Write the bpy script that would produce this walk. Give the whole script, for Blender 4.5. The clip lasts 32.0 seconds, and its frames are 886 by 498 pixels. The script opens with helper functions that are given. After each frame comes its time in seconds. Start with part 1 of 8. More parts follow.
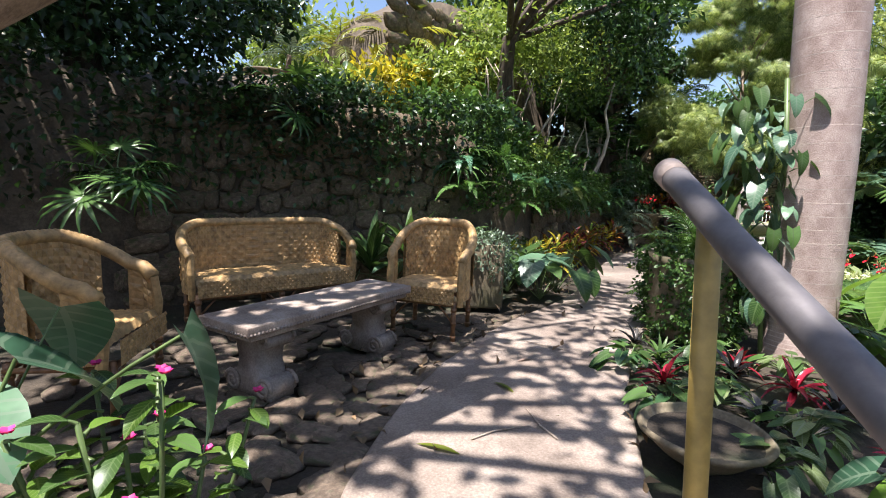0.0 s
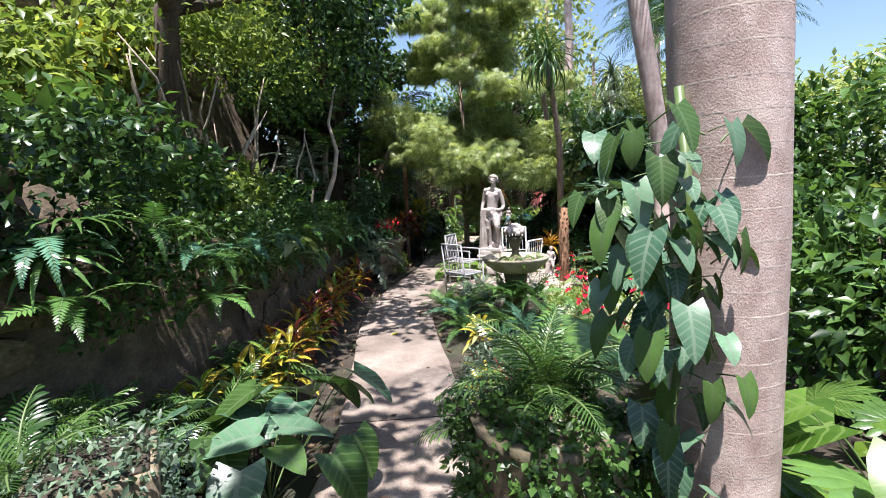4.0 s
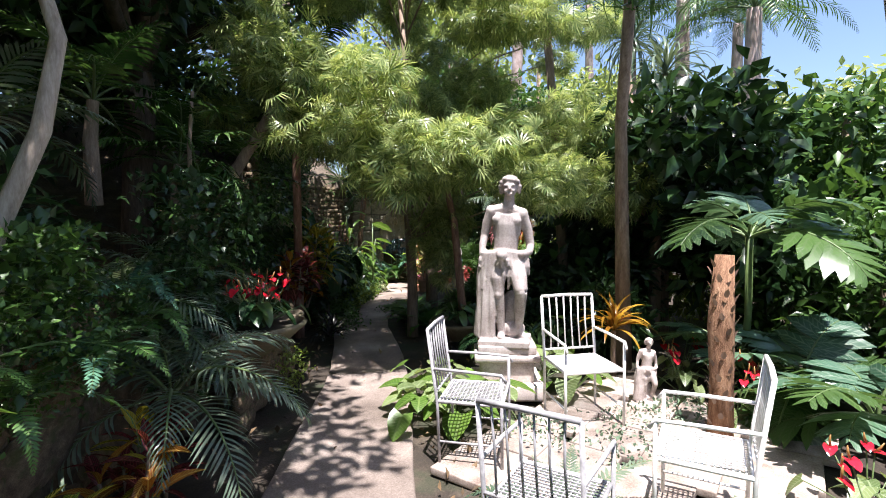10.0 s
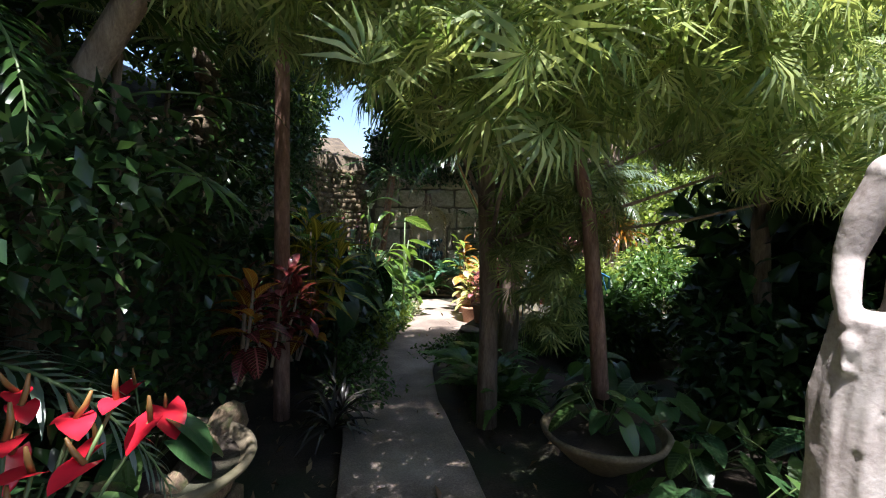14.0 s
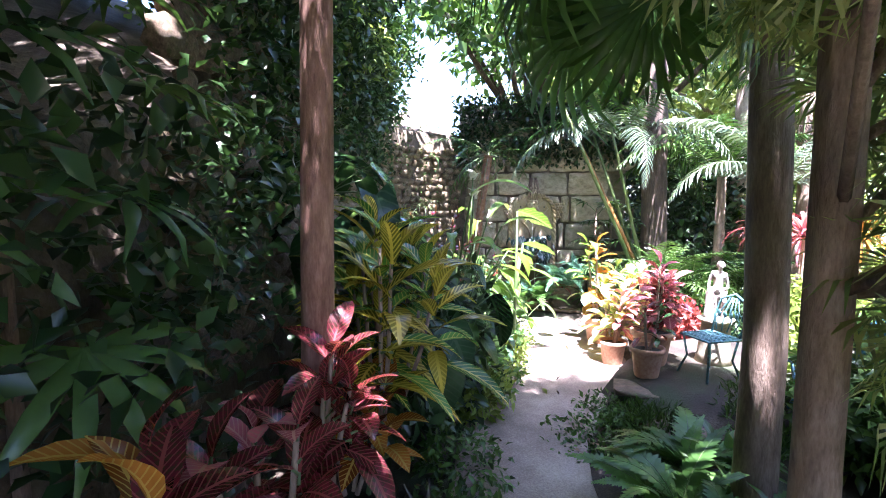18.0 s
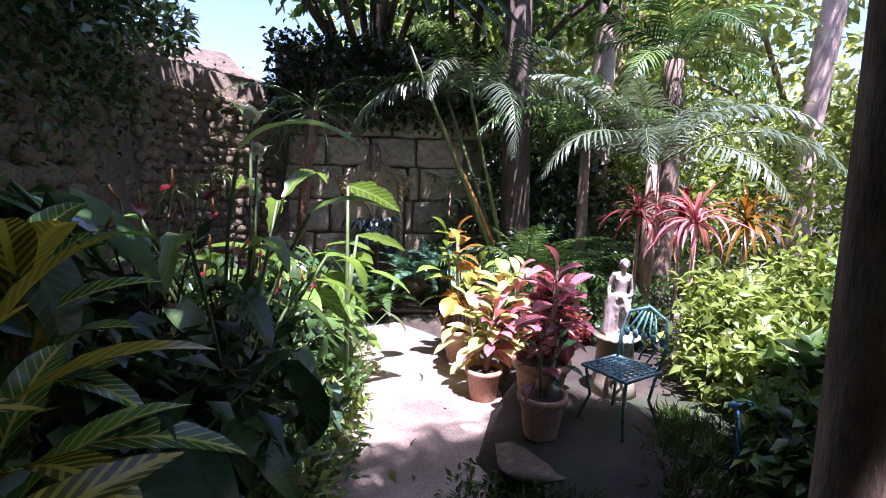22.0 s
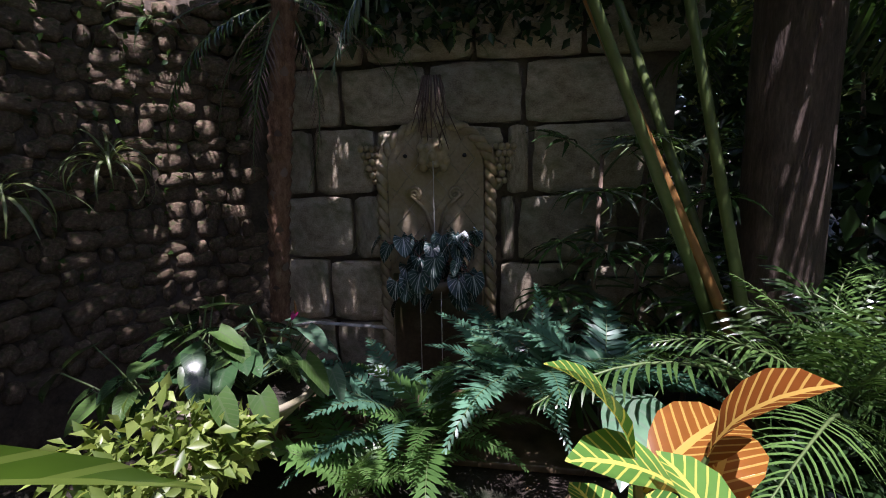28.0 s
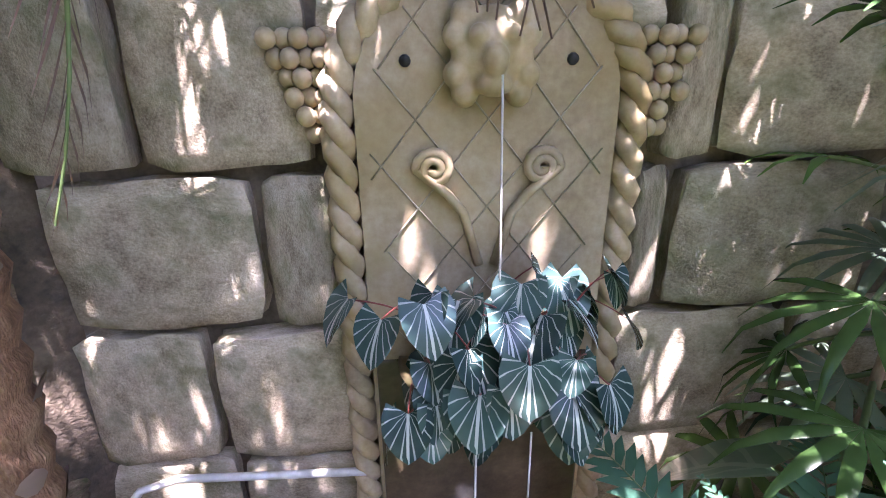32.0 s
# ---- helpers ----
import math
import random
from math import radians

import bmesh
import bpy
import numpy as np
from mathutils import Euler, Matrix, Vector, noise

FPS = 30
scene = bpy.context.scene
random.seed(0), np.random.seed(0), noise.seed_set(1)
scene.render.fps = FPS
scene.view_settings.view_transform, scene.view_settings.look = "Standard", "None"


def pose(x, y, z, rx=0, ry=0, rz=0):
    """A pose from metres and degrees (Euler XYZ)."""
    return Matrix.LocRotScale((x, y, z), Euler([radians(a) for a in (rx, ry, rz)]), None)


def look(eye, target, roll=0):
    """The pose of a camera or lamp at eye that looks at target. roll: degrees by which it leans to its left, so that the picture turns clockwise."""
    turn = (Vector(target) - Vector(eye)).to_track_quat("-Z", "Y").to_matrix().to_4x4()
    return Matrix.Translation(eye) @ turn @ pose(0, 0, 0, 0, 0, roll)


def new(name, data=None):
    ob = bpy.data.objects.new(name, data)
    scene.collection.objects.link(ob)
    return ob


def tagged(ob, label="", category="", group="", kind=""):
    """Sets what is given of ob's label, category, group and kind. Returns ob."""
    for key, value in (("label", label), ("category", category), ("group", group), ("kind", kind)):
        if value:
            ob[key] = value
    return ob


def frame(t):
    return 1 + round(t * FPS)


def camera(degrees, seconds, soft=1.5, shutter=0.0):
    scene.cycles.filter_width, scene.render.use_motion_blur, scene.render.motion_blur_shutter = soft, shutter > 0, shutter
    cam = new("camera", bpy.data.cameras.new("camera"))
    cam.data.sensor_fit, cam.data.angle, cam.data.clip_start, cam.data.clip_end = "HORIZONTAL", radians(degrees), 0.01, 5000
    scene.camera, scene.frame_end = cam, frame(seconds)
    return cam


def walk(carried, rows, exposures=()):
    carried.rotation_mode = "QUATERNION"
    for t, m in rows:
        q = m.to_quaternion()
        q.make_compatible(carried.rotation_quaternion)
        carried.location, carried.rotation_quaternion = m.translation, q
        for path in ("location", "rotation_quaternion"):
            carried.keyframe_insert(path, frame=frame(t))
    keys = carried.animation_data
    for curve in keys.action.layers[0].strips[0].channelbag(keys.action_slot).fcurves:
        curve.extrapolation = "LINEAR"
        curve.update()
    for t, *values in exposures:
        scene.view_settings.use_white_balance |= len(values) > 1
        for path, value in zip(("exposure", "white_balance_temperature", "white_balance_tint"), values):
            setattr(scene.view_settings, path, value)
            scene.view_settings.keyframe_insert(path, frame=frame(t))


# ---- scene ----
cam = camera(85.6, 32.0, soft=1.0)
PATH = [
    (0, (0.000, -0.000, 1.128), (-0.000, 2.977, 0.755), 2.08),
    (0.5, (0.022, 0.290, 1.241), (0.181, 3.253, 0.799), 0.38),
    (1, (0.053, 0.558, 1.370), (0.225, 3.512, 0.876), -0.24),
    (1.5, (0.078, 0.819, 1.487), (0.290, 3.770, 0.990), -1.12),
    (2, (0.158, 1.105, 1.549), (0.619, 4.027, 1.055), -2.47),
    (2.5, (0.226, 1.423, 1.626), (1.068, 4.263, 1.157), -1.70),
    (3, (0.368, 1.748, 1.662), (1.490, 4.493, 1.209), -1.07),
    (3.5, (0.514, 2.103, 1.644), (1.898, 4.740, 1.283), -0.90),
    (4, (0.668, 2.427, 1.645), (2.200, 4.982, 1.285), -2.47),
    (4.5, (0.820, 2.705, 1.652), (2.389, 5.254, 1.446), -2.46),
    (6.5, (1.592, 4.704, 1.655), (3.286, 7.178, 1.567), -0.60),
    (7, (1.790, 5.098, 1.632), (3.487, 7.571, 1.551), -1.24),
    (7.5, (2.019, 5.482, 1.635), (3.659, 7.993, 1.582), -1.24),
    (8, (2.187, 5.916, 1.608), (3.903, 8.375, 1.500), -0.69),
    (8.5, (2.338, 6.302, 1.580), (4.194, 8.653, 1.417), -1.12),
    (9, (2.539, 6.649, 1.575), (4.493, 8.923, 1.475), -0.51),
    (9.5, (2.732, 7.031, 1.561), (4.812, 9.190, 1.437), 0.04),
    (10, (2.954, 7.375, 1.554), (5.081, 9.482, 1.366), -0.87),
    (10.5, (3.198, 7.678, 1.552), (5.344, 9.768, 1.395), -0.55),
    (11, (3.406, 8.015, 1.523), (5.674, 9.969, 1.320), 0.38),
    (11.5, (3.614, 8.334, 1.490), (5.972, 10.164, 1.193), -0.71),
    (12, (3.832, 8.628, 1.498), (6.122, 10.546, 1.224), -0.18),
    (12.5, (4.042, 8.972, 1.462), (6.242, 10.991, 1.182), 0.98),
    (13, (4.208, 9.306, 1.472), (6.387, 11.352, 1.216), 0.34),
    (13.5, (4.423, 9.579, 1.494), (6.488, 11.744, 1.283), -1.29),
    (14, (4.625, 9.945, 1.498), (6.677, 12.124, 1.300), 0.68),
    (14.5, (4.808, 10.312, 1.510), (6.965, 12.391, 1.352), -0.14),
    (16.5, (5.366, 11.423, 1.529), (7.646, 13.366, 1.378), -0.26),
    (17, (5.487, 11.577, 1.541), (7.681, 13.614, 1.339), 0.01),
    (17.5, (5.584, 11.676, 1.548), (7.501, 13.970, 1.298), 0.88),
    (18, (5.633, 11.771, 1.541), (7.310, 14.243, 1.264), 0.29),
    (18.5, (5.680, 11.866, 1.523), (7.194, 14.437, 1.218), -1.67),
    (19, (5.830, 12.037, 1.525), (7.460, 14.541, 1.249), -1.10),
    (19.5, (6.101, 12.276, 1.515), (8.112, 14.484, 1.229), -0.44),
    (20, (6.279, 12.501, 1.521), (8.622, 14.357, 1.262), -0.54),
    (20.5, (6.410, 12.614, 1.520), (8.945, 14.192, 1.227), -0.82),
    (21, (6.574, 12.699, 1.540), (9.117, 14.265, 1.263), 0.49),
    (21.5, (6.694, 12.789, 1.530), (9.143, 14.483, 1.168), 1.70),
    (22, (6.802, 12.894, 1.525), (9.164, 14.696, 1.106), 1.52),
    (22.5, (6.879, 12.970, 1.518), (9.174, 14.834, 1.011), 1.07),
    (23, (6.971, 13.089, 1.511), (9.155, 15.081, 0.999), 0.07),
    (23.5, (7.047, 13.178, 1.514), (9.226, 15.171, 0.985), -0.04),
    (24, (7.151, 13.331, 1.530), (9.403, 15.236, 0.985), 0.07),
    (24.5, (7.282, 13.530, 1.563), (9.700, 15.217, 1.010), -2.10),
    (26.5, (8.631, 14.210, 1.590), (11.087, 15.823, 0.987), 0.34),
    (27, (8.974, 14.413, 1.590), (11.149, 16.377, 0.948), 1.82),
    (27.5, (9.218, 14.704, 1.581), (11.191, 16.873, 0.947), 0.81),
    (28, (9.435, 14.994, 1.530), (11.216, 17.334, 0.936), -1.14),
    (28.5, (9.591, 15.238, 1.516), (11.140, 17.751, 0.982), -1.38),
    (29, (9.701, 15.536, 1.524), (11.133, 18.088, 0.867), -1.57),
    (29.5, (9.812, 15.851, 1.539), (11.227, 18.401, 0.834), -1.91),
    (30, (9.915, 16.131, 1.573), (11.438, 18.577, 0.739), -1.66),
    (30.5, (9.974, 16.423, 1.555), (11.675, 18.789, 0.840), -1.80),
    (31, (10.071, 16.613, 1.520), (11.906, 18.845, 0.713), -1.81),
    (31.5, (10.217, 16.761, 1.511), (12.269, 18.742, 0.580), -1.21),
    (32, (10.307, 16.822, 1.497), (12.471, 18.604, 0.428), -0.76),
]
EXPOSURES = [(0, 1.4, 6250, 14), (1, 1.6, 6150, 15), (2, 1.55, 6000, 15), (4, 1.45, 6050, 15), (8, 1.45, 6050, 16), (11, 1.6, 6050, 17), (12.5, 1.65, 6050, 17), (14, 1.8, 5950, 15), (14.5, 2.1, 5800, 17), (16.5, 3.95, 5650, 28), (18, 3.9, 5500, 31), (19, 3.15, 5500, 40), (20, 3.0, 5500, 43), (21, 2.55, 5500, 43), (22.5, 2.1, 5600, 40), (24.5, 1.95, 5650, 34), (26.5, 1.25, 5550, 44), (28, 1.1, 5750, 34), (28.6, 2.0, 6000, 37), (29, 2.6, 6150, 38), (30, 3.65, 5900, 38), (32, 4.15, 5700, 40)]
walk(cam, [(t, look(eye, target, roll)) for t, eye, target, roll in PATH], EXPOSURES)
SKY_STRENGTH, SUN_STRENGTH = 0.085, 5.0

# ---- light ----
world = bpy.data.worlds.new("world")
scene.world = world
world.use_nodes = True
_wn = world.node_tree.nodes
_sky = _wn.new("ShaderNodeTexSky")
_sky.sky_type, _sky.sun_disc = "NISHITA", False
_sky.dust_density, _sky.air_density = 1.4, 1.0
SUN_FROM = Vector((-0.17, -0.24, 1.0)).normalized()
_sky.sun_elevation = math.asin(SUN_FROM.z)
_sky.sun_rotation = math.atan2(SUN_FROM.x, SUN_FROM.y)
_wn["Background"].inputs["Strength"].default_value = SKY_STRENGTH
world.node_tree.links.new(_sky.outputs[0], _wn["Background"].inputs["Color"])
_sun = bpy.data.lights.new("sun", "SUN")
_sun.energy, _sun.angle, _sun.color = SUN_STRENGTH, radians(0.55), (1.0, 0.95, 0.86)
sun = new("sun", _sun)
sun.matrix_world = look(SUN_FROM * 40, (0, 0, 0))

# ---- materials ----


class Mat:
    """A small builder of node materials."""

    def __init__(self, name, rough=0.6, metal=0.0, spec=0.5):
        self.m = bpy.data.materials.new(name)
        self.m.use_nodes = True
        self.t = self.m.node_tree
        self.p = self.t.nodes["Principled BSDF"]
        self.p.inputs["Roughness"].default_value = rough
        self.p.inputs["Metallic"].default_value = metal
        self.p.inputs["Specular IOR Level"].default_value = spec

    def n(self, kind, **values):
        node = self.t.nodes.new("ShaderNode" + kind)
        for key, value in values.items():
            node.inputs[key.replace("_", " ")].default_value = value
        return node

    def link(self, a, b):
        self.t.links.new(a, b)

    def noise(self, scale, detail=4, space="Object", rough=0.6, stretch=None):
        co = self.n("TexCoord").outputs[space]
        if stretch:
            mp = self.n("Mapping")
            mp.inputs["Scale"].default_value = stretch
            self.link(co, mp.inputs["Vector"])
            co = mp.outputs[0]
        tex = self.n("TexNoise", Scale=scale, Detail=detail, Roughness=rough)
        self.link(co, tex.inputs["Vector"])
        return tex.outputs["Fac"]

    def ramp(self, fac, *stops):
        r = self.n("ValToRGB")
        while len(r.color_ramp.elements) < len(stops):
            r.color_ramp.elements.new(0.5)
        for e, (at, c) in zip(r.color_ramp.elements, stops):
            e.position, e.color = at, (*c, 1) if len(c) == 3 else c
        self.link(fac, r.inputs["Fac"])
        return r.outputs["Color"]

    def mix(self, fac, a, b, how="MIX"):
        node = self.t.nodes.new("ShaderNodeMix")
        node.data_type, node.blend_type = "RGBA", how
        for sock, v in ((node.inputs[0], fac), (node.inputs[6], a), (node.inputs[7], b)):
            if hasattr(v, "links"):
                self.link(v, sock)
            else:
                sock.default_value = (*v, 1) if isinstance(v, tuple) else v
        return node.outputs[2]

    def math(self, op, a, b=0.0):
        node = self.t.nodes.new("ShaderNodeMath")
        node.operation = op
        for sock, v in ((node.inputs[0], a), (node.inputs[1], b)):
            if hasattr(v, "links"):
                self.link(v, sock)
            else:
                sock.default_value = v
        return node.outputs[0]

    def color(self, c):
        if isinstance(c, tuple):
            self.p.inputs["Base Color"].default_value = (*c, 1)
        else:
            self.link(c, self.p.inputs["Base Color"])
        return self

    def bump(self, fac, strength=0.4, dist=0.01):
        b = self.n("Bump", Strength=strength, Distance=dist)
        self.link(fac, b.inputs["Height"])
        self.link(b.outputs[0], self.p.inputs["Normal"])
        return self


def rough_mat(name, dark, mid, light, scale=6.0, fine=60.0, rough=0.85, bump=0.5, dist=0.01, stretch=None, moss=None):
    """Stone, soil, concrete, bark: two scales of noise, grain and relief, and perhaps moss in patches."""
    k = Mat(name, rough)
    a, b = k.noise(scale, 5, stretch=stretch), k.noise(fine, 3, stretch=stretch)
    both = k.math("ADD", k.math("MULTIPLY", a, 0.65), k.math("MULTIPLY", b, 0.35))
    c = k.ramp(both, (0.33, dark), (0.5, mid), (0.68, light))
    info = k.n("ObjectInfo").outputs["Random"]
    c = k.mix(0.5, c, k.ramp(info, (0, (0.6, 0.6, 0.6)), (1, (1.35, 1.3, 1.25))), "MULTIPLY")
    if moss:
        c = k.mix(k.ramp(k.noise(scale * 0.55, 4), (0.5, (0, 0, 0)), (0.66, (0.85, 0.85, 0.85))), c, moss)
    k.color(c).bump(both, bump, dist)
    return k.m


def leaf_mat(name, dark, light, rough=0.35, trans=0.35, vein=None, vein_w=0.045, side=9.0, blotch=None, edge=None, island=False, spec=0.5, radial=False):
    """A leaf: colour by leaf, mottling, a midrib and side veins from the leaf's own length and width, light through the blade."""
    k = Mat(name, rough * 0.85, spec=spec)
    if light[1] > light[0] and light[1] < 0.2:
        dark, light = (tuple(v * 1.4 for v in c) for c in (dark, light))
    rnd = k.n("NewGeometry").outputs["Random Per Island"] if island else k.n("ObjectInfo").outputs["Random"]
    c = k.ramp(rnd, (0.0, dark), (0.75, light), (1.0, tuple(min(1, v * 1.35) for v in light)))
    c = k.mix(0.6, c, k.ramp(k.noise(9.0, 3), (0.3, (0.55, 0.6, 0.55)), (0.7, (1.3, 1.25, 1.2))), "MULTIPLY")
    uv = k.n("SeparateXYZ")
    k.link(k.n("TexCoord").outputs["UV"], uv.inputs[0])
    across = k.math("ABSOLUTE", k.math("SUBTRACT", uv.outputs[0], 0.5))
    if blotch:
        c = k.mix(k.ramp(k.noise(3.0, 3, "UV", stretch=(2, 5, 1)), (0.47, (0, 0, 0)), (0.56, (1, 1, 1))), c, blotch)
    if edge:
        c = k.mix(k.ramp(across, (0.33, (0, 0, 0)), (0.48, (1, 1, 1))), c, edge)
    if vein:
        mid = k.math("LESS_THAN", across, vein_w)
        slant = k.math("FRACT", k.math("MULTIPLY", k.math("SUBTRACT", uv.outputs[1], k.math("MULTIPLY", across, 0.45)), side))
        if radial:
            ang = k.math("ARCTAN2", across, k.math("ADD", uv.outputs[1], 0.03))
            slant = k.math("FRACT", k.math("MULTIPLY", ang, side))
        ribs = k.math("LESS_THAN", k.math("ABSOLUTE", k.math("SUBTRACT", slant, 0.5)), vein_w * 2.6)
        both = k.math("MAXIMUM", mid, k.math("MULTIPLY", ribs, 0.75))
        c = k.mix(both, c, vein)
        k.bump(k.math("SUBTRACT", 1.0, both), 0.25, 0.004)
    k.color(c)
    if trans:
        tr = k.n("BsdfTranslucent")
        k.link(k.mix(0.55, c, (1.0, 0.95, 0.3), "MULTIPLY"), tr.inputs["Color"])
        ms = k.n("MixShader", Fac=trans)
        k.link(k.p.outputs[0], ms.inputs[1])
        k.link(tr.outputs[0], ms.inputs[2])
        k.link(ms.outputs[0], k.t.nodes["Material Output"].inputs["Surface"])
    return k.m


def plain_mat(name, c, rough=0.5, metal=0.0, var=0.25, scale=14.0, bump=0.1):
    k = Mat(name, rough, metal)
    f = k.noise(scale, 5)
    k.color(k.ramp(f, (0.3, tuple(v * (1 - var) for v in c)), (0.7, tuple(min(1, v * (1 + var)) for v in c)))).bump(f, bump, 0.004)
    return k.m


M = {}
M["soil"] = rough_mat("soil", (0.012, 0.009, 0.006), (0.035, 0.026, 0.018), (0.09, 0.07, 0.05), 3, 70, bump=0.9, dist=0.02, moss=(0.02, 0.035, 0.012))
M["path"] = rough_mat("path_concrete", (0.10, 0.076, 0.062), (0.225, 0.18, 0.152), (0.40, 0.34, 0.295), 1.6, 95, bump=1.0, dist=0.008)
M["cobble"] = rough_mat("cobble", (0.05, 0.036, 0.026), (0.12, 0.088, 0.064), (0.23, 0.18, 0.135), 5, 60, bump=0.6, moss=(0.05, 0.06, 0.025))
M["rubble"] = rough_mat("rubble_stone", (0.06, 0.04, 0.025), (0.165, 0.115, 0.072), (0.33, 0.25, 0.165), 7, 60, bump=0.9, dist=0.015, moss=(0.07, 0.08, 0.025))
M["mortar"] = rough_mat("earth_mortar", (0.045, 0.034, 0.023), (0.115, 0.085, 0.057), (0.21, 0.16, 0.105), 8, 50, bump=0.9, dist=0.02)
M["block"] = rough_mat("ashlar_block", (0.17, 0.14, 0.09), (0.41, 0.35, 0.25), (0.62, 0.55, 0.43), 4, 55, bump=0.9, dist=0.012, moss=(0.13, 0.14, 0.06))
M["block_joint"] = rough_mat("wet_joint", (0.09, 0.075, 0.06), (0.18, 0.15, 0.115), (0.27, 0.23, 0.18), 6, 60, bump=0.8)
M["panel"] = rough_mat("fountain_panel", (0.24, 0.18, 0.105), (0.41, 0.33, 0.21), (0.54, 0.46, 0.33), 3, 45, rough=0.6, bump=0.35, dist=0.006, moss=(0.30, 0.22, 0.07))
M["panel_wet"] = rough_mat("wet_stone", (0.05, 0.035, 0.02), (0.11, 0.08, 0.045), (0.19, 0.14, 0.08), 5, 45, rough=0.35, bump=0.4, moss=(0.05, 0.06, 0.02))
M["marble"] = rough_mat("weathered_marble", (0.25, 0.20, 0.18), (0.46, 0.395, 0.37), (0.62, 0.56, 0.53), 5, 70, rough=0.75, bump=0.5, dist=0.006)
M["bench"] = rough_mat("bench_stone", (0.14, 0.10, 0.08), (0.29, 0.235, 0.20), (0.46, 0.40, 0.36), 5, 90, bump=0.5, dist=0.004)
M["bowl"] = rough_mat("bowl_concrete", (0.22, 0.19, 0.13), (0.40, 0.35, 0.26), (0.56, 0.50, 0.38), 4, 60, bump=0.5, dist=0.006, moss=(0.16, 0.15, 0.07))
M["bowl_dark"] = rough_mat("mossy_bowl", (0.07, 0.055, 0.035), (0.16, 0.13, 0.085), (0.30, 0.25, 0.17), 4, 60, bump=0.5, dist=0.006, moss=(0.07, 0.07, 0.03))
M["terracotta"] = rough_mat("terracotta", (0.30, 0.15, 0.09), (0.46, 0.26, 0.17), (0.58, 0.38, 0.27), 6, 50, bump=0.2, dist=0.003)
M["bark_palm"] = rough_mat("palm_bark", (0.27, 0.185, 0.16), (0.47, 0.355, 0.32), (0.66, 0.545, 0.50), 5, 120, bump=1.0, dist=0.008, stretch=(1.3, 1.3, 1.0))
M["bark_ring"] = rough_mat("palm_bark_ring", (0.32, 0.25, 0.22), (0.48, 0.39, 0.35), (0.62, 0.53, 0.48), 14, 60, bump=0.5)
M["bark_dark"] = rough_mat("dark_bark", (0.035, 0.024, 0.018), (0.085, 0.06, 0.045), (0.16, 0.12, 0.09), 7, 40, bump=1.0, dist=0.015, stretch=(3, 3, 0.6))
M["bark_brown"] = rough_mat("brown_bark", (0.14, 0.095, 0.07), (0.27, 0.195, 0.145), (0.42, 0.32, 0.25), 7, 40, bump=0.9, dist=0.012, stretch=(3, 3, 0.7))
M["bark_pale"] = rough_mat("pale_branch_bark", (0.22, 0.17, 0.13), (0.38, 0.31, 0.25), (0.52, 0.45, 0.38), 9, 40, bump=0.6, dist=0.006, stretch=(3, 3, 0.7))
M["bark_red"] = rough_mat("red_brown_bark", (0.10, 0.05, 0.035), (0.22, 0.12, 0.085), (0.36, 0.22, 0.17), 7, 40, bump=0.8, dist=0.01, stretch=(3, 3, 0.7))
M["fibre"] = rough_mat("palm_fibre", (0.09, 0.042, 0.02), (0.25, 0.13, 0.07), (0.44, 0.27, 0.16), 8, 60, bump=1.0, dist=0.02, stretch=(4, 4, 0.8))
M["cane"] = plain_mat("orange_cane", (0.30, 0.15, 0.045), 0.4)
M["cane_green"] = plain_mat("green_cane", (0.10, 0.14, 0.04), 0.4)
M["stalk"] = plain_mat("green_stalk", (0.10, 0.15, 0.05), 0.45)
M["stalk_red"] = plain_mat("red_stalk", (0.22, 0.05, 0.04), 0.45)
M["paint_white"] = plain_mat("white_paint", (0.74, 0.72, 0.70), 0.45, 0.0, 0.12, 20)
# White chair paint greyed down: half shade is put into the colour.
M["paint_worn"] = plain_mat("shaded_white_paint", (0.34, 0.33, 0.34), 0.5, 0.0, 0.35, 24, 0.2)
M["paint_yellow"] = plain_mat("ochre_post_paint", (0.36, 0.25, 0.07), 0.5, 0.0, 0.3, 18, 0.3)
M["paint_grey"] = plain_mat("worn_rail_metal", (0.17, 0.155, 0.16), 0.5, 0.35, 0.25, 20, 0.2)
M["paint_teal"] = plain_mat("worn_teal_iron", (0.09, 0.22, 0.24), 0.5, 0.1, 0.6, 30, 0.3)
M["paint_blue"] = plain_mat("blue_iron", (0.06, 0.20, 0.36), 0.45, 0.1, 0.5, 30, 0.3)
M["black"] = plain_mat("black_plastic", (0.012, 0.012, 0.013), 0.5)
M["pipe"] = plain_mat("white_pipe", (0.62, 0.60, 0.56), 0.4)
M["water"] = plain_mat("dark_water", (0.10, 0.075, 0.045), 0.2, 0.0, 0.5, 6, 0.05)

_k = Mat("wicker", 0.55)
_w = _k.n("TexWave", Scale=42.0, Distortion=0.6)
_w.bands_direction = "X"
_v = _k.n("TexWave", Scale=30.0, Distortion=0.6)
_v.bands_direction = "Z"
_co = _k.n("TexCoord").outputs["Object"]
_k.link(_co, _w.inputs["Vector"])
_k.link(_co, _v.inputs["Vector"])
_weave = _k.math("MULTIPLY", _w.outputs["Fac"], _v.outputs["Fac"])
_c = _k.ramp(_weave, (0.0, (0.16, 0.085, 0.03)), (0.22, (0.40, 0.25, 0.11)), (1.0, (0.62, 0.44, 0.23)))
_k.color(_k.mix(0.5, _c, _k.ramp(_k.noise(5.0, 4), (0.3, (0.6, 0.55, 0.5)), (0.7, (1.2, 1.2, 1.2))), "MULTIPLY")).bump(_weave, 0.9, 0.006)
M["wicker"] = _k.m
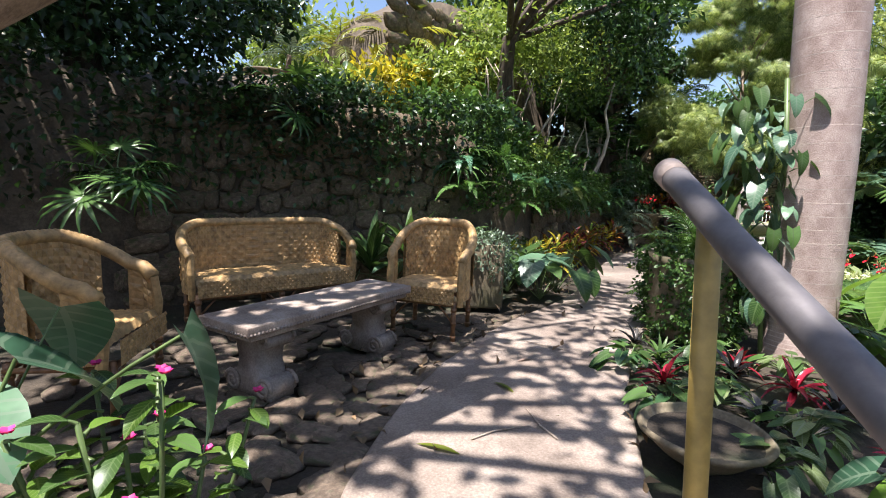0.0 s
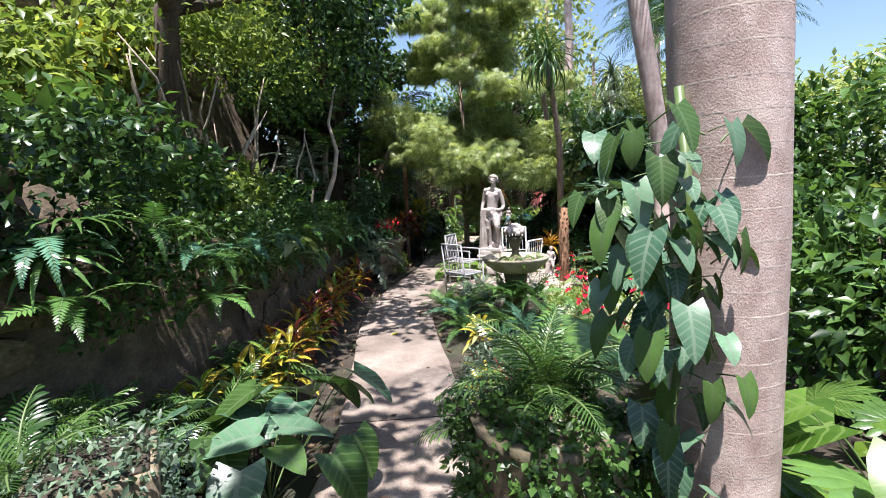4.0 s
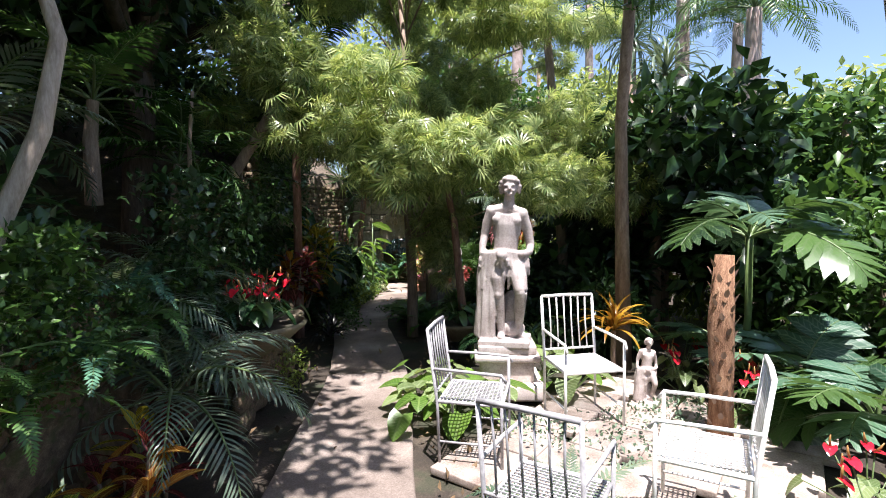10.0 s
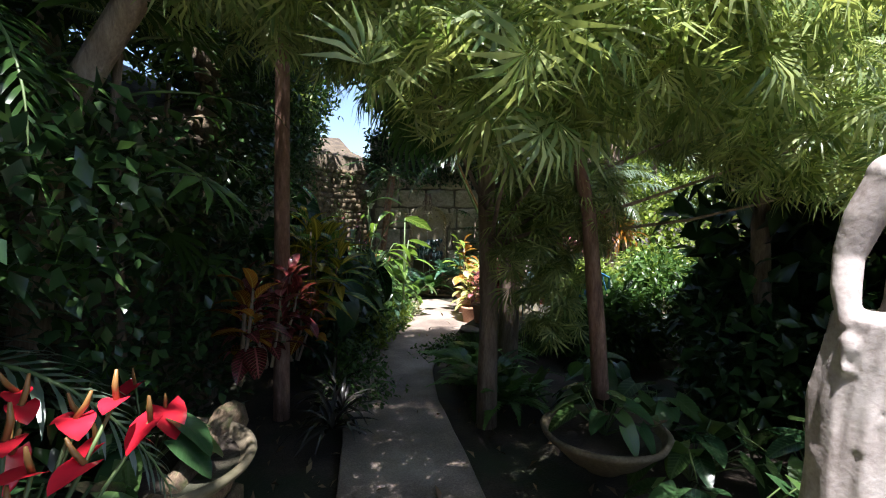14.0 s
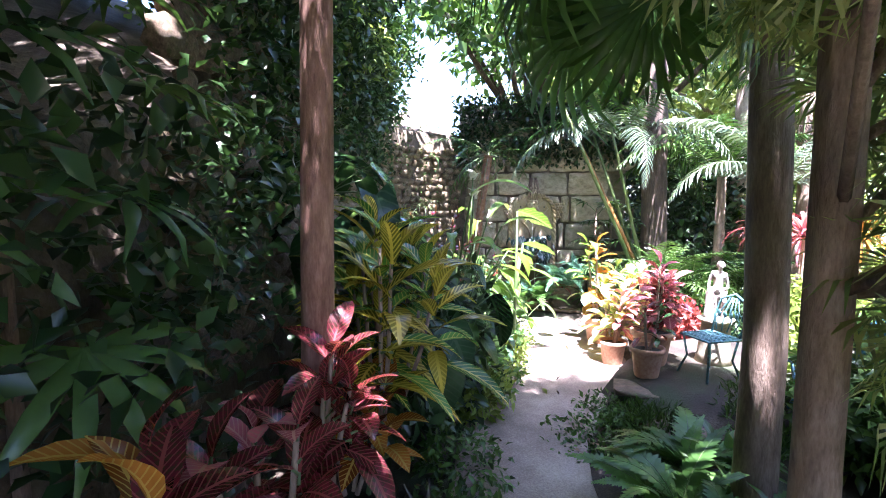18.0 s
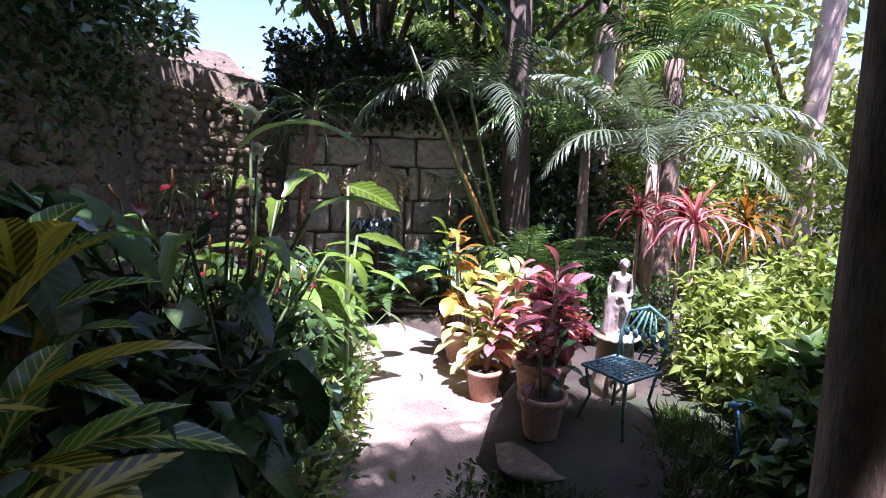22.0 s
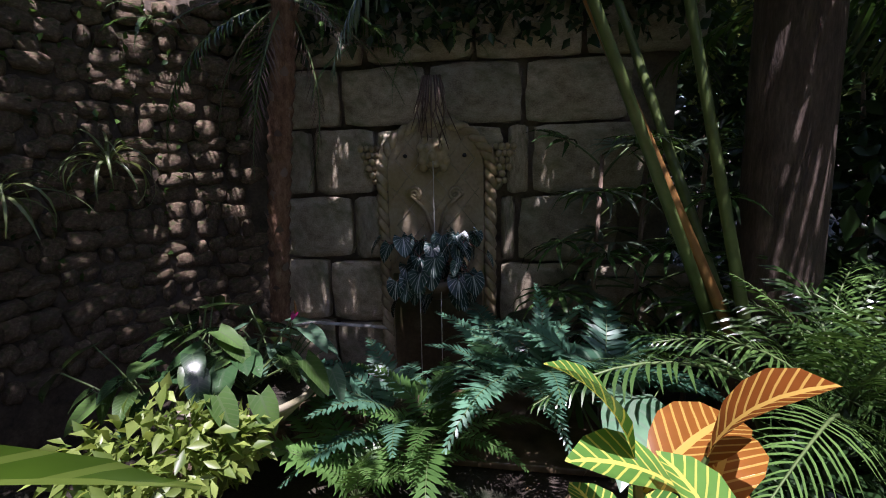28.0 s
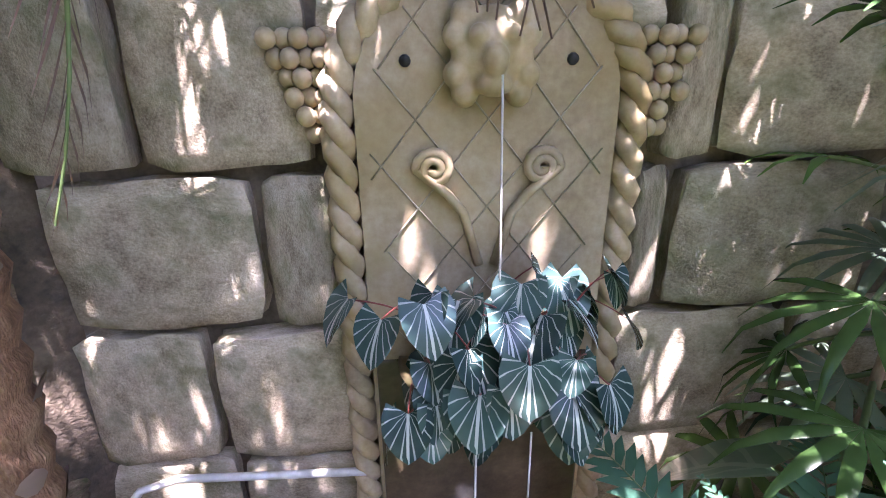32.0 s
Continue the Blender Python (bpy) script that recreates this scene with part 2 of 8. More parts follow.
M["wicker_strand"] = plain_mat("wicker_strand", (0.42, 0.265, 0.115), 0.5, 0.0, 0.45, 22, 0.4)
M["wicker_dark"] = plain_mat("wicker_frame", (0.20, 0.10, 0.045), 0.5, 0.0, 0.4, 30, 0.3)

M["leaf"] = leaf_mat("green_leaf", (0.022, 0.05, 0.012), (0.06, 0.115, 0.03), vein=(0.10, 0.16, 0.06))
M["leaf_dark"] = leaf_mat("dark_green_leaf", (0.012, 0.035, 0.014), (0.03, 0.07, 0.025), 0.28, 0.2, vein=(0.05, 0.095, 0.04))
M["leaf_blue"] = leaf_mat("blue_green_leaf", (0.03, 0.075, 0.045), (0.075, 0.14, 0.085), 0.33, 0.25, vein=(0.15, 0.22, 0.15), side=7)
M["leaf_bright"] = leaf_mat("bright_green_leaf", (0.07, 0.15, 0.02), (0.15, 0.27, 0.045), 0.35, 0.5, vein=(0.20, 0.30, 0.08))
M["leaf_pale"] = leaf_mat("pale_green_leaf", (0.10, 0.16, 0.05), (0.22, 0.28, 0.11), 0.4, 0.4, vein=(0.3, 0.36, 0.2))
M["croton_yellow"] = leaf_mat("yellow_croton_leaf", (0.07, 0.09, 0.012), (0.30, 0.25, 0.03), 0.3, 0.4, vein=(0.62, 0.50, 0.07), vein_w=0.075, side=11)
# Reds lowered for the crotons on the bank; deep shade is in the colour.
M["croton_red"] = leaf_mat("red_croton_leaf", (0.06, 0.008, 0.014), (0.16, 0.022, 0.036), 0.3, 0.3, vein=(0.32, 0.08, 0.08), side=11, blotch=(0.07, 0.035, 0.02))
M["croton_pink"] = leaf_mat("pink_croton_leaf", (0.24, 0.05, 0.09), (0.50, 0.16, 0.21), 0.3, 0.35, vein=(0.60, 0.30, 0.30), side=11)
M["croton_cream"] = leaf_mat("cream_croton_leaf", (0.28, 0.33, 0.08), (0.46, 0.48, 0.16), 0.3, 0.4, vein=(0.72, 0.66, 0.34), vein_w=0.06, side=11)
M["croton_green"] = leaf_mat("veined_croton_leaf", (0.035, 0.10, 0.02), (0.07, 0.16, 0.03), 0.28, 0.3, vein=(0.55, 0.52, 0.10), vein_w=0.04, side=10)
M["croton_orange"] = leaf_mat("orange_croton_leaf", (0.16, 0.05, 0.01), (0.34, 0.14, 0.025), 0.3, 0.35, vein=(0.55, 0.36, 0.08), side=11)
M["begonia"] = leaf_mat("silver_begonia_leaf", (0.018, 0.04, 0.04), (0.035, 0.07, 0.065), 0.32, 0.1, vein=(0.46, 0.52, 0.49), vein_w=0.028, side=3.3, radial=True)
M["brom_red"] = leaf_mat("red_bromeliad_leaf", (0.16, 0.01, 0.02), (0.36, 0.02, 0.045), 0.3, 0.3)
M["brom_dark"] = leaf_mat("dark_bromeliad_leaf", (0.02, 0.02, 0.022), (0.06, 0.055, 0.05), 0.3, 0.1)
M["dracaena_orange"] = leaf_mat("orange_strap_leaf", (0.22, 0.10, 0.012), (0.45, 0.26, 0.03), 0.35, 0.4, edge=(0.40, 0.06, 0.02))
M["spathe_red"] = leaf_mat("red_spathe", (0.38, 0.008, 0.02), (0.62, 0.02, 0.04), 0.16, 0.12, spec=0.7)
M["spathe_dark"] = leaf_mat("dark_red_spathe", (0.09, 0.010, 0.014), (0.20, 0.022, 0.022), 0.25, 0.25)
M["spathe_white"] = leaf_mat("white_spathe", (0.62, 0.64, 0.58), (0.78, 0.8, 0.74), 0.4, 0.3)
M["petal_pink"] = leaf_mat("pink_petal", (0.48, 0.02, 0.17), (0.70, 0.05, 0.28), 0.5, 0.3)
M["frond"] = leaf_mat("palm_frond", (0.022, 0.055, 0.015), (0.06, 0.115, 0.03), 0.32, 0.25)
M["frond_blue"] = leaf_mat("silvery_palm_frond", (0.07, 0.11, 0.075), (0.16, 0.21, 0.15), 0.34, 0.25)
M["frond_yellow"] = leaf_mat("yellow_palm_frond", (0.14, 0.17, 0.02), (0.34, 0.34, 0.045), 0.4, 0.45)
M["frond_dry"] = leaf_mat("dry_palm_frond", (0.12, 0.075, 0.06), (0.26, 0.18, 0.15), 0.7, 0.15)
M["fern"] = leaf_mat("fern_frond", (0.035, 0.085, 0.02), (0.085, 0.17, 0.045), 0.4, 0.4)
M["fern_blue"] = leaf_mat("blue_fern_frond", (0.03, 0.085, 0.055), (0.07, 0.16, 0.10), 0.4, 0.3)
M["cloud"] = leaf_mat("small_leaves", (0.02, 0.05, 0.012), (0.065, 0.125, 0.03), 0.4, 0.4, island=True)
# Darker copy of the small leaves; shade on foliage is put into it.
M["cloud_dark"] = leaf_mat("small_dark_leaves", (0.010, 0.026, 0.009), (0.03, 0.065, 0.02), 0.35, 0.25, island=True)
# Two paler yellow-green leaf copies; sun on the foliage is put into their colour.
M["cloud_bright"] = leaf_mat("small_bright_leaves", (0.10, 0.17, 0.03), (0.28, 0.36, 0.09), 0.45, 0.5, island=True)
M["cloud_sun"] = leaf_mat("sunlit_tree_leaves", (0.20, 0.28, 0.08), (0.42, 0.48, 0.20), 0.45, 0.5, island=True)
M["cloud_yellow"] = leaf_mat("yellow_leaves", (0.20, 0.19, 0.02), (0.50, 0.42, 0.04), 0.45, 0.5, island=True)
M["cloud_feather"] = leaf_mat("feathery_leaves", (0.14, 0.23, 0.07), (0.42, 0.48, 0.20), 0.4, 0.5, island=True)
M["cloud_grey"] = leaf_mat("grey_green_leaves", (0.06, 0.10, 0.06), (0.15, 0.21, 0.14), 0.5, 0.2, island=True)
M["cloud_red"] = leaf_mat("red_leaves", (0.13, 0.015, 0.02), (0.32, 0.07, 0.06), 0.4, 0.4, island=True)
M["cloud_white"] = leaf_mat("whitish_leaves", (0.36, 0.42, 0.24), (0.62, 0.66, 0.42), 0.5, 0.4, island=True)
M["litter"] = leaf_mat("dry_litter", (0.06, 0.04, 0.02), (0.20, 0.13, 0.07), 0.8, 0.05, island=True)

# ---- mesh helpers ----
RNG = random.Random(7)


def mesh(name, verts, faces, mats, uvs=None, slots=None, smooth=True):
    me = bpy.data.meshes.new(name)
    me.from_pydata([tuple(v) for v in verts], [], faces)
    for m in mats if isinstance(mats, (list, tuple)) else [mats]:
        me.materials.append(M[m] if isinstance(m, str) else m)
    if slots is not None:
        me.polygons.foreach_set("material_index", slots)
    if smooth:
        me.polygons.foreach_set("use_smooth", [True] * len(me.polygons))
    if uvs is not None:
        lay = me.uv_layers.new(name="UVMap")
        idx = np.empty(len(me.loops), dtype=np.int32)
        me.loops.foreach_get("vertex_index", idx)
        lay.data.foreach_set("uv", np.asarray(uvs, dtype=np.float32)[idx].ravel())
    me.update()
    return me


def thing(name, label, category, m, group="", kind=""):
    ob = new(name)
    ob.empty_display_size = 0.05
    ob.matrix_world = m if isinstance(m, Matrix) else Matrix.Translation(m)
    return tagged(ob, label, category, group, kind)


def part(name, data, parent, m=None, label=""):
    ob = new(name, data)
    ob.parent = parent
    if m is not None:
        ob.matrix_local = m
    if label:
        ob["label"] = label
    return ob


def single(name, data, label, category, m=None, group="", kind=""):
    ob = new(name, data)
    if m is not None:
        ob.matrix_world = m
    return tagged(ob, label, category, group, kind)


class Geo:
    """Collects vertices, faces, material slots and leaf coordinates of one mesh."""

    def __init__(self):
        self.v, self.f, self.s, self.uv = [], [], [], []

    def add(self, v, f, slot=0, uv=None):
        o = len(self.v)
        self.v += [tuple(p) for p in v]
        self.f += [tuple(i + o for i in q) for q in f]
        self.s += [slot] * len(f)
        self.uv += uv if uv is not None else [(0.2, 0.5)] * len(v)
        return self

    def tube(self, pts, radii, sides=8, slot=0, cap=True, twist=0.0):
        pts = [Vector(p) for p in pts]
        if not isinstance(radii, (list, tuple)):
            radii = [radii] * len(pts)
        vs, fs = [], []
        side = None
        for i, p in enumerate(pts):
            d = (pts[min(i + 1, len(pts) - 1)] - pts[max(i - 1, 0)]).normalized()
            if side is None:
                side = d.cross(Vector((0.13, 0.9, 0.31))).normalized()
            side = (side - d * side.dot(d)).normalized()
            up = d.cross(side)
            for k in range(sides):
                a = 2 * math.pi * k / sides + twist * i
                vs.append(p + (side * math.cos(a) + up * math.sin(a)) * radii[i])
        for i in range(len(pts) - 1):
            for k in range(sides):
                a, b = i * sides + k, i * sides + (k + 1) % sides
                fs.append((a, b, b + sides, a + sides))
        if cap:
            fs.append(tuple(range(sides - 1, -1, -1)))
            fs.append(tuple(range((len(pts) - 1) * sides, len(pts) * sides)))
        return self.add(vs, fs, slot)

    def lathe(self, prof, sides=24, slot=0, sx=1.0, sy=1.0, at=(0, 0, 0), warp=0.0):
        vs, fs = [], []
        for i, (r, z) in enumerate(prof):
            for k in range(sides):
                a = 2 * math.pi * k / sides
                q = 1 + warp * noise.noise((math.cos(a) * 2, math.sin(a) * 2, z * 4 + 9.1))
                vs.append((at[0] + r * q * sx * math.cos(a), at[1] + r * q * sy * math.sin(a), at[2] + z))
        for i in range(len(prof) - 1):
            for k in range(sides):
                a, b = i * sides + k, i * sides + (k + 1) % sides
                fs.append((a, b, b + sides, a + sides))
        fs.append(tuple(range(sides - 1, -1, -1)))
        if not (prof[0][0] < 0.05 and prof[-1][0] > prof[0][0] * 3):
            fs.append(tuple(range((len(prof) - 1) * sides, len(prof) * sides)))
        return self.add(vs, fs, slot)

    def box(self, size, at=(0, 0, 0), m=None, bevel=0.0, slot=0):
        bm = bmesh.new()
        bmesh.ops.create_cube(bm, size=1.0)
        bmesh.ops.scale(bm, vec=size, verts=bm.verts)
        if bevel:
            bmesh.ops.bevel(bm, geom=bm.edges[:], offset=bevel, segments=2, affect="EDGES", profile=0.6)
        mm = Matrix.Translation(at) @ (m or Matrix())
        bm.verts.index_update()
        v = [mm @ p.co for p in bm.verts]
        f = [[p.index for p in q.verts] for q in bm.faces]
        bm.free()
        return self.add(v, f, slot)

    def ball(self, at, r, scale=(1, 1, 1), m=None, seg=10, ring=7, slot=0):
        vs, fs = [], []
        mm = Matrix.Translation(at) @ (m or Matrix())
        for i in range(ring + 1):
            th = math.pi * i / ring
            for k in range(seg):
                a = 2 * math.pi * k / seg
                vs.append(mm @ Vector((r * scale[0] * math.sin(th) * math.cos(a), r * scale[1] * math.sin(th) * math.sin(a), r * scale[2] * math.cos(th))))
        for i in range(ring):
            for k in range(seg):
                a, b = i * seg + k, i * seg + (k + 1) % seg
                fs.append((a, a + seg, b + seg, b))
        return self.add(vs, fs, slot)

    def done(self, name, mats, smooth=True):
        return mesh(name, self.v, self.f, mats, self.uv, self.s, smooth)


def curve_pts(start, heading, elev, length, droop, n):
    """Points of an arc that leaves at the elevation and bends down by droop (degrees), in the plane of the heading."""
    pts, p = [Vector(start)], Vector(start)
    for i in range(n):
        e = radians(elev - droop * (i + 0.5) / n)
        p = p + Vector((math.sin(heading) * math.cos(e), math.cos(heading) * math.cos(e), math.sin(e))) * (length / n)
        pts.append(p.copy())
    return pts


PROFILE = {
    "lance": lambda v: math.sin(math.pi * min(1, v * 0.97 + 0.03) ** 0.85) ** 0.8,
    "ovate": lambda v: math.sin(math.pi * min(1, v * 0.96 + 0.04) ** 0.62) ** 0.75,
    "heart": lambda v: math.sin(math.pi * min(1, v * 0.90 + 0.10) ** 0.55) ** 0.7,
    "spoon": lambda v: math.sin(math.pi * min(1, v * 0.97 + 0.03) ** 1.35) ** 0.85,
    "strap": lambda v: min(1.0, 0.55 + v) * (1 - v**3.2),
    "round": lambda v: math.sin(math.pi * min(1, v * 0.9 + 0.1) ** 0.8) ** 0.5,
}


def blade(geo, start, elev, length, width, kind="ovate", droop=40.0, fold=18.0, n=6, slot=0, lobe=0.0, ripple=0.0, cut=0.0, seed=1):
    """A leaf blade along +Y with a folded midrib; lobe: back lobes at its base; cut: torn or slit edges."""
    pts = curve_pts(start, 0.0, elev, length, droop, n)
    vs, fs, uv = [], [], []
    f = radians(fold)
    rng = random.Random(seed)
    for i, p in enumerate(pts):
        v = i / n
        d = (pts[min(i + 1, n)] - pts[max(i - 1, 0)]).normalized()
        up = Vector((1, 0, 0)).cross(d)
        w = 0.5 * width * PROFILE[kind](v) if v < 1 else 0.004 * length
        back = lobe * length * max(0, 1 - v * 2.2) ** 2
        r = ripple * width * math.sin(i * 2.4 + seed)
        c = (1 - cut * rng.random()) if cut and 0 < i < n else 1
        e = p - d * back
        vs += [e - Vector((w * c * math.cos(f), 0, 0)) + up * (w * math.sin(f) + r), p, e + Vector((w * math.cos(f), 0, 0)) * (1 - cut * rng.random() if cut else 1) + up * (w * math.sin(f) - r)]
        h = 0.5 * (w / (0.5 * width) if width else 0)
        uv += [(0.5 - max(h, 0.06), v), (0.5, v), (0.5 + max(h, 0.06), v)]
    for i in range(n):
        a = 3 * i
        fs += [(a, a + 1, a + 4, a + 3), (a + 1, a + 2, a + 5, a + 4)]
    geo.add(vs, fs, slot, uv)
    return geo


LEAVES = {}


def stalk_leaf(mat, length, width, kind="ovate", stalk=0.0, elev=60.0, pitch=10.0, droop=45.0, fold=14.0, lobe=0.0, n=6, ripple=0.01, stalk_mat="stalk", r=0.006, cut=0.0, seed=1):
    """A leaf with its stalk as one shared mesh: the stalk rises outwards along +Y, the blade starts at its tip."""
    key = (mat, length, width, kind, stalk, elev, pitch, droop, fold, lobe, n, ripple, stalk_mat, cut, seed)
    if key not in LEAVES:
        g = Geo()
        tip = Vector((0, 0, 0))
        if stalk:
            pts = curve_pts((0, 0, 0), 0.0, elev, stalk, 18, 4)
            g.tube(pts, [r, r * 0.9, r * 0.8, r * 0.75, r * 0.7], 4, 1, cap=False)
            tip = pts[-1]
        blade(g, tip, pitch, length, width, kind, droop, fold, n, 0, lobe, ripple, cut, seed)
        LEAVES[key] = g.done("leaf", [mat, stalk_mat])
    return LEAVES[key]


def frond_mesh(mat, length, leaflet, n=26, elev=60.0, droop=80.0, width=0.03, hang=25.0, vee=20.0, stalk=0.15, sweep=55.0, taper=0.6, seg=2, stalk_mat="stalk", r=0.012, curl=30.0, seed=3):
    """A feather frond: a bending rachis with two rows of narrow leaflets."""
    key = (mat, length, leaflet, n, elev, droop, width, hang, vee, stalk, sweep, taper, seg, stalk_mat, curl, seed)
    if key in LEAVES:
        return LEAVES[key]
    g, rng = Geo(), random.Random(seed)
    pts = curve_pts((0, 0, 0), 0.0, elev, length, droop, 12)
    g.tube(pts, [r * (1 - 0.8 * i / 12) for i in range(13)], 4, 1, cap=False)
    for i in range(n):
        v = stalk + (1 - stalk) * (i + 0.5) / n
        k = min(int(v * 12), 11)
        p = pts[k].lerp(pts[k + 1], v * 12 - k)
        d = (pts[k + 1] - pts[k]).normalized()
        up = Vector((1, 0, 0)).cross(d)
        u = (v - stalk) / (1 - stalk)
        ll = leaflet * (math.sin(math.pi * min(1, u * 0.8 + 0.2)) ** 0.5 * (1 - taper * u) + 0.08) * rng.uniform(0.9, 1.08)
        for s in (-1, 1):
            a = radians(sweep * (1 - 0.45 * u) + rng.uniform(-6, 6))
            out = (Vector((s, 0, 0)) * math.sin(a) + d * math.cos(a)) * math.cos(radians(vee)) + up * math.sin(radians(vee + rng.uniform(-8, 8)))
            q, vs = p.copy(), []
            wide = width * (0.6 + 0.4 * math.sin(math.pi * u))
            for j in range(seg + 1):
                w = wide * (0.55 if j == 0 else 1.0 if j < seg else 0.06) * 0.5
                vs += [q - d * w, q + d * w]
                out = (out + Vector((0, 0, -1)) * math.sin(radians(hang + curl * j / seg)) * 0.55).normalized()
                q = q + out * (ll / seg)
            fs = [(2 * j, 2 * j + 1, 2 * j + 3, 2 * j + 2) for j in range(seg)]
            g.add(vs, fs, 0, [(0.1 + 0.8 * (x % 2), x / (2 * seg + 2)) for x in range(len(vs))])
    LEAVES[key] = g.done("frond", [mat, stalk_mat])
    return LEAVES[key]


def fan_mesh(mat, radius, segs=14, spread=300.0, droop=50.0, width=0.05, stalk=0.4, elev=50.0, tilt=20.0, fused=0.35, stalk_mat="stalk", r=0.008, seed=5):
    """A fan leaf on a stalk: segments that radiate from the stalk's tip, joined near the middle, with drooping ends."""
    key = (mat, radius, segs, spread, droop, width, stalk, elev, tilt, fused, seed)
    if key in LEAVES:
        return LEAVES[key]
    g, rng = Geo(), random.Random(seed)
    tip = Vector((0, 0, 0))
    if stalk:
        pts = curve_pts((0, 0, 0), 0.0, elev, stalk, 25, 5)
        g.tube(pts, r, 4, 1, cap=False)
        tip = pts[-1]
    base = Matrix.Translation(tip) @ Matrix.Rotation(radians(tilt), 4, "X")
    for i in range(segs):
        a = radians(-spread / 2 + spread * (i + 0.5) / segs)
        ll = radius * rng.uniform(0.86, 1.06) * (0.82 + 0.18 * math.cos(a / 2))
        vs, e, y, z = [], 6.0, 0.0, 0.0
        for j in range(5):
            v = j / 4
            full = radians(spread / segs) * ll * v * 0.5
            w = full if v <= fused else min(full, max(width * 0.5 * (1 - max(0, v - 0.5) * 1.9), 0.002))
            crease = w * 0.35
            rot = Matrix.Rotation(-a, 4, "Z")
            vs += [base @ (rot @ Vector((-w, y, z - crease))), base @ (rot @ Vector((0, y, z))), base @ (rot @ Vector((w, y, z - crease)))]
            y += ll / 4 * math.cos(radians(e))
            z += ll / 4 * math.sin(radians(e))
            e -= droop * (0.15 + 0.5 * v) * rng.uniform(0.8, 1.3)
        fs = []
        for j in range(4):
            o = 3 * j
            fs += [(o, o + 1, o + 4, o + 3), (o + 1, o + 2, o + 5, o + 4)]
        g.add(vs, fs, 0, [((0.1, 0.5, 0.9)[x % 3], (x // 3) / 4) for x in range(15)])
    LEAVES[key] = g.done("fan", [mat, stalk_mat])
    return LEAVES[key]


def turned(rz, z=0.0, tilt=0.0, s=1.0, x=0.0, y=0.0, roll=0.0):
    return Matrix.Translation((x, y, z)) @ Matrix.Rotation(rz, 4, "Z") @ Matrix.Rotation(radians(tilt), 4, "X") @ Matrix.Rotation(radians(roll), 4, "Y") @ Matrix.Scale(s, 4)


def rosette(ob, meshes, n, z=0.0, tilt=(-10, 35), s=(0.8, 1.1), part_name="leaf", x=0.0, y=0.0, rise=0.0, rng=None, arc=(0, 360), label=""):
    """Leaves set spirally about a stem of the thing: the later ones higher, steeper and smaller."""
    rng = rng or RNG
    a = rng.uniform(0, 6.28)
    for i in range(n):
        u = i / max(1, n - 1)
        a += 2.4 + rng.uniform(-0.25, 0.25)
        rz = a if arc == (0, 360) else radians(rng.uniform(*arc))
        t = tilt[0] + (tilt[1] - tilt[0]) * u + rng.uniform(-8, 8)
        part(part_name, meshes[i % len(meshes)], ob, turned(rz, z + rise * u, t, rng.uniform(*s) * (1 - 0.15 * u), x, y, rng.uniform(-14, 14)), label)


def merged(ob, prefix, name, kind=""):
    """Joins the like leaves of one far crown into a single part."""
    kids = [c for c in ob.children if c.name.split(".")[0] == prefix]
    vs, fs, sl, uvs, mats, o = [], [], [], [], [], 0
    for c in kids:
        me = c.data
        for q in me.materials:
            if q not in mats:
                mats.append(q)
        look_up = [mats.index(q) for q in me.materials]
        vs += [c.matrix_basis @ v.co for v in me.vertices]
        uv = [(0.5, 0.5)] * len(me.vertices)
        lay = me.uv_layers.active
        for p in me.polygons:
            fs.append(tuple(i + o for i in p.vertices))
            sl.append(look_up[p.material_index])
            for li, vi in zip(p.loop_indices, p.vertices):
                uv[vi] = tuple(lay.data[li].uv)
        uvs += uv
        o += len(me.vertices)
    for c in kids:
        bpy.data.objects.remove(c)
    fo = part(name, mesh(name, vs, fs, mats, uvs, sl), ob)
    if kind:
        fo["kind"] = kind
    return ob


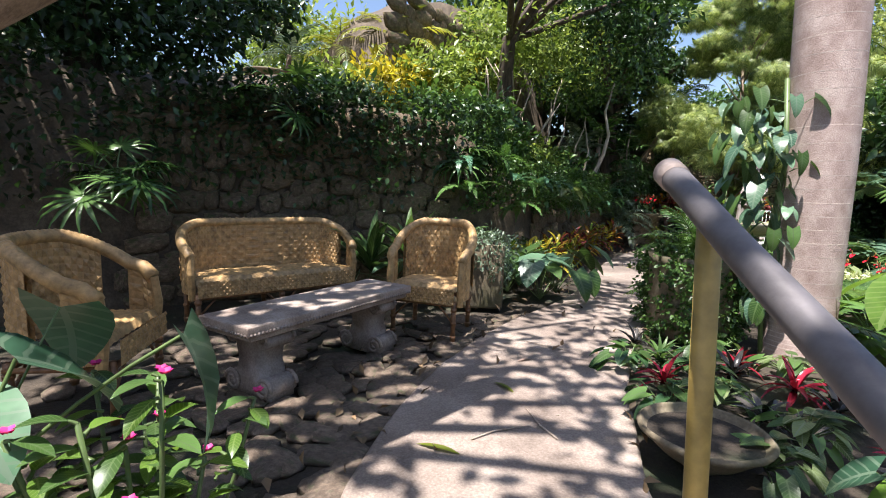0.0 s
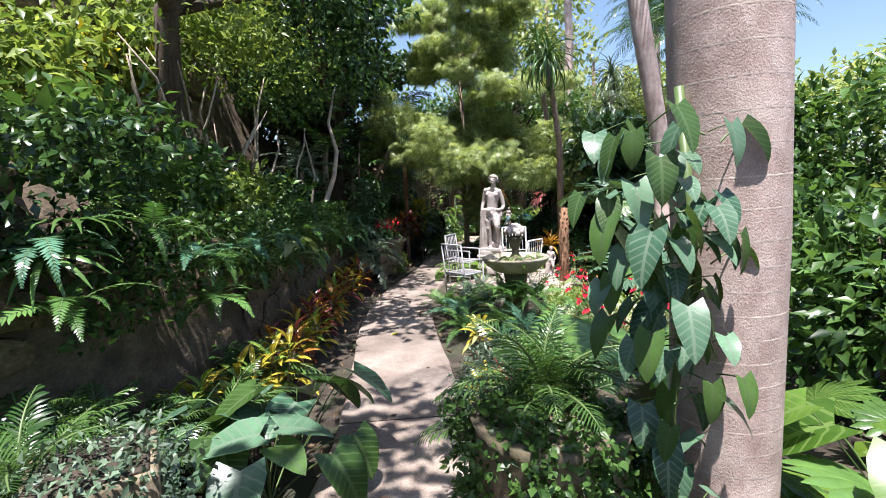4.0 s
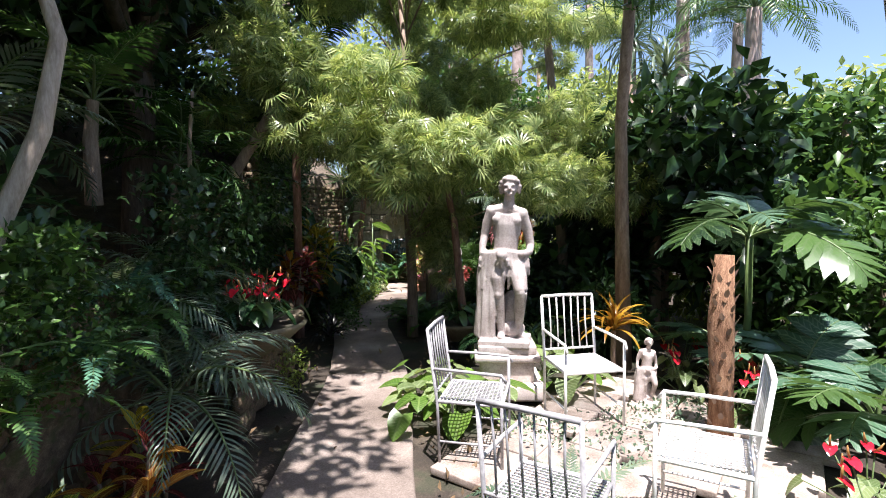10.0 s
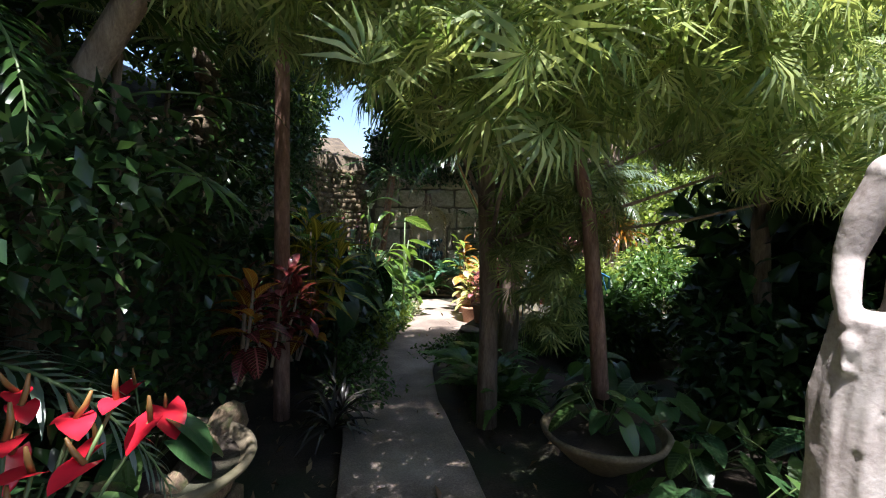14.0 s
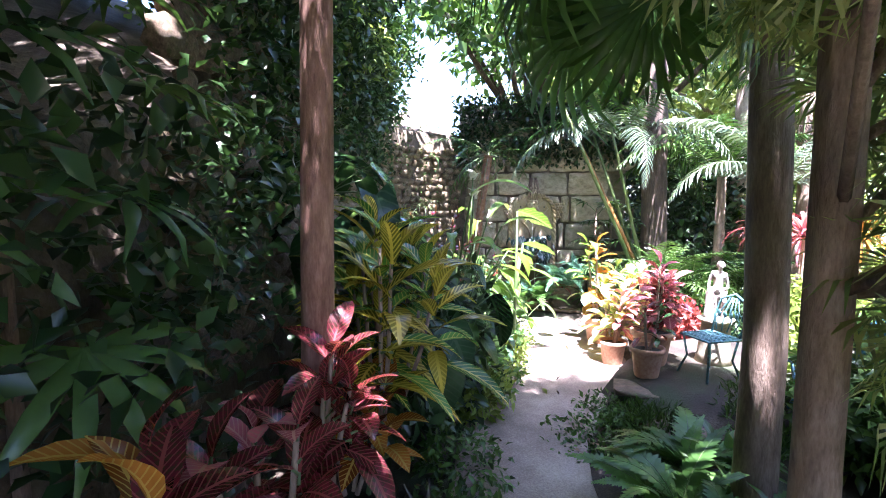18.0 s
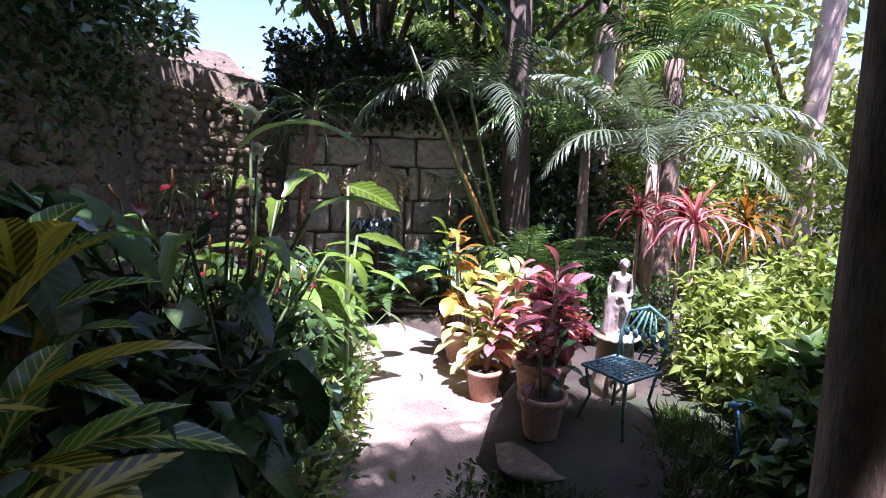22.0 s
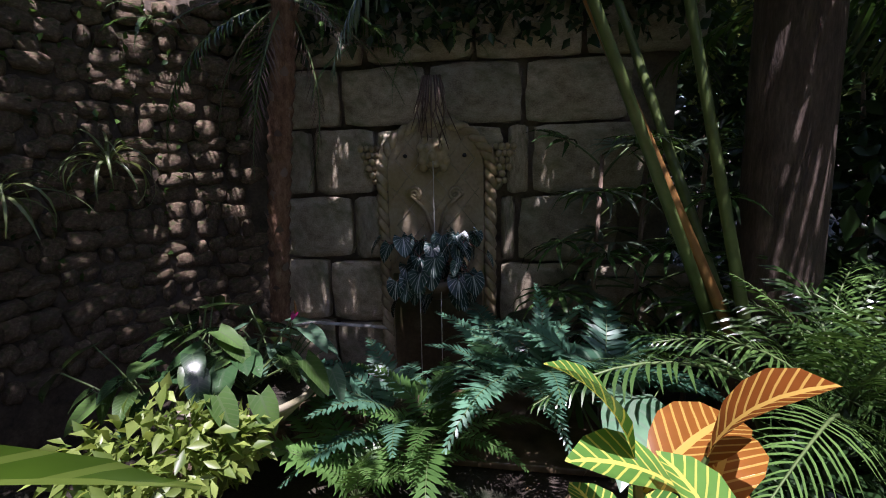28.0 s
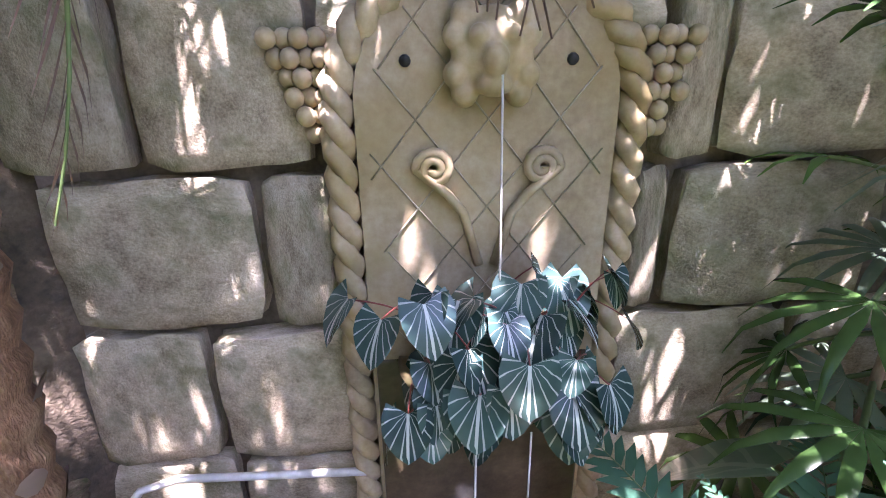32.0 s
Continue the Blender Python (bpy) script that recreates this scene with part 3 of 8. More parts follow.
def cloud(name, mat, centres, count, size, unit="leaf", flat=0.25, shell=0.45, seed=1, aspect=0.45, hang=0.0, surface=None):
    """Many small leaves as one mesh: spread through ellipsoids (x, y, z, rx, ry, rz), most near their skins, or over given places."""
    rng = np.random.default_rng(seed)
    if surface is None:
        c = np.array(centres, float)
        vol = (c[:, 3] * c[:, 4] * c[:, 5]) ** (2 / 3)
        pick = rng.choice(len(c), count, p=vol / vol.sum())
        d = rng.normal(size=(count, 3))
        d /= np.linalg.norm(d, axis=1, keepdims=True)
        rad = 1 - shell * rng.random(count) ** 1.6
        lump = np.array([noise.noise(Vector(q) * 2.1 + Vector((seed, 0, 0))) for q in (d * 1.3 + c[pick, :3] * 0.7)])
        rad = rad * (1 + 0.55 * lump)
        p = c[pick, :3] + d * c[pick, 3:6] * rad[:, None]
    else:
        p = np.asarray(surface, float)
        count = len(p)
        d = np.tile([0.0, 0.0, 1.0], (count, 1))
    ax = rng.normal(size=(count, 3)) + d * 0.8
    ax[:, 2] -= hang
    ax /= np.linalg.norm(ax, axis=1, keepdims=True)
    nor = rng.normal(size=(count, 3)) * 0.6 + d * 0.5
    nor[:, 2] += 0.8
    sd = np.cross(ax, nor)
    sd /= np.linalg.norm(sd, axis=1, keepdims=True) + 1e-9
    up = np.cross(sd, ax)
    sz = size * rng.uniform(0.6, 1.3, count)[:, None]
    if unit == "leaf":
        loc = np.array([(0, 0, 0), (-0.5 * aspect, 0.45, 0.10), (0, 1.0, -0.12), (0.5 * aspect, 0.45, 0.10), (0, 0.45, 0.0)])
        fs = np.array([(0, 4, 1), (1, 4, 2), (0, 3, 4), (4, 3, 2)])
        uv = np.array([(0.5, 0), (0.05, 0.45), (0.5, 1), (0.95, 0.45), (0.5, 0.45)])
    else:
        loc, fs, uv = [], [], []
        blades = 9 if unit == "tuft" else 5
        for k in range(blades):
            a = radians(-75 + 150 * k / (blades - 1))
            z = -0.05 - 0.30 * abs(math.sin(a)) - 0.08 * (k % 2)
            o = len(loc)
            mid, tip = Vector((math.sin(a) * 0.5, math.cos(a) * 0.5, 0.06)), Vector((math.sin(a), math.cos(a), z))
            cr = Vector((math.cos(a), -math.sin(a), 0)) * aspect * 0.25
            loc += [(0, 0, 0), tuple(mid - cr), tuple(mid + cr), tuple(tip)]
            fs += [(o, o + 2, o + 1), (o + 1, o + 2, o + 3)]
            uv += [(0.5, 0), (0.1, 0.5), (0.9, 0.5), (0.5, 1)]
        loc, fs, uv = np.array(loc), np.array(fs), np.array(uv)
    v = p[:, None, :] + sz[:, None] * (loc[None, :, :1] * sd[:, None] + loc[None, :, 1:2] * ax[:, None] + loc[None, :, 2:3] * up[:, None])
    f = (fs[None] + (np.arange(count) * len(loc))[:, None, None]).reshape(-1, 3)
    me = bpy.data.meshes.new(name)
    me.vertices.add(v.shape[0] * v.shape[1])
    me.vertices.foreach_set("co", v.astype(np.float32).ravel())
    me.loops.add(f.size)
    me.loops.foreach_set("vertex_index", f.astype(np.int32).ravel())
    me.polygons.add(len(f))
    me.polygons.foreach_set("loop_start", np.arange(0, f.size, 3, dtype=np.int32))
    me.update(calc_edges=True)
    lay = me.uv_layers.new(name="UVMap")
    lay.data.foreach_set("uv", np.tile(uv, (count, 1))[f.ravel()].astype(np.float32).ravel())
    me.materials.append(M[mat])
    me.validate()
    return me


def rock_mesh(seed, mat, rough=0.16, sub=2):
    bm = bmesh.new()
    bmesh.ops.create_icosphere(bm, subdivisions=sub, radius=0.5)
    for v in bm.verts:
        q = v.co.normalized()
        m = max(abs(q.x), abs(q.y), abs(q.z))
        box = q / m * 0.5
        v.co = v.co.lerp(box, 0.78)
        v.co *= 1 + rough * (noise.noise(v.co * 3.1 + Vector((seed * 7.3, 0, 0))) * 2 + noise.noise(v.co * 8.0 + Vector((0, seed * 3.1, 0))) * 0.9)
    me = bpy.data.meshes.new("stone")
    bm.to_mesh(me)
    bm.free()
    me.materials.append(M[mat])
    me.polygons.foreach_set("use_smooth", [True] * len(me.polygons))
    return me
# ---- furniture and stonework ----


def woven(g, path, lows, highs, rows, slot=0, bulge=0.009, thick=0.03, sides=(-1, 1)):
    """A woven sheet that follows a plan line between two heights: small bulging pads in a basket weave, on both sides."""
    n = len(path) - 1
    for side in sides:
        for i in range(n):
            a, b = Vector(path[i]), Vector(path[i + 1])
            nor = Vector((b.y - a.y, a.x - b.x)).normalized() * side
            for j in range(rows):
                q = []
                for p, lo, hi in ((a, lows[i], highs[i]), (b, lows[i + 1], highs[i + 1])):
                    for k in (j, j + 1):
                        z = lo + (hi - lo) * k / rows
                        q.append(Vector((p.x + nor.x * thick / 2, p.y + nor.y * thick / 2, z)))
                out = Vector((nor.x, nor.y, 0)) * (bulge if (i + j) % 2 else bulge * 0.15)
                c = (q[0] + q[1] + q[2] + q[3]) / 4 + out
                g.add([q[0], q[2], q[3], q[1], c], [(0, 1, 4), (1, 2, 4), (2, 3, 4), (3, 0, 4)] if side > 0 else [(1, 0, 4), (2, 1, 4), (3, 2, 4), (0, 3, 4)], slot)
    return g


def wicker_seat(name, label, m, half, depth=0.30, back=0.86, arm=0.64, power=1.0):
    """A wicker armchair or settee that faces -Y: rounded woven back, rolled arms with an opening under them, woven seat, cane legs."""
    ob = thing(name, label, "armchair" if half < 0.5 else "sofa", m, "wicker seats by the stone bench")
    n = 44 if half < 0.5 else 72

    def plan(s):
        a = radians(112 * s)
        sx, cy = math.sin(a), math.cos(a)
        x = half * math.copysign(abs(sx) ** power, sx)
        return Vector((x, depth * cy + (0.05 if abs(s) < 0.9 else 0.0)))

    def top(s):
        u = max(0.0, (abs(s) - 0.30) / 0.62)
        return back - (back - arm) * min(1, u) ** 1.5 - (0.05 * max(0, abs(s) - 0.9) / 0.1)

    ss = [-1 + 2 * i / n for i in range(n + 1)]
    mid = [s for s in ss if abs(s) <= 0.66]
    g = woven(Geo(), [plan(s) for s in mid], [0.36] * len(mid), [top(s) - 0.02 for s in mid], 11)
    part("backrest", g.done("backrest", "wicker_strand", smooth=False), ob)
    g = Geo().tube([(*plan(s), top(s)) for s in ss], [0.034 + 0.010 * max(0, abs(s) - 0.6) for s in ss], 10)
    for i in range(0, n, 1):
        p = plan(ss[i])
        g.ball((p.x, p.y, top(ss[i]) + 0.012), 0.03, (1, 1, 0.9), seg=6, ring=4)
    part("rolled_rim", g.done("rolled_rim", "wicker_strand"), ob)
    for sg in (-1, 1):
        some = [s * sg for s in ss if s >= 0.86]
        g = woven(Geo(), [plan(s) for s in some], [0.30] * len(some), [top(s) - 0.02 for s in some], 8)
        p = plan(sg)
        g.tube([(p.x, p.y, 0.26), (p.x * 1.01, p.y - 0.02, 0.45), (p.x, p.y, top(1.0))], 0.026, 8)
        part("arm_panel", g.done("arm_panel", "wicker_strand", smooth=False), ob)
    # seat pad: a rounded slab with woven top
    g = Geo()
    nx, ny = int(half * 60), 20
    y0, y1 = plan(1.0).y - 0.03, depth - 0.02
    vs, fs = [], []
    for j in range(ny + 1):
        for i in range(nx + 1):
            u, v = i / nx * 2 - 1, j / ny
            x = u * (half - 0.05) * (1 - 0.12 * v * v * (abs(u) > 0.7))
            z = 0.41 + 0.02 * (1 - u**4) * math.sin(math.pi * min(1, v + 0.1)) + (0.004 if (i + j) % 2 else -0.002)
            if j == 0:
                z -= 0.035
            vs.append((x, y0 + (y1 - y0) * v, z))
    for j in range(ny):
        for i in range(nx):
            a = j * (nx + 1) + i
            fs.append((a, a + 1, a + nx + 2, a + nx + 1))
    g.add(vs, fs)
    part("seat", g.done("seat", "wicker_strand", smooth=False), ob)
    line = [(-(half - 0.05), y0), (half - 0.05, y0)]
    k = 30 if half < 0.5 else 60
    front = [Vector((line[0][0] + (line[1][0] - line[0][0]) * i / k, y0 - 0.015)) for i in range(k + 1)]
    part("front_apron", woven(Geo(), front, [0.28] * (k + 1), [0.40] * (k + 1), 5, thick=0.05, sides=(1,)).done("front_apron", "wicker_strand", smooth=False), ob)
    g = Geo().tube([(-half + 0.05, y0, 0.27), (half - 0.05, y0, 0.27), (half - 0.05, y1, 0.27), (-half + 0.05, y1, 0.27), (-half + 0.05, y0, 0.27)], 0.014, 6)
    part("seat_frame", g.done("seat_frame", "wicker_dark"), ob)
    legs = [(-half + 0.06, y0), (half - 0.06, y0), (-half + 0.07, y1), (half - 0.07, y1)]
    if half > 0.5:
        legs += [(0, y0), (0, y1)]
    for x, y in legs:
        g = Geo().tube([(x, y, 0), (x, y, 0.30)], 0.019, 8)
        for z in (0.03, 0.14, 0.24):
            g.tube([(x, y, z - 0.012), (x, y, z + 0.012)], 0.024, 8)
        for sx in (-1, 1):
            g.tube([(x, y, 0.13), (x + sx * 0.07, y, 0.21), (x + sx * 0.13, y, 0.27)] if abs(x + sx * 0.13) < half else [(x, y, 0.14), (x, y + 0.01, 0.2)], 0.008, 5)
        part("leg", g.done("leg", "wicker_dark"), ob)
    return ob


def scroll_bench(m):
    """A cast-stone garden bench: a beaded slab on two scrolled supports. Its length runs along Y."""
    ob = thing("stone_bench", "weathered cast-stone bench with beaded slab on scrolled legs", "bench", m)
    g = Geo().box((0.40, 1.36, 0.055), (0, 0, 0.415), bevel=0.008)
    g.box((0.36, 1.30, 0.03), (0, 0, 0.375), bevel=0.006)
    part("slab", g.done("slab", "bench"), ob)
    g = Geo()
    for i in range(60):
        for sx in (-1, 1):
            g.ball((sx * 0.199, -0.66 + i * 0.0224, 0.40), 0.010, seg=6, ring=4)
    for i in range(16):
        for sy in (-1, 1):
            g.ball((-0.18 + i * 0.024, sy * 0.679, 0.40), 0.010, seg=6, ring=4)
    part("bead_moulding", g.done("bead_moulding", "bench"), ob)
    for sy in (-1, 1):
        g = Geo()
        prof = [(-0.17, 0.0), (-0.165, 0.07), (-0.10, 0.12), (-0.075, 0.2), (-0.10, 0.29), (-0.15, 0.36), (0.15, 0.36), (0.10, 0.29), (0.075, 0.2), (0.10, 0.12), (0.165, 0.07), (0.17, 0.0)]
        vs = [(x, sy * 0.45 + w, z) for w in (-0.08, 0.08) for x, z in prof]
        k = len(prof)
        fs = [tuple(range(k)), tuple(range(2 * k - 1, k - 1, -1))] + [(i, i + k, (i + 1) % k + k, (i + 1) % k) for i in range(k)]
        g.add(vs, fs)
        for sx in (-1, 1):
            for z, r in ((0.065, 0.062), (0.32, 0.045)):
                for wy in (-0.085, 0.085):
                    sp = [(sx * 0.125 + r * (1 - q / 22) * math.cos(q * 0.62) * sx, sy * 0.45 + wy, z + r * (1 - q / 22) * math.sin(q * 0.62)) for q in range(20)]
                    g.tube(sp, 0.013, 5)
                g.tube([(sx * 0.125, sy * 0.45 - 0.09, z), (sx * 0.125, sy * 0.45 + 0.09, z)], r * 0.92, 10)
        part("support", g.done("support", "bench"), ob)
    return ob


def metal_chair(m, label, group, mat="paint_white"):
    """A wrought garden chair that faces -Y: barred back, plain arms, pierced seat plate."""
    ob = thing("garden_chair", label, "chair", m, group)
    w, d = 0.215, 0.21
    for sx in (-1, 1):
        part("back_post", Geo().tube([(sx * w, d, 0), (sx * w, d + 0.01, 0.43), (sx * w, d + 0.07, 0.92)], 0.011, 8).done("back_post", mat), ob)
        part("front_leg", Geo().tube([(sx * w * 1.05, -d, 0), (sx * w * 1.05, -d, 0.64)], 0.011, 8).done("front_leg", mat), ob)
        part("arm", Geo().tube([(sx * w * 1.05, -d - 0.03, 0.60), (sx * w * 1.06, -d, 0.645), (sx * w * 1.05, 0.0, 0.655), (sx * w, d + 0.03, 0.66)], 0.011, 8).done("arm", mat), ob)
        part("side_stretcher", Geo().tube([(sx * w, -d, 0.17), (sx * w, d, 0.17)], 0.008, 6).done("side_stretcher", mat), ob)
    part("top_rail", Geo().tube([(-w, d + 0.07, 0.92), (0, d + 0.075, 0.925), (w, d + 0.07, 0.92)], 0.013, 8).done("top_rail", mat), ob)
    part("lower_rail", Geo().tube([(-w, d + 0.02, 0.50), (w, d + 0.02, 0.50)], 0.009, 8).done("lower_rail", mat), ob)
    for i in range(6):
        x = -w + 2 * w * (i + 1) / 7
        part("back_bar", Geo().tube([(x, d + 0.02, 0.50), (x * 0.96, d + 0.05, 0.72), (x, d + 0.07, 0.92)], 0.006, 6).done("back_bar", mat), ob)
    g = Geo()
    n = 16
    for i in range(n + 1):
        x = -w + 2 * w * i / n
        g.box((0.007, 2 * d, 0.006), (x, 0, 0.44))
        g.box((2 * w, 0.007, 0.006), (0, -d + 2 * d * i / n, 0.446))
    part("seat_mesh", g.done("seat_mesh", mat, smooth=False), ob)
    part("seat_frame", Geo().tube([(-w, -d, 0.44), (w, -d, 0.44), (w, d, 0.44), (-w, d, 0.44), (-w, -d, 0.44)], 0.012, 8).done("seat_frame", mat), ob)
    return ob


def iron_chair(m, label, mat, group=""):
    """A small cast-iron bistro chair that faces -Y, with a round-cornered pierced seat and a leafy back."""
    ob = thing("iron_chair", label, "chair", m, group)
    for sx in (-1, 1):
        for sy in (-1, 1):
            part("leg", Geo().tube([(sx * 0.21, sy * 0.21, 0), (sx * 0.15, sy * 0.15, 0.2), (sx * 0.18, sy * 0.18, 0.42)], 0.012, 8).done("leg", mat), ob)
        part("back_post", Geo().tube([(sx * 0.18, 0.19, 0.42), (sx * 0.20, 0.24, 0.62), (sx * 0.16, 0.28, 0.80), (0, 0.30, 0.87)], 0.012, 8).done("back_post", mat), ob)
    g = Geo()
    for i in range(9):
        x = -0.16 + 0.04 * i
        g.box((0.010, 0.40, 0.010), (x, 0, 0.43))
    for i in range(7):
        for j in range(6):
            c = (-0.15 + 0.05 * i, -0.15 + 0.06 * j, 0.433)
            g.tube([(c[0] + 0.024 * math.cos(q * 1.05), c[1] + 0.026 * math.sin(q * 1.05), c[2]) for q in range(7)], 0.005, 4, cap=False)
    g.tube([(-0.2, -0.2, 0.43), (0.2, -0.2, 0.43), (0.2, 0.2, 0.43), (-0.2, 0.2, 0.43), (-0.2, -0.2, 0.43)], 0.013, 8)
    part("seat", g.done("seat", mat), ob)
    g = Geo()
    for k in range(5):
        s = (k - 2) * 0.07
        g.tube([(s, 0.21, 0.46), (s * 1.5 + 0.02, 0.24, 0.58), (s * 0.8 - 0.02, 0.26, 0.68), (s * 0.4, 0.29, 0.83)], 0.008, 6)
        g.ball((s * 1.1, 0.25, 0.64), 0.028, (1, 0.35, 1.4), seg=8, ring=5)
    part("back_tracery", g.done("back_tracery", mat), ob)
    return ob


def melded(name, build, mat, label, category, m, voxel=0.012, smooth=6):
    """One plain mesh whose rounded lumps run into each other."""
    g = Geo()
    build(g)
    ob = single(name, g.done(name, mat), label, category, m)
    r = ob.modifiers.new("meld", "REMESH")
    r.mode, r.voxel_size, r.use_smooth_shade = "VOXEL", voxel, True
    s = ob.modifiers.new("smooth", "SMOOTH")
    s.factor, s.iterations = 0.5, smooth
    return ob


def figure(g):
    """A standing stone youth about 1.45 high that faces -Y: curly head, bare chest, a cloth knotted at the hips, one knee bent."""
    # head, turned a little, with a cap of curls
    g.ball((0.05, -0.025, 1.335), 0.060, (0.88, 1.02, 1.28))
    g.ball((0.052, -0.045, 1.275), 0.034, (0.95, 1.0, 0.9))
    for i in range(34):
        a = i * 2.399
        e = 0.1 + 1.35 * ((i * 7) % 17) / 17
        x, y, z = 0.072 * math.cos(a) * math.cos(e), 0.072 * math.sin(a) * math.cos(e), 0.082 * math.sin(e)
        if y < -0.035 and z < 0.05:
            continue
        g.ball((0.05 + x, -0.012 + y, 1.338 + z), 0.019)
    for s in (-1, 1):
        g.ball((0.05 + s * 0.066, 0.0, 1.325), 0.026, (0.8, 1.0, 1.4))
        g.ball((0.052 + s * 0.024, -0.078, 1.352), 0.016, (1.4, 0.7, 0.6))
        g.ball((0.052 + s * 0.026, -0.076, 1.312), 0.017, (1.1, 0.7, 1.0))
    g.tube([(0.053, -0.085, 1.352), (0.054, -0.100, 1.318)], [0.007, 0.012], 6)
    g.ball((0.054, -0.086, 1.288), 0.014, (1.5, 0.8, 0.6))
    mid = Vector((0.05, -0.02, 1.28))
    g.v = [tuple(mid + (Vector(v) - mid) * 1.16) for v in g.v]
    g.tube([(0.035, 0.005, 1.17), (0.045, -0.01, 1.27)], [0.054, 0.046], 10)
    # trunk of the body: sloping shoulders, chest, ribs, belly
    g.tube([(-0.10, 0.0, 1.150), (0.03, 0.005, 1.175), (0.145, 0.0, 1.120)], [0.050, 0.052, 0.050], 10)
    g.tube([(0.025, 0.0, 1.12), (0.022, 0.0, 1.03), (0.015, 0.0, 0.92), (0.008, 0.0, 0.82), (0.0, 0.0, 0.70)], [0.112, 0.122, 0.110, 0.108, 0.126], 16)
    for s, z in ((-1, 1.075), (1, 1.060)):
        g.ball((0.024 + s * 0.062, -0.066, z), 0.066, (1.05, 0.62, 0.72))
        g.ball((0.018 + s * 0.085, -0.015, 0.97), 0.050, (0.8, 1.0, 1.5))
        for k in range(3):
            g.ball((0.016 + s * 0.030, -0.084 + 0.002 * k, 0.965 - 0.055 * k), 0.028, (0.95, 0.35, 0.8))
    for x, z in ((-0.112, 1.148), (0.152, 1.117)):
        g.ball((x, 0.0, z), 0.056)
    # arms
    g.tube([(-0.115, 0.0, 1.145), (-0.155, 0.02, 1.04), (-0.180, 0.03, 0.94)], [0.050, 0.047, 0.038], 10)
    g.tube([(-0.180, 0.03, 0.94), (-0.195, 0.0, 0.85), (-0.200, -0.04, 0.76)], [0.036, 0.034, 0.025], 10)
    g.ball((-0.206, -0.055, 0.715), 0.030, (0.75, 0.9, 1.4))
    for k in range(4):
        g.tube([(-0.220 + 0.011 * k, -0.06, 0.70), (-0.225 + 0.011 * k, -0.07, 0.655 - 0.008 * (k % 2))], [0.009, 0.007], 5)
    g.tube([(0.155, 0.0, 1.115), (0.195, 0.04, 0.98), (0.222, 0.05, 0.84)], [0.050, 0.047, 0.038], 10)
    g.tube([(0.222, 0.05, 0.84), (0.215, -0.02, 0.785), (0.165, -0.075, 0.77)], [0.036, 0.032, 0.026], 10)
    g.ball((0.150, -0.088, 0.772), 0.032, (1.3, 0.8, 0.9))
    # cloth knotted at the hips, in folds, with a fall to the floor on one side
    for k in range(5):
        z = 0.80 - 0.026 * k
        g.tube([(-0.165, 0.0, z - 0.015), (-0.115, -0.085, z - 0.01 - 0.006 * k), (-0.01, -0.125, z - 0.005), (0.09, -0.10, z - 0.02), (0.180, -0.01, z - 0.012 - 0.016 * k)], [0.020, 0.022, 0.026, 0.023, 0.021], 7)
    g.ball((-0.012, -0.158, 0.765), 0.044, (1.1, 0.8, 1.0))
    for k in range(7):
        x = -0.15 + 0.05 * k
        g.tube([(x, -0.115 + 0.03 * abs(k - 3) * 0.5, 0.72), (x * 1.05, -0.125 + 0.03 * abs(k - 3) * 0.5, 0.60 - 0.02 * (k % 3)), (x * 1.1 - 0.02, -0.10, 0.46 - 0.05 * (k % 2))], [0.022, 0.026, 0.010], 6)
    for x, z in ((-0.055, 0.70), (0.03, 0.69), (-0.015, 0.68)):
        g.tube([(-0.012, -0.15, 0.76), (x, -0.152, 0.72), (x * 1.2, -0.142, z - 0.02)], [0.020, 0.018, 0.008], 6)
    for k in range(6):
        x = 0.06 + 0.026 * k
        g.tube([(x, -0.11 + 0.014 * k, 0.75), (x + 0.012, -0.12 + 0.016 * k, 0.66), (x + 0.02, -0.11 + 0.018 * k, 0.62 - 0.028 * k if k < 4 else 0.58)], [0.022, 0.024, 0.012], 6)
    for k in range(12):
        a = radians(100 + 15 * k)
        x, y = 0.130 * math.cos(a) - 0.075, 0.095 * math.sin(a)
        q = 0.014 * (k % 2)
        g.tube([(x + 0.01, y - 0.01, 0.79), (x * 1.08, y + q, 0.56), (x * 1.10 - 0.01, y - q, 0.30), (x * 1.22 - 0.005, y, 0.03)], [0.028, 0.027 + q, 0.028, 0.036], 6)
    g.ball((-0.225, -0.01, 0.40), 0.045, (0.8, 1.0, 1.9))
    # legs: one straight, one bent at the knee
    g.tube([(-0.055, -0.03, 0.72), (-0.055, -0.085, 0.56), (-0.050, -0.085, 0.42), (-0.048, -0.055, 0.25), (-0.035, -0.045, 0.07)], [0.078, 0.068, 0.052, 0.050, 0.032], 12)
    g.ball((-0.050, -0.118, 0.42), 0.034, (1, 0.8, 1.15))
    g.tube([(0.085, -0.03, 0.70), (0.125, -0.10, 0.57), (0.150, -0.15, 0.455)], [0.086, 0.076, 0.058], 12)
    g.tube([(0.150, -0.15, 0.455), (0.135, -0.085, 0.30), (0.125, -0.03, 0.14), (0.135, -0.03, 0.07)], [0.055, 0.050, 0.034, 0.032], 12)
    g.ball((0.152, -0.178, 0.452), 0.036, (1, 0.7, 1.1))
    g.tube([(-0.035, -0.03, 0.05), (-0.025, -0.12, 0.045), (-0.02, -0.165, 0.038)], [0.036, 0.036, 0.026], 8)
    g.tube([(0.135, -0.01, 0.05), (0.185, -0.08, 0.045), (0.205, -0.115, 0.038)], [0.036, 0.036, 0.026], 8)
    # rock behind the legs, and the base
    g.ball((0.05, 0.06, 0.20), 0.10, (1.1, 0.8, 2.4))
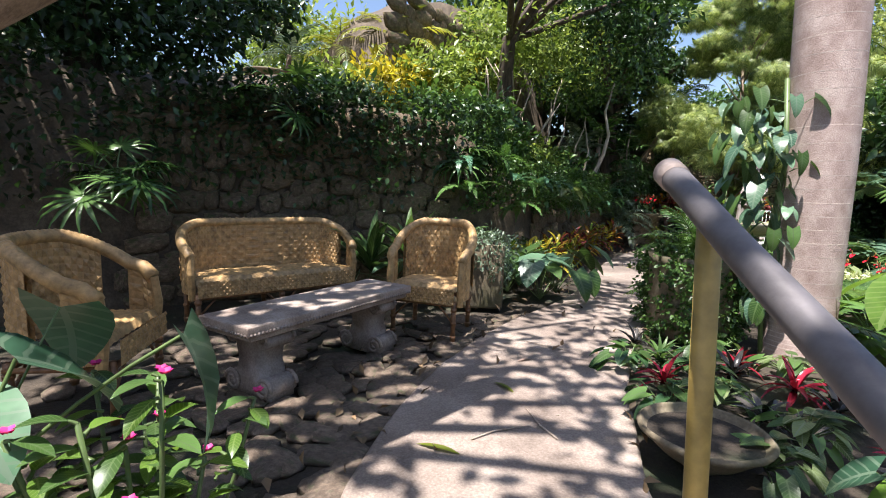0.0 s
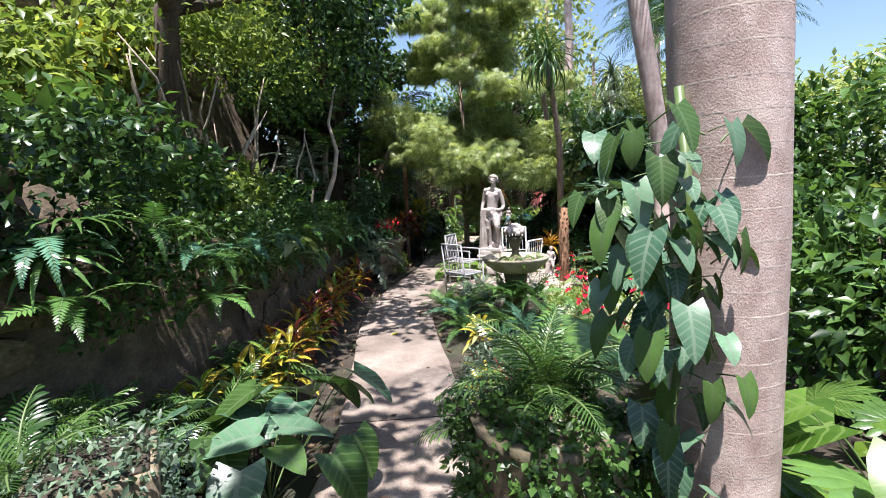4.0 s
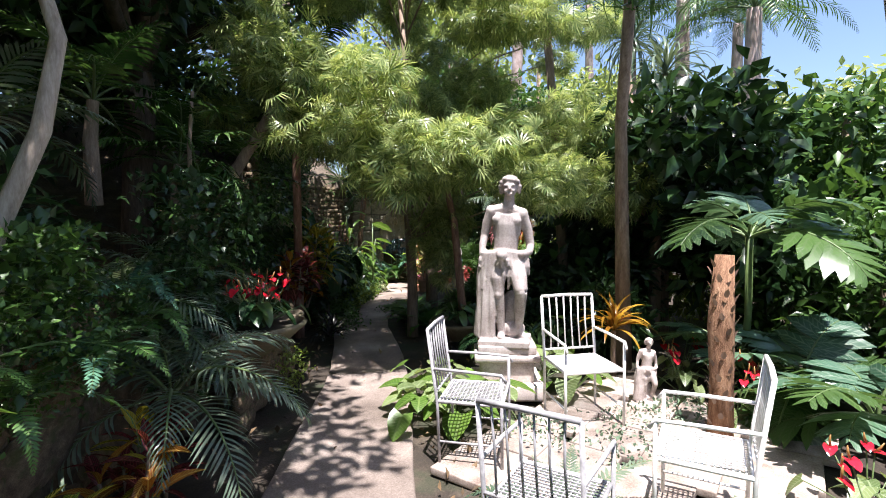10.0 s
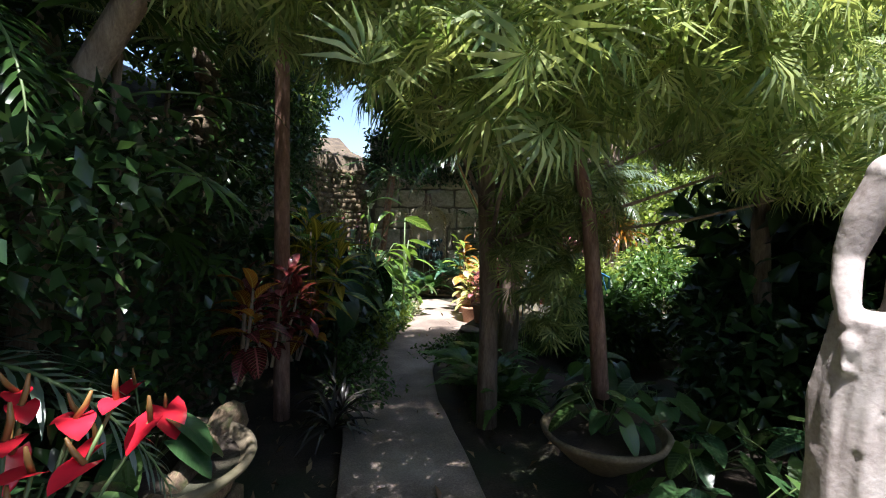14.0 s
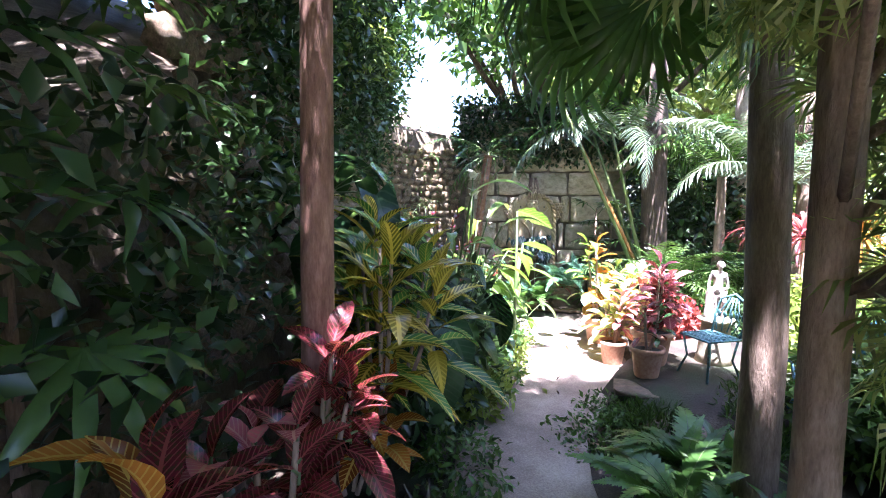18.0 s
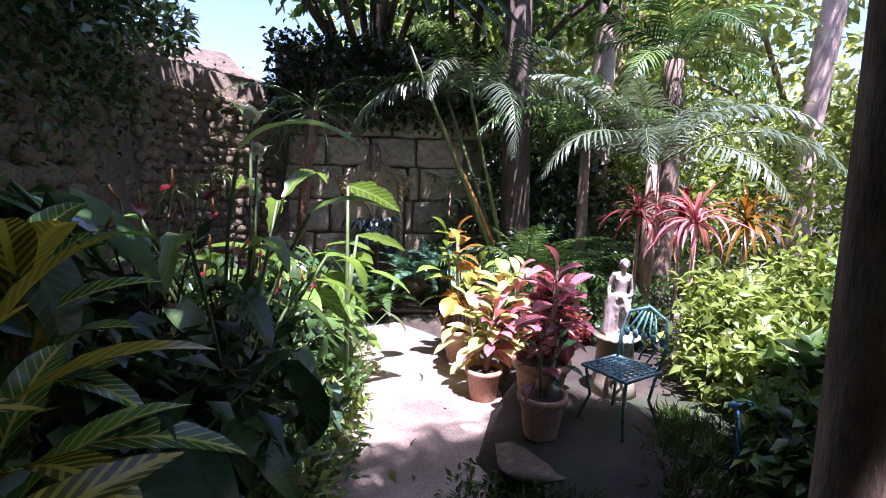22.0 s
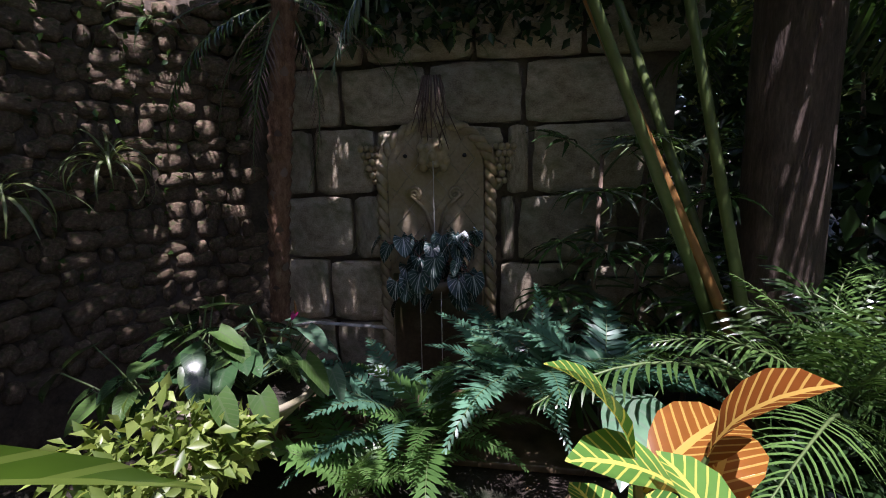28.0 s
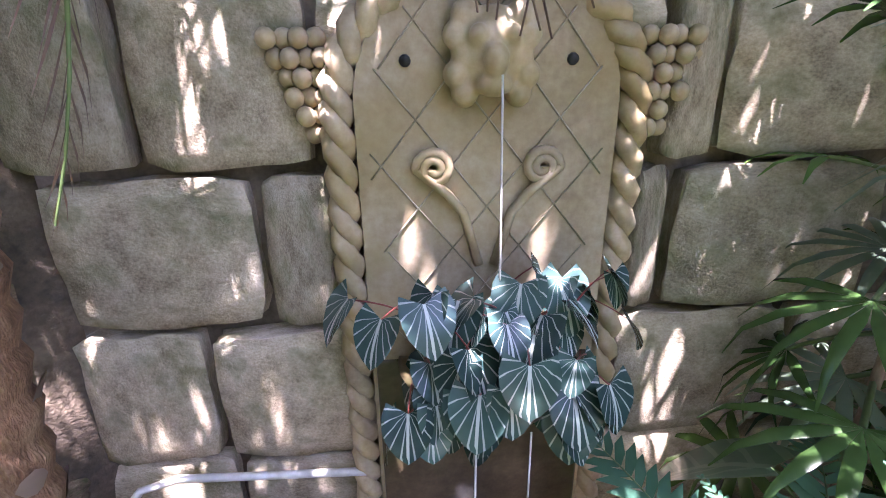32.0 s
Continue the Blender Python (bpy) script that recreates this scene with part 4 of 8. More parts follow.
    g.ball((0.07, 0.02, 0.10), 0.09, (1.2, 1.0, 0.9))
    g.box((0.44, 0.36, 0.06), (0.0, -0.02, 0.0))


def pot_mesh(r, h, mat="terracotta", rim=0.03):
    g = Geo()
    g.lathe([(r * 0.68, 0), (r * 0.74, h * 0.1), (r * 0.93, h * 0.82), (r * 0.95, h * 0.84), (r * 1.06, h * 0.85), (r * 1.08, h * 0.92), (r * 1.06, h), (r * 0.93, h), (r * 0.90, h * 0.86), (0.02, h * 0.84)], 28, warp=0.02)
    return g.done("pot", mat)


def bowl_thing(name, label, m, r, h, mat="bowl", sx=1.0, sy=1.0, filled="soil", category="planter", lip=0.04):
    ob = thing(name, label, category, m)
    g = Geo().lathe([(r * 0.30, 0), (r * 0.34, h * 0.08), (r * 0.62, h * 0.35), (r * 0.90, h * 0.78), (r * 1.0, h * 0.9), (r * 1.03, h), (r * 0.97, h + 0.012), (r * 0.93, h), (r * 0.90, h * 0.9), (r * 0.6, h * 0.55), (0.02, h * 0.5)], 40, 0, sx, sy, warp=0.03)
    part("bowl", g.done("bowl", mat), ob)
    g = Geo().lathe([(0.01, h * 0.86), (r * 0.5, h * 0.87), (r * 0.88, h * 0.85)], 28, 0, sx, sy)
    part("water" if filled == "water" else "soil", g.done("filling", filled), ob)
    return ob


# ---- plants ----


def big_leaf_plant(name, label, m, mats, n=8, length=0.3, width=0.22, kind="heart", lobe=0.16, stalk=0.35, elev=(75, 40), pitch=(-10, -45), droop=35, seed=1, category="plant", s=(0.75, 1.15), fold=10, group="", arc=(0, 360)):
    """A plant whose large leaves rise on stalks of their own from one root."""
    ob = thing(name, label, category, m, group)
    rng = random.Random(seed)
    mats = mats if isinstance(mats, list) else [mats]
    vs = []
    for k, mt in enumerate(mats * 2):
        u = k / max(1, 2 * len(mats) - 1)
        vs.append(stalk_leaf(mt, length, width, kind, stalk * (0.75 + 0.5 * u), elev[0] + (elev[1] - elev[0]) * u, pitch[0] + (pitch[1] - pitch[0]) * u, droop, fold, lobe, seed=k))
    rosette(ob, vs, n, 0, (-14, 22), s, rng=rng, arc=arc)
    return ob


def croton(name, label, m, mats, stems=3, h=0.5, n=14, length=0.24, width=0.10, seed=1, kind="spoon", group="", spread=0.14, bare=0.35):
    """A croton or cordyline: woody stems, each with a crowded whorl of leaves."""
    ob = thing(name, label, "shrub", m, group)
    rng = random.Random(seed)
    for k in range(stems):
        a, hh = rng.uniform(0, 6.28), h * rng.uniform(0.65, 1.05)
        r = spread * (0.3 + rng.random()) if stems > 1 else 0
        x, y = r * math.cos(a), r * math.sin(a)
        st = part("stem", Geo().tube([(x * 0.2, y * 0.2, 0), (x * 0.7, y * 0.7, hh * 0.5), (x, y, hh)], [0.012, 0.01, 0.007], 6).done("stem", "bark_brown"), ob)
        mt = mats[k % len(mats)]
        alt = mats[(k + 1) % len(mats)]
        vs = [stalk_leaf(mt, length, width, kind, 0.03, 40, 30, 55, 14, n=6, seed=1), stalk_leaf(alt, length * 0.9, width, kind, 0.03, 35, 15, 50, 16, n=6, seed=2), stalk_leaf(mt, length * 0.8, width * 0.9, kind, 0.02, 50, 42, 60, 18, n=6, seed=3)]
        rosette(st, vs, n, hh * bare, (-28, 38), (0.8, 1.15), x=x, y=y, rise=hh * (1 - bare), rng=rng)
    return ob


def strap_plant(name, label, m, mat, n=18, length=0.5, width=0.04, elev=55, droop=90, seed=1, z=0.0, category="plant", trunk=None, fold=22, kind="strap", group="", tilt=(-35, 45)):
    """A rosette of strap leaves, on the ground or on a trunk."""
    ob = thing(name, label, category, m, group)
    rng = random.Random(seed)
    if trunk:
        part("trunk", Geo().tube(trunk[0], trunk[1], 8).done("trunk", trunk[2]), ob)
        top = trunk[0][-1]
    else:
        top = (0, 0, z)
    vs = [stalk_leaf(mat, length * q, width, kind, 0, 0, elev, droop * (0.8 + 0.3 * j), fold, n=7, seed=j) for j, q in enumerate((1.0, 0.88, 1.08))]
    rosette(ob, vs, n, top[2], tilt, (0.8, 1.1), x=top[0], y=top[1], rng=rng)
    return ob


def fern(name, label, m, mat="fern", n=12, length=0.55, leaflet=0.09, seed=1, elev=62, droop=85, group="", arc=(0, 360), count=24, s=(0.7, 1.1), width=0.022):
    ob = thing(name, label, "fern", m, group)
    rng = random.Random(seed)
    vs = [frond_mesh(mat, length, leaflet, count, elev, droop * q, width, 6, 4, 0.12, 72, 0.75, 2, curl=14, r=0.004, seed=j) for j, q in enumerate((1.0, 0.75, 1.2))]
    rosette(ob, vs, n, 0, (-18, 24), s, "frond", rng=rng, arc=arc)
    return ob


def palm(name, label, m, trunk, mat="frond", n=12, length=1.8, leaflet=0.4, seed=1, elev=55, droop=95, ring=True, trunk_mat="bark_palm", group="", tilt=(-40, 35), count=30, width=0.035, dry=0, sides=16, hang=25, s=(0.8, 1.1), top_z=None):
    """A feather palm: ringed trunk (points and radii) and a crown of fronds."""
    ob = thing(name, label, "palm tree", m, group)
    rng = random.Random(seed)
    if trunk:
        pts = [Vector(p) for p in trunk[0]]
        g = Geo()
        rows, rad = [], []
        steps = 6 * (len(pts) - 1)
        for i in range(steps + 1):
            u = i / 6
            k = min(int(u), len(pts) - 2)
            f = u - k
            rows.append(pts[k].lerp(pts[k + 1], f))
            rad.append(trunk[1][k] + (trunk[1][k + 1] - trunk[1][k]) * f)
        g.tube(rows, rad, sides, 0)
        tk = part("trunk", g.done("trunk", trunk_mat), ob)
        if ring:
            length_t = sum((pts[i + 1] - pts[i]).length for i in range(len(pts) - 1))
            for i in range(int(min(length_t / 0.13, 40))):
                u = (i + 0.5) / (length_t / 0.13) * (len(pts) - 1)
                k = min(int(u), len(pts) - 2)
                c, d = pts[k].lerp(pts[k + 1], u - k), (pts[k + 1] - pts[k]).normalized()
                r = trunk[1][k] + (trunk[1][k + 1] - trunk[1][k]) * (u - k)
                part("leaf_scar", Geo().tube([c - d * 0.004, c, c + d * 0.004], [r * 1.0005, r * 1.003, r * 1.0005], sides, cap=False).done("leaf_scar", "bark_ring"), tk)
        top = pts[-1]
    else:
        top = Vector((0, 0, 0))
    vs = [frond_mesh(mat, length * q, leaflet, count, elev, droop * e, width, hang, 18, 0.14, 58, 0.5, 3, r=0.014, seed=j) for j, (q, e) in enumerate(((1, 1), (0.9, 0.8), (1.06, 1.15)))]
    rosette(ob, vs, n, top.z, tilt, s, "frond", x=top.x, y=top.y, rng=rng)
    if dry:
        vs = [frond_mesh("frond_dry", length * 0.8, leaflet * 0.9, 24, -40, 45, width, 40, 5, 0.1, 35, 0.5, 2, r=0.014, seed=9)]
        rosette(ob, vs, dry, top.z - 0.1, (-40, -15), (0.8, 1.1), "dry_frond", x=top.x, y=top.y, rng=rng)
    return ob


def fan_palm(name, label, m, trunk, mat="frond", n=10, radius=0.55, segs=16, stalk=0.7, seed=1, width=0.05, trunk_mat="bark_brown", tilt=(-35, 40), droop=55, fused=0.4, group="", spread=300.0, s=(0.8, 1.1), rise=0.0, z0=None, category="palm tree", leaf_tilt=20.0):
    ob = thing(name, label, category, m, group)
    rng = random.Random(seed)
    top = Vector((0, 0, 0))
    if trunk:
        part("trunk", Geo().tube(trunk[0], trunk[1], 10).done("trunk", trunk_mat), ob)
        top = Vector(trunk[0][-1])
    vs = [fan_mesh(mat, radius * q, segs, spread, droop, width, stalk, 50 - 20 * j, leaf_tilt - 15 * j, fused, seed=j) for j, q in enumerate((1, 0.9, 1.1))]
    rosette(ob, vs, n, (top.z - rise) if z0 is None else z0, tilt, s, "fan_leaf", x=top.x, y=top.y, rise=rise, rng=rng)
    return ob


def shrub(name, label, m, mat, clumps, count, size, unit="leaf", seed=1, stems=None, stem_mat="bark_brown", aspect=0.45, hang=0.2, category="shrub", shell=0.5, group=""):
    """A bush, tree or mound: limbs and a crown of many small leaves in uneven clumps."""
    ob = thing(name, label, category, m, group)
    for st in stems or ():
        part("trunk" if st[1][0] > 0.05 else "branch", Geo().tube(st[0], st[1], 8 if st[1][0] > 0.03 else 6).done("limb", stem_mat), ob)
    fo = part("foliage", cloud("foliage", mat, clumps, count, size, unit, seed=seed, aspect=aspect, hang=hang, shell=shell), ob)
    fo["kind"] = "stuff"
    return ob


def anthurium(name, label, m, n=14, fl=9, seed=1, length=0.22, spathe="spathe_red", stalk=0.28, leaf="leaf_dark", group="", bloom=1.0, face_to=2.36):
    ob = big_leaf_plant(name, label, m, [leaf, "leaf" if leaf == "leaf_dark" else leaf], n, length, length * 0.62, "heart", 0.14, stalk, (78, 45), (-5, -40), 30, seed, "flowering plant", group=group)
    rng = random.Random(seed + 50)
    for i in range(fl):
        a, hgt, out = rng.uniform(0, 6.28), stalk * rng.uniform(1.05, 1.6), rng.uniform(0.05, 0.28)
        x, y = out * math.cos(a), out * math.sin(a)
        face = face_to + rng.uniform(-0.9, 0.9)
        st = part("flower_stalk", Geo().tube([(x * 0.15, y * 0.15, 0), (x * 0.6, y * 0.6, hgt * 0.6), (x, y, hgt)], 0.004, 5).done("flower_stalk", "stalk"), ob)
        part("spathe", stalk_leaf(spathe, 0.11, 0.10, "heart", 0, 0, 12, 35, 10, 0.22), st, turned(face, hgt, rng.uniform(-45, 5), bloom * rng.uniform(0.8, 1.15), x, y), "glossy red heart-shaped spathe" if spathe == "spathe_red" else "")
        part("spadix", SPADIX, st, turned(rng.uniform(0, 6.28), hgt, rng.uniform(-20, 20), 1, x, y))
    return ob


SPADIX = Geo().tube([(0, 0, 0), (0, 0.012, 0.03), (0, 0.016, 0.06)], [0.006, 0.006, 0.003], 6).done("spadix", "cane")
# ---- the large structure ----


def resample(line, step):
    pts = [Vector(p) for p in line]
    out = [pts[0]]
    for a, b in zip(pts, pts[1:]):
        n = max(1, round((b - a).length / step))
        out += [a.lerp(b, (i + 1) / n) for i in range(n)]
    return out


def smooth_line(line, rounds=2):
    pts = [Vector(p) for p in line]
    for _ in range(rounds):
        nxt = [pts[0]]
        for a, b in zip(pts, pts[1:]):
            nxt += [a.lerp(b, 0.25), a.lerp(b, 0.75)]
        pts = nxt + [pts[-1]]
    return pts


# ground: one sheet to the horizon, sunken before the steps
g = Geo()
xs = [-600, -120, -40, -20, -12, -8, -6] + [-5 + 0.5 * i for i in range(45)] + [18.5, 21, 26, 40, 120, 600]
ys = [-600, -120, -40, -15, -8, -4] + [-2 + 0.5 * i for i in range(48)] + [23, 26, 32, 50, 120, 600]
vs = []
for y in ys:
    for x in xs:
        z = -0.012 + 0.035 * noise.noise((x * 0.9, y * 0.9, 0)) - 0.03
        if y < 0.9:
            z -= 0.46
        vs.append((x, y, z))
nx = len(xs)
g.add(vs, [(j * nx + i, j * nx + i + 1, (j + 1) * nx + i + 1, (j + 1) * nx + i) for j in range(len(ys) - 1) for i in range(nx - 1)])
single("ground", g.done("ground", "soil"), "dark garden soil with leaf litter", "ground", kind="structure")

# the concrete path, in slabs between joints
CENTRE = [(0.22, 0.95), (0.22, 1.7), (0.48, 2.6), (0.70, 3.15), (1.12, 3.95), (1.72, 4.75), (2.28, 5.85), (2.58, 6.5), (3.12, 7.75), (3.95, 9.15), (4.9, 10.25), (5.7, 11.15), (6.35, 12.05), (7.0, 13.1), (7.7, 13.95), (8.45, 14.45), (9.3, 14.85), (9.95, 15.6), (10.2, 16.4)]
WIDTH = [1.12, 1.14, 1.15, 1.1, 1.0, 0.95, 0.92, 0.92, 0.92, 0.9, 0.85, 0.8, 0.78, 0.75, 0.8, 0.95, 1.15, 0.9, 0.6]
line = smooth_line([(x, y, w) for (x, y), w in zip(CENTRE, WIDTH)])
floor = thing("path", "worn exposed-aggregate concrete garden path with leaf shadows", "path", (0, 0, 0), kind="structure")
cuts = [0, 24, 46, len(line) - 1]
for a, b in zip(cuts, cuts[1:]):
    vs, fs = [], []
    for i in range(a, b + 1):
        p = line[i]
        d = (line[min(i + 1, len(line) - 1)] - line[max(i - 1, 0)]).xy.normalized()
        s = Vector((d.y, -d.x))
        q = p.xy + (d * 0.006 if i == a else -d * 0.006 if i == b else Vector((0, 0)))
        wob = 0.02 * noise.noise((i * 0.9, 3.3, 0))
        for off, z in ((-1, -0.10), (-1, 0.006), (-0.97, 0.014), (0, 0.016), (0.97, 0.014), (1, 0.006), (1, -0.10)):
            e = q + s * off * (p.z / 2 + wob)
            vs.append((e.x, e.y, z))
    n = b - a
    for i in range(n):
        for k in range(6):
            o = i * 7 + k
            fs.append((o, o + 1, o + 8, o + 7))
    fs += [tuple(range(7)), tuple(range(n * 7 + 6, n * 7 - 1, -1))]
    part("slab", Geo().add(vs, fs).done("slab", "path"), floor)
# three steps by which the path begins
steps = thing("steps", "low concrete steps that lead up to the path", "steps", (0, 0, 0), kind="structure")
for i in range(3):
    part("step", Geo().box((1.5, 0.36, 0.16), (0.2, 0.77 - 0.34 * i, -0.062 - 0.155 * i), bevel=0.012).done("step", "path"), steps)
part("landing", Geo().box((2.4, 4.0, 0.1), (0.2, -1.9, -0.47), bevel=0.01).done("landing", "path"), steps)

# the bank and its retaining wall
WALL = [(-6.0, 0.6), (-3.9, 2.9), (-2.7, 4.3), (-1.3, 5.05), (0.1, 5.6), (0.85, 6.4), (1.45, 7.5), (2.1, 8.6), (2.8, 9.75), (3.5, 10.7), (4.2, 11.5), (4.9, 12.45), (5.5, 13.4), (6.3, 14.7), (7.3, 16.0), (8.4, 17.4), (9.3, 18.5), (10.57, 18.33)]
HIGH = [2.0, 2.0, 2.0, 2.0, 1.9, 1.35, 1.15, 1.1, 1.1, 1.05, 0.9, 0.9, 1.6, 2.5, 2.7, 2.7, 2.7, 2.7]
CLIFF = [2.4, 2.45, 2.5, 2.55, 2.7, 3.4, 4.2, 4.8, 5.0, 4.8, 4.2, 3.4, 2.9, 3.1, 3.1, 3.1, 3.1, 3.1]
wl = smooth_line([(*p, h) for p, h in zip(WALL, HIGH)])
cl = smooth_line([(*p, h) for p, h in zip(WALL, CLIFF)])
rows = [(0.0, -0.1), (0.0, 0.25), (0.02, 0.5), (0.04, 0.75), (0.08, 1.0), (0.5, 1.04), (1.2, 1.1), (1.9, 1.25)]
vs, fs = [], []
for i, (p, q) in enumerate(zip(wl, cl)):
    d = (wl[min(i + 1, len(wl) - 1)] - wl[max(i - 1, 0)]).xy.normalized()
    out = Vector((-d.y, d.x))
    prof = [(o, p.z * f) for o, f in rows] + [(2.1, p.z + (q.z - p.z) * 0.4), (2.3, p.z + (q.z - p.z) * 0.75), (2.6, q.z), (3.3, q.z + 0.1), (4.8, 2.3)]
    for k, (o, z) in enumerate(prof):
        jit = 0.05 if k > 0 else 0
        jx = jit * noise.noise((p.x * 2.1, p.y * 2.1, z * 2.3)) * (1 if k < 5 else 2.2)
        e = p.xy + out * (o + jx)
        vs.append((e.x, e.y, z + (0.12 * noise.noise((p.x * 1.5, p.y * 1.5, k)) if k > 4 else 0)))
m = len(prof)
for i in range(len(wl) - 1):
    fs += [(i * m + k, i * m + k + 1, (i + 1) * m + k + 1, (i + 1) * m + k) for k in range(m - 1)]
bank = single("wall_west", Geo().add(vs, fs).done("bank", "mortar"), "earth bank behind an old rubble retaining wall, overgrown", "wall", kind="structure")

# fountain wall: ashlar blocks with recessed joints
FO, FU = Vector((11.33, 17.53, 0)), Vector((0.69, -0.724, 0)).normalized()
FN = Vector((FU.y, -FU.x, 0))  # towards the path
FROT = Matrix.Translation(FO) @ Matrix(((FU.x, -FN.x, 0, 0), (FU.y, -FN.y, 0, 0), (0, 0, 1, 0), (0, 0, 0, 1)))
fwall = thing("wall_fountain", "weathered ashlar wall of large pale limestone blocks", "wall", FROT, kind="structure")
part("backing", Geo().box((2.7, 0.3, 3.3), (0.1, 0.19, 1.55)).done("backing", "block_joint"), fwall)
BLOCK = []
for k in range(3):
    bm = bmesh.new()
    bmesh.ops.create_cube(bm, size=1.0)
    bmesh.ops.subdivide_edges(bm, edges=bm.edges[:], cuts=5, use_grid_fill=True)
    for v in bm.verts:
        r = v.co.copy()
        e = max(abs(r.x), abs(r.z)) * 2
        v.co.y *= 1 - 0.26 * max(0, e - 0.62) * 2.6
        corner = min(abs(r.x), abs(r.z)) * 2
        if e > 0.99 and corner > 0.9:
            v.co.x, v.co.z = v.co.x * 0.965, v.co.z * 0.94
        v.co += Vector((noise.noise(r * 3 + Vector((k * 9, 0, 0))), noise.noise(r * 4 + Vector((0, k * 5, 1))) * 1.6, noise.noise(r * 3 + Vector((2, 0, k * 4))))) * 0.04
    me = bpy.data.meshes.new("stone_block")
    bm.to_mesh(me)
    bm.free()
    me.materials.append(M["block"])
    me.polygons.foreach_set("use_smooth", [True] * len(me.polygons))
    BLOCK.append(me)
COURSES = [(0.02, 0.36, (-1.3, -0.75, -0.2, 0.35, 0.9, 1.5, 2.2, 2.9, 3.6)), (0.385, 0.80, (-1.15, -0.77, -0.30, 0.40, 0.95, 1.6, 2.1, 2.8, 3.6)), (0.835, 1.24, (-1.12, -0.58, -0.36, 0.40, 0.52, 1.15, 1.75, 2.5, 3.6)), (1.275, 1.68, (-1.15, -0.84, -0.40, 0.44, 0.60, 1.3, 2.0, 2.8, 3.6)), (1.71, 2.06, (-1.1, -0.62, -0.05, 0.55, 1.2, 1.9, 2.7, 3.6)), (2.09, 2.45, (-1.15, -0.45, 0.25, 0.9, 1.6, 2.4, 3.6)), (2.48, 2.9, (-1.15, -0.65, 0.05, 0.75, 1.4, 2.2, 3.6))]
for z0, z1, cutsx in COURSES:
    cutsx = [c for c in cutsx if c < 1.7]
    for i, (a, b) in enumerate(zip(cutsx, cutsx[1:])):
        part("stone_block", BLOCK[(i + int(z0 * 9)) % 3], fwall, Matrix.Translation(((a + b) / 2, 0.035 - 0.012 * ((i * 7 + int(z0 * 11)) % 3), (z0 + z1) / 2)) @ Matrix.Diagonal((b - a - 0.034, 0.14, z1 - z0 + 0.004, 1)))

# rubble stones set in the faces of the walls
STONES = [rock_mesh(k, "rubble") for k in range(5)]


def rubble(parent, line, z0, z1, step, rng, inset=-0.015, size=1.0, skip=0.0, limit=300):
    """Courses of rubble along a line, proud of the earth behind."""
    pts = resample([(x, y, 0) for x, y in line], 0.05)
    z, count = z0, 0
    while z < z1 and count < limit:
        h = step * rng.uniform(0.75, 1.25)
        i = rng.randint(0, 3)
        while i < len(pts) - 3 and count < limit:
            w = step * rng.uniform(0.7, 2.2)
            n = max(2, round(w / 0.05))
            if i + n >= len(pts):
                break
            p, d = pts[i + n // 2], (pts[min(i + n, len(pts) - 1)] - pts[i]).normalized()
            if rng.random() >= skip:
                a = math.atan2(d.y, d.x)
                off = Vector((d.y, -d.x, 0)) * inset
                part("stone", STONES[rng.randrange(5)], parent, Matrix.Translation(p + off + Vector((0, 0, z + h / 2 + rng.uniform(-0.25, 0.25) * h))) @ Matrix.Rotation(a, 4, "Z") @ Matrix.Rotation(rng.uniform(-0.2, 0.2), 4, "Y") @ Matrix.Diagonal((w * 0.97, 0.10 * rng.uniform(0.6, 1.2), h * 1.03, 1)))
                count += 1
            i += n
        z += h


def sub(line, i0, i1):
    return [(p.x, p.y) for p in line[i0:i1]]


def near(x0, y0, x1, y1):
    pts = [(p.x, p.y) for p in wl]
    a = min(range(len(pts)), key=lambda i: math.dist(pts[i], (x0, y0)))
    b = min(range(len(pts)), key=lambda i: math.dist(pts[i], (x1, y1)))
    return pts[a : b + 1]


def backed_wall(name, label, line, z0, z1, step, seed, size=0.12, skip=0.0, limit=300):
    w = thing(name, label, "wall", (0, 0, 0), kind="structure")
    rubble(w, line, z0, z1, step, random.Random(seed), limit=limit, skip=skip)
    return w


backed_wall("wall_seat", "old rubble stone retaining wall in brown earth mortar", near(-2.9, 4.0, 0.3, 5.7), 0.0, 1.85, 0.17, 3)
backed_wall("wall_tall", "tall rubble stone wall with ferns and creepers", near(5.9, 14.0, 8.0, 16.9), 0.7, 2.75, 0.13, 4)
backed_wall("wall_corner", "mossy rubble stone wall beside the fountain", near(8.4, 17.4, 10.5, 18.35), 0.3, 2.6, 0.10, 5, limit=320)
backed_wall("wall_path", "low rough rock face beside the path", near(0.9, 6.5, 3.6, 10.8), 0.0, 1.0, 0.26, 6, skip=0.15, limit=90)
cliff_line = []
for (x0, y0), (x1, y1) in zip(near(0.6, 6.0, 3.6, 10.8), near(0.6, 6.0, 3.6, 10.8)[1:]):
    d = Vector((x1 - x0, y1 - y0)).normalized()
    cliff_line.append((x0 - d.y * 2.05, y0 + d.x * 2.05))
wc = thing("wall_cliff", "tall weathered rubble wall behind the bank", "wall", (0, 0, 0), kind="structure")
rubble(wc, cliff_line, 1.3, 4.0, 0.24, random.Random(14), 0.03, limit=230)
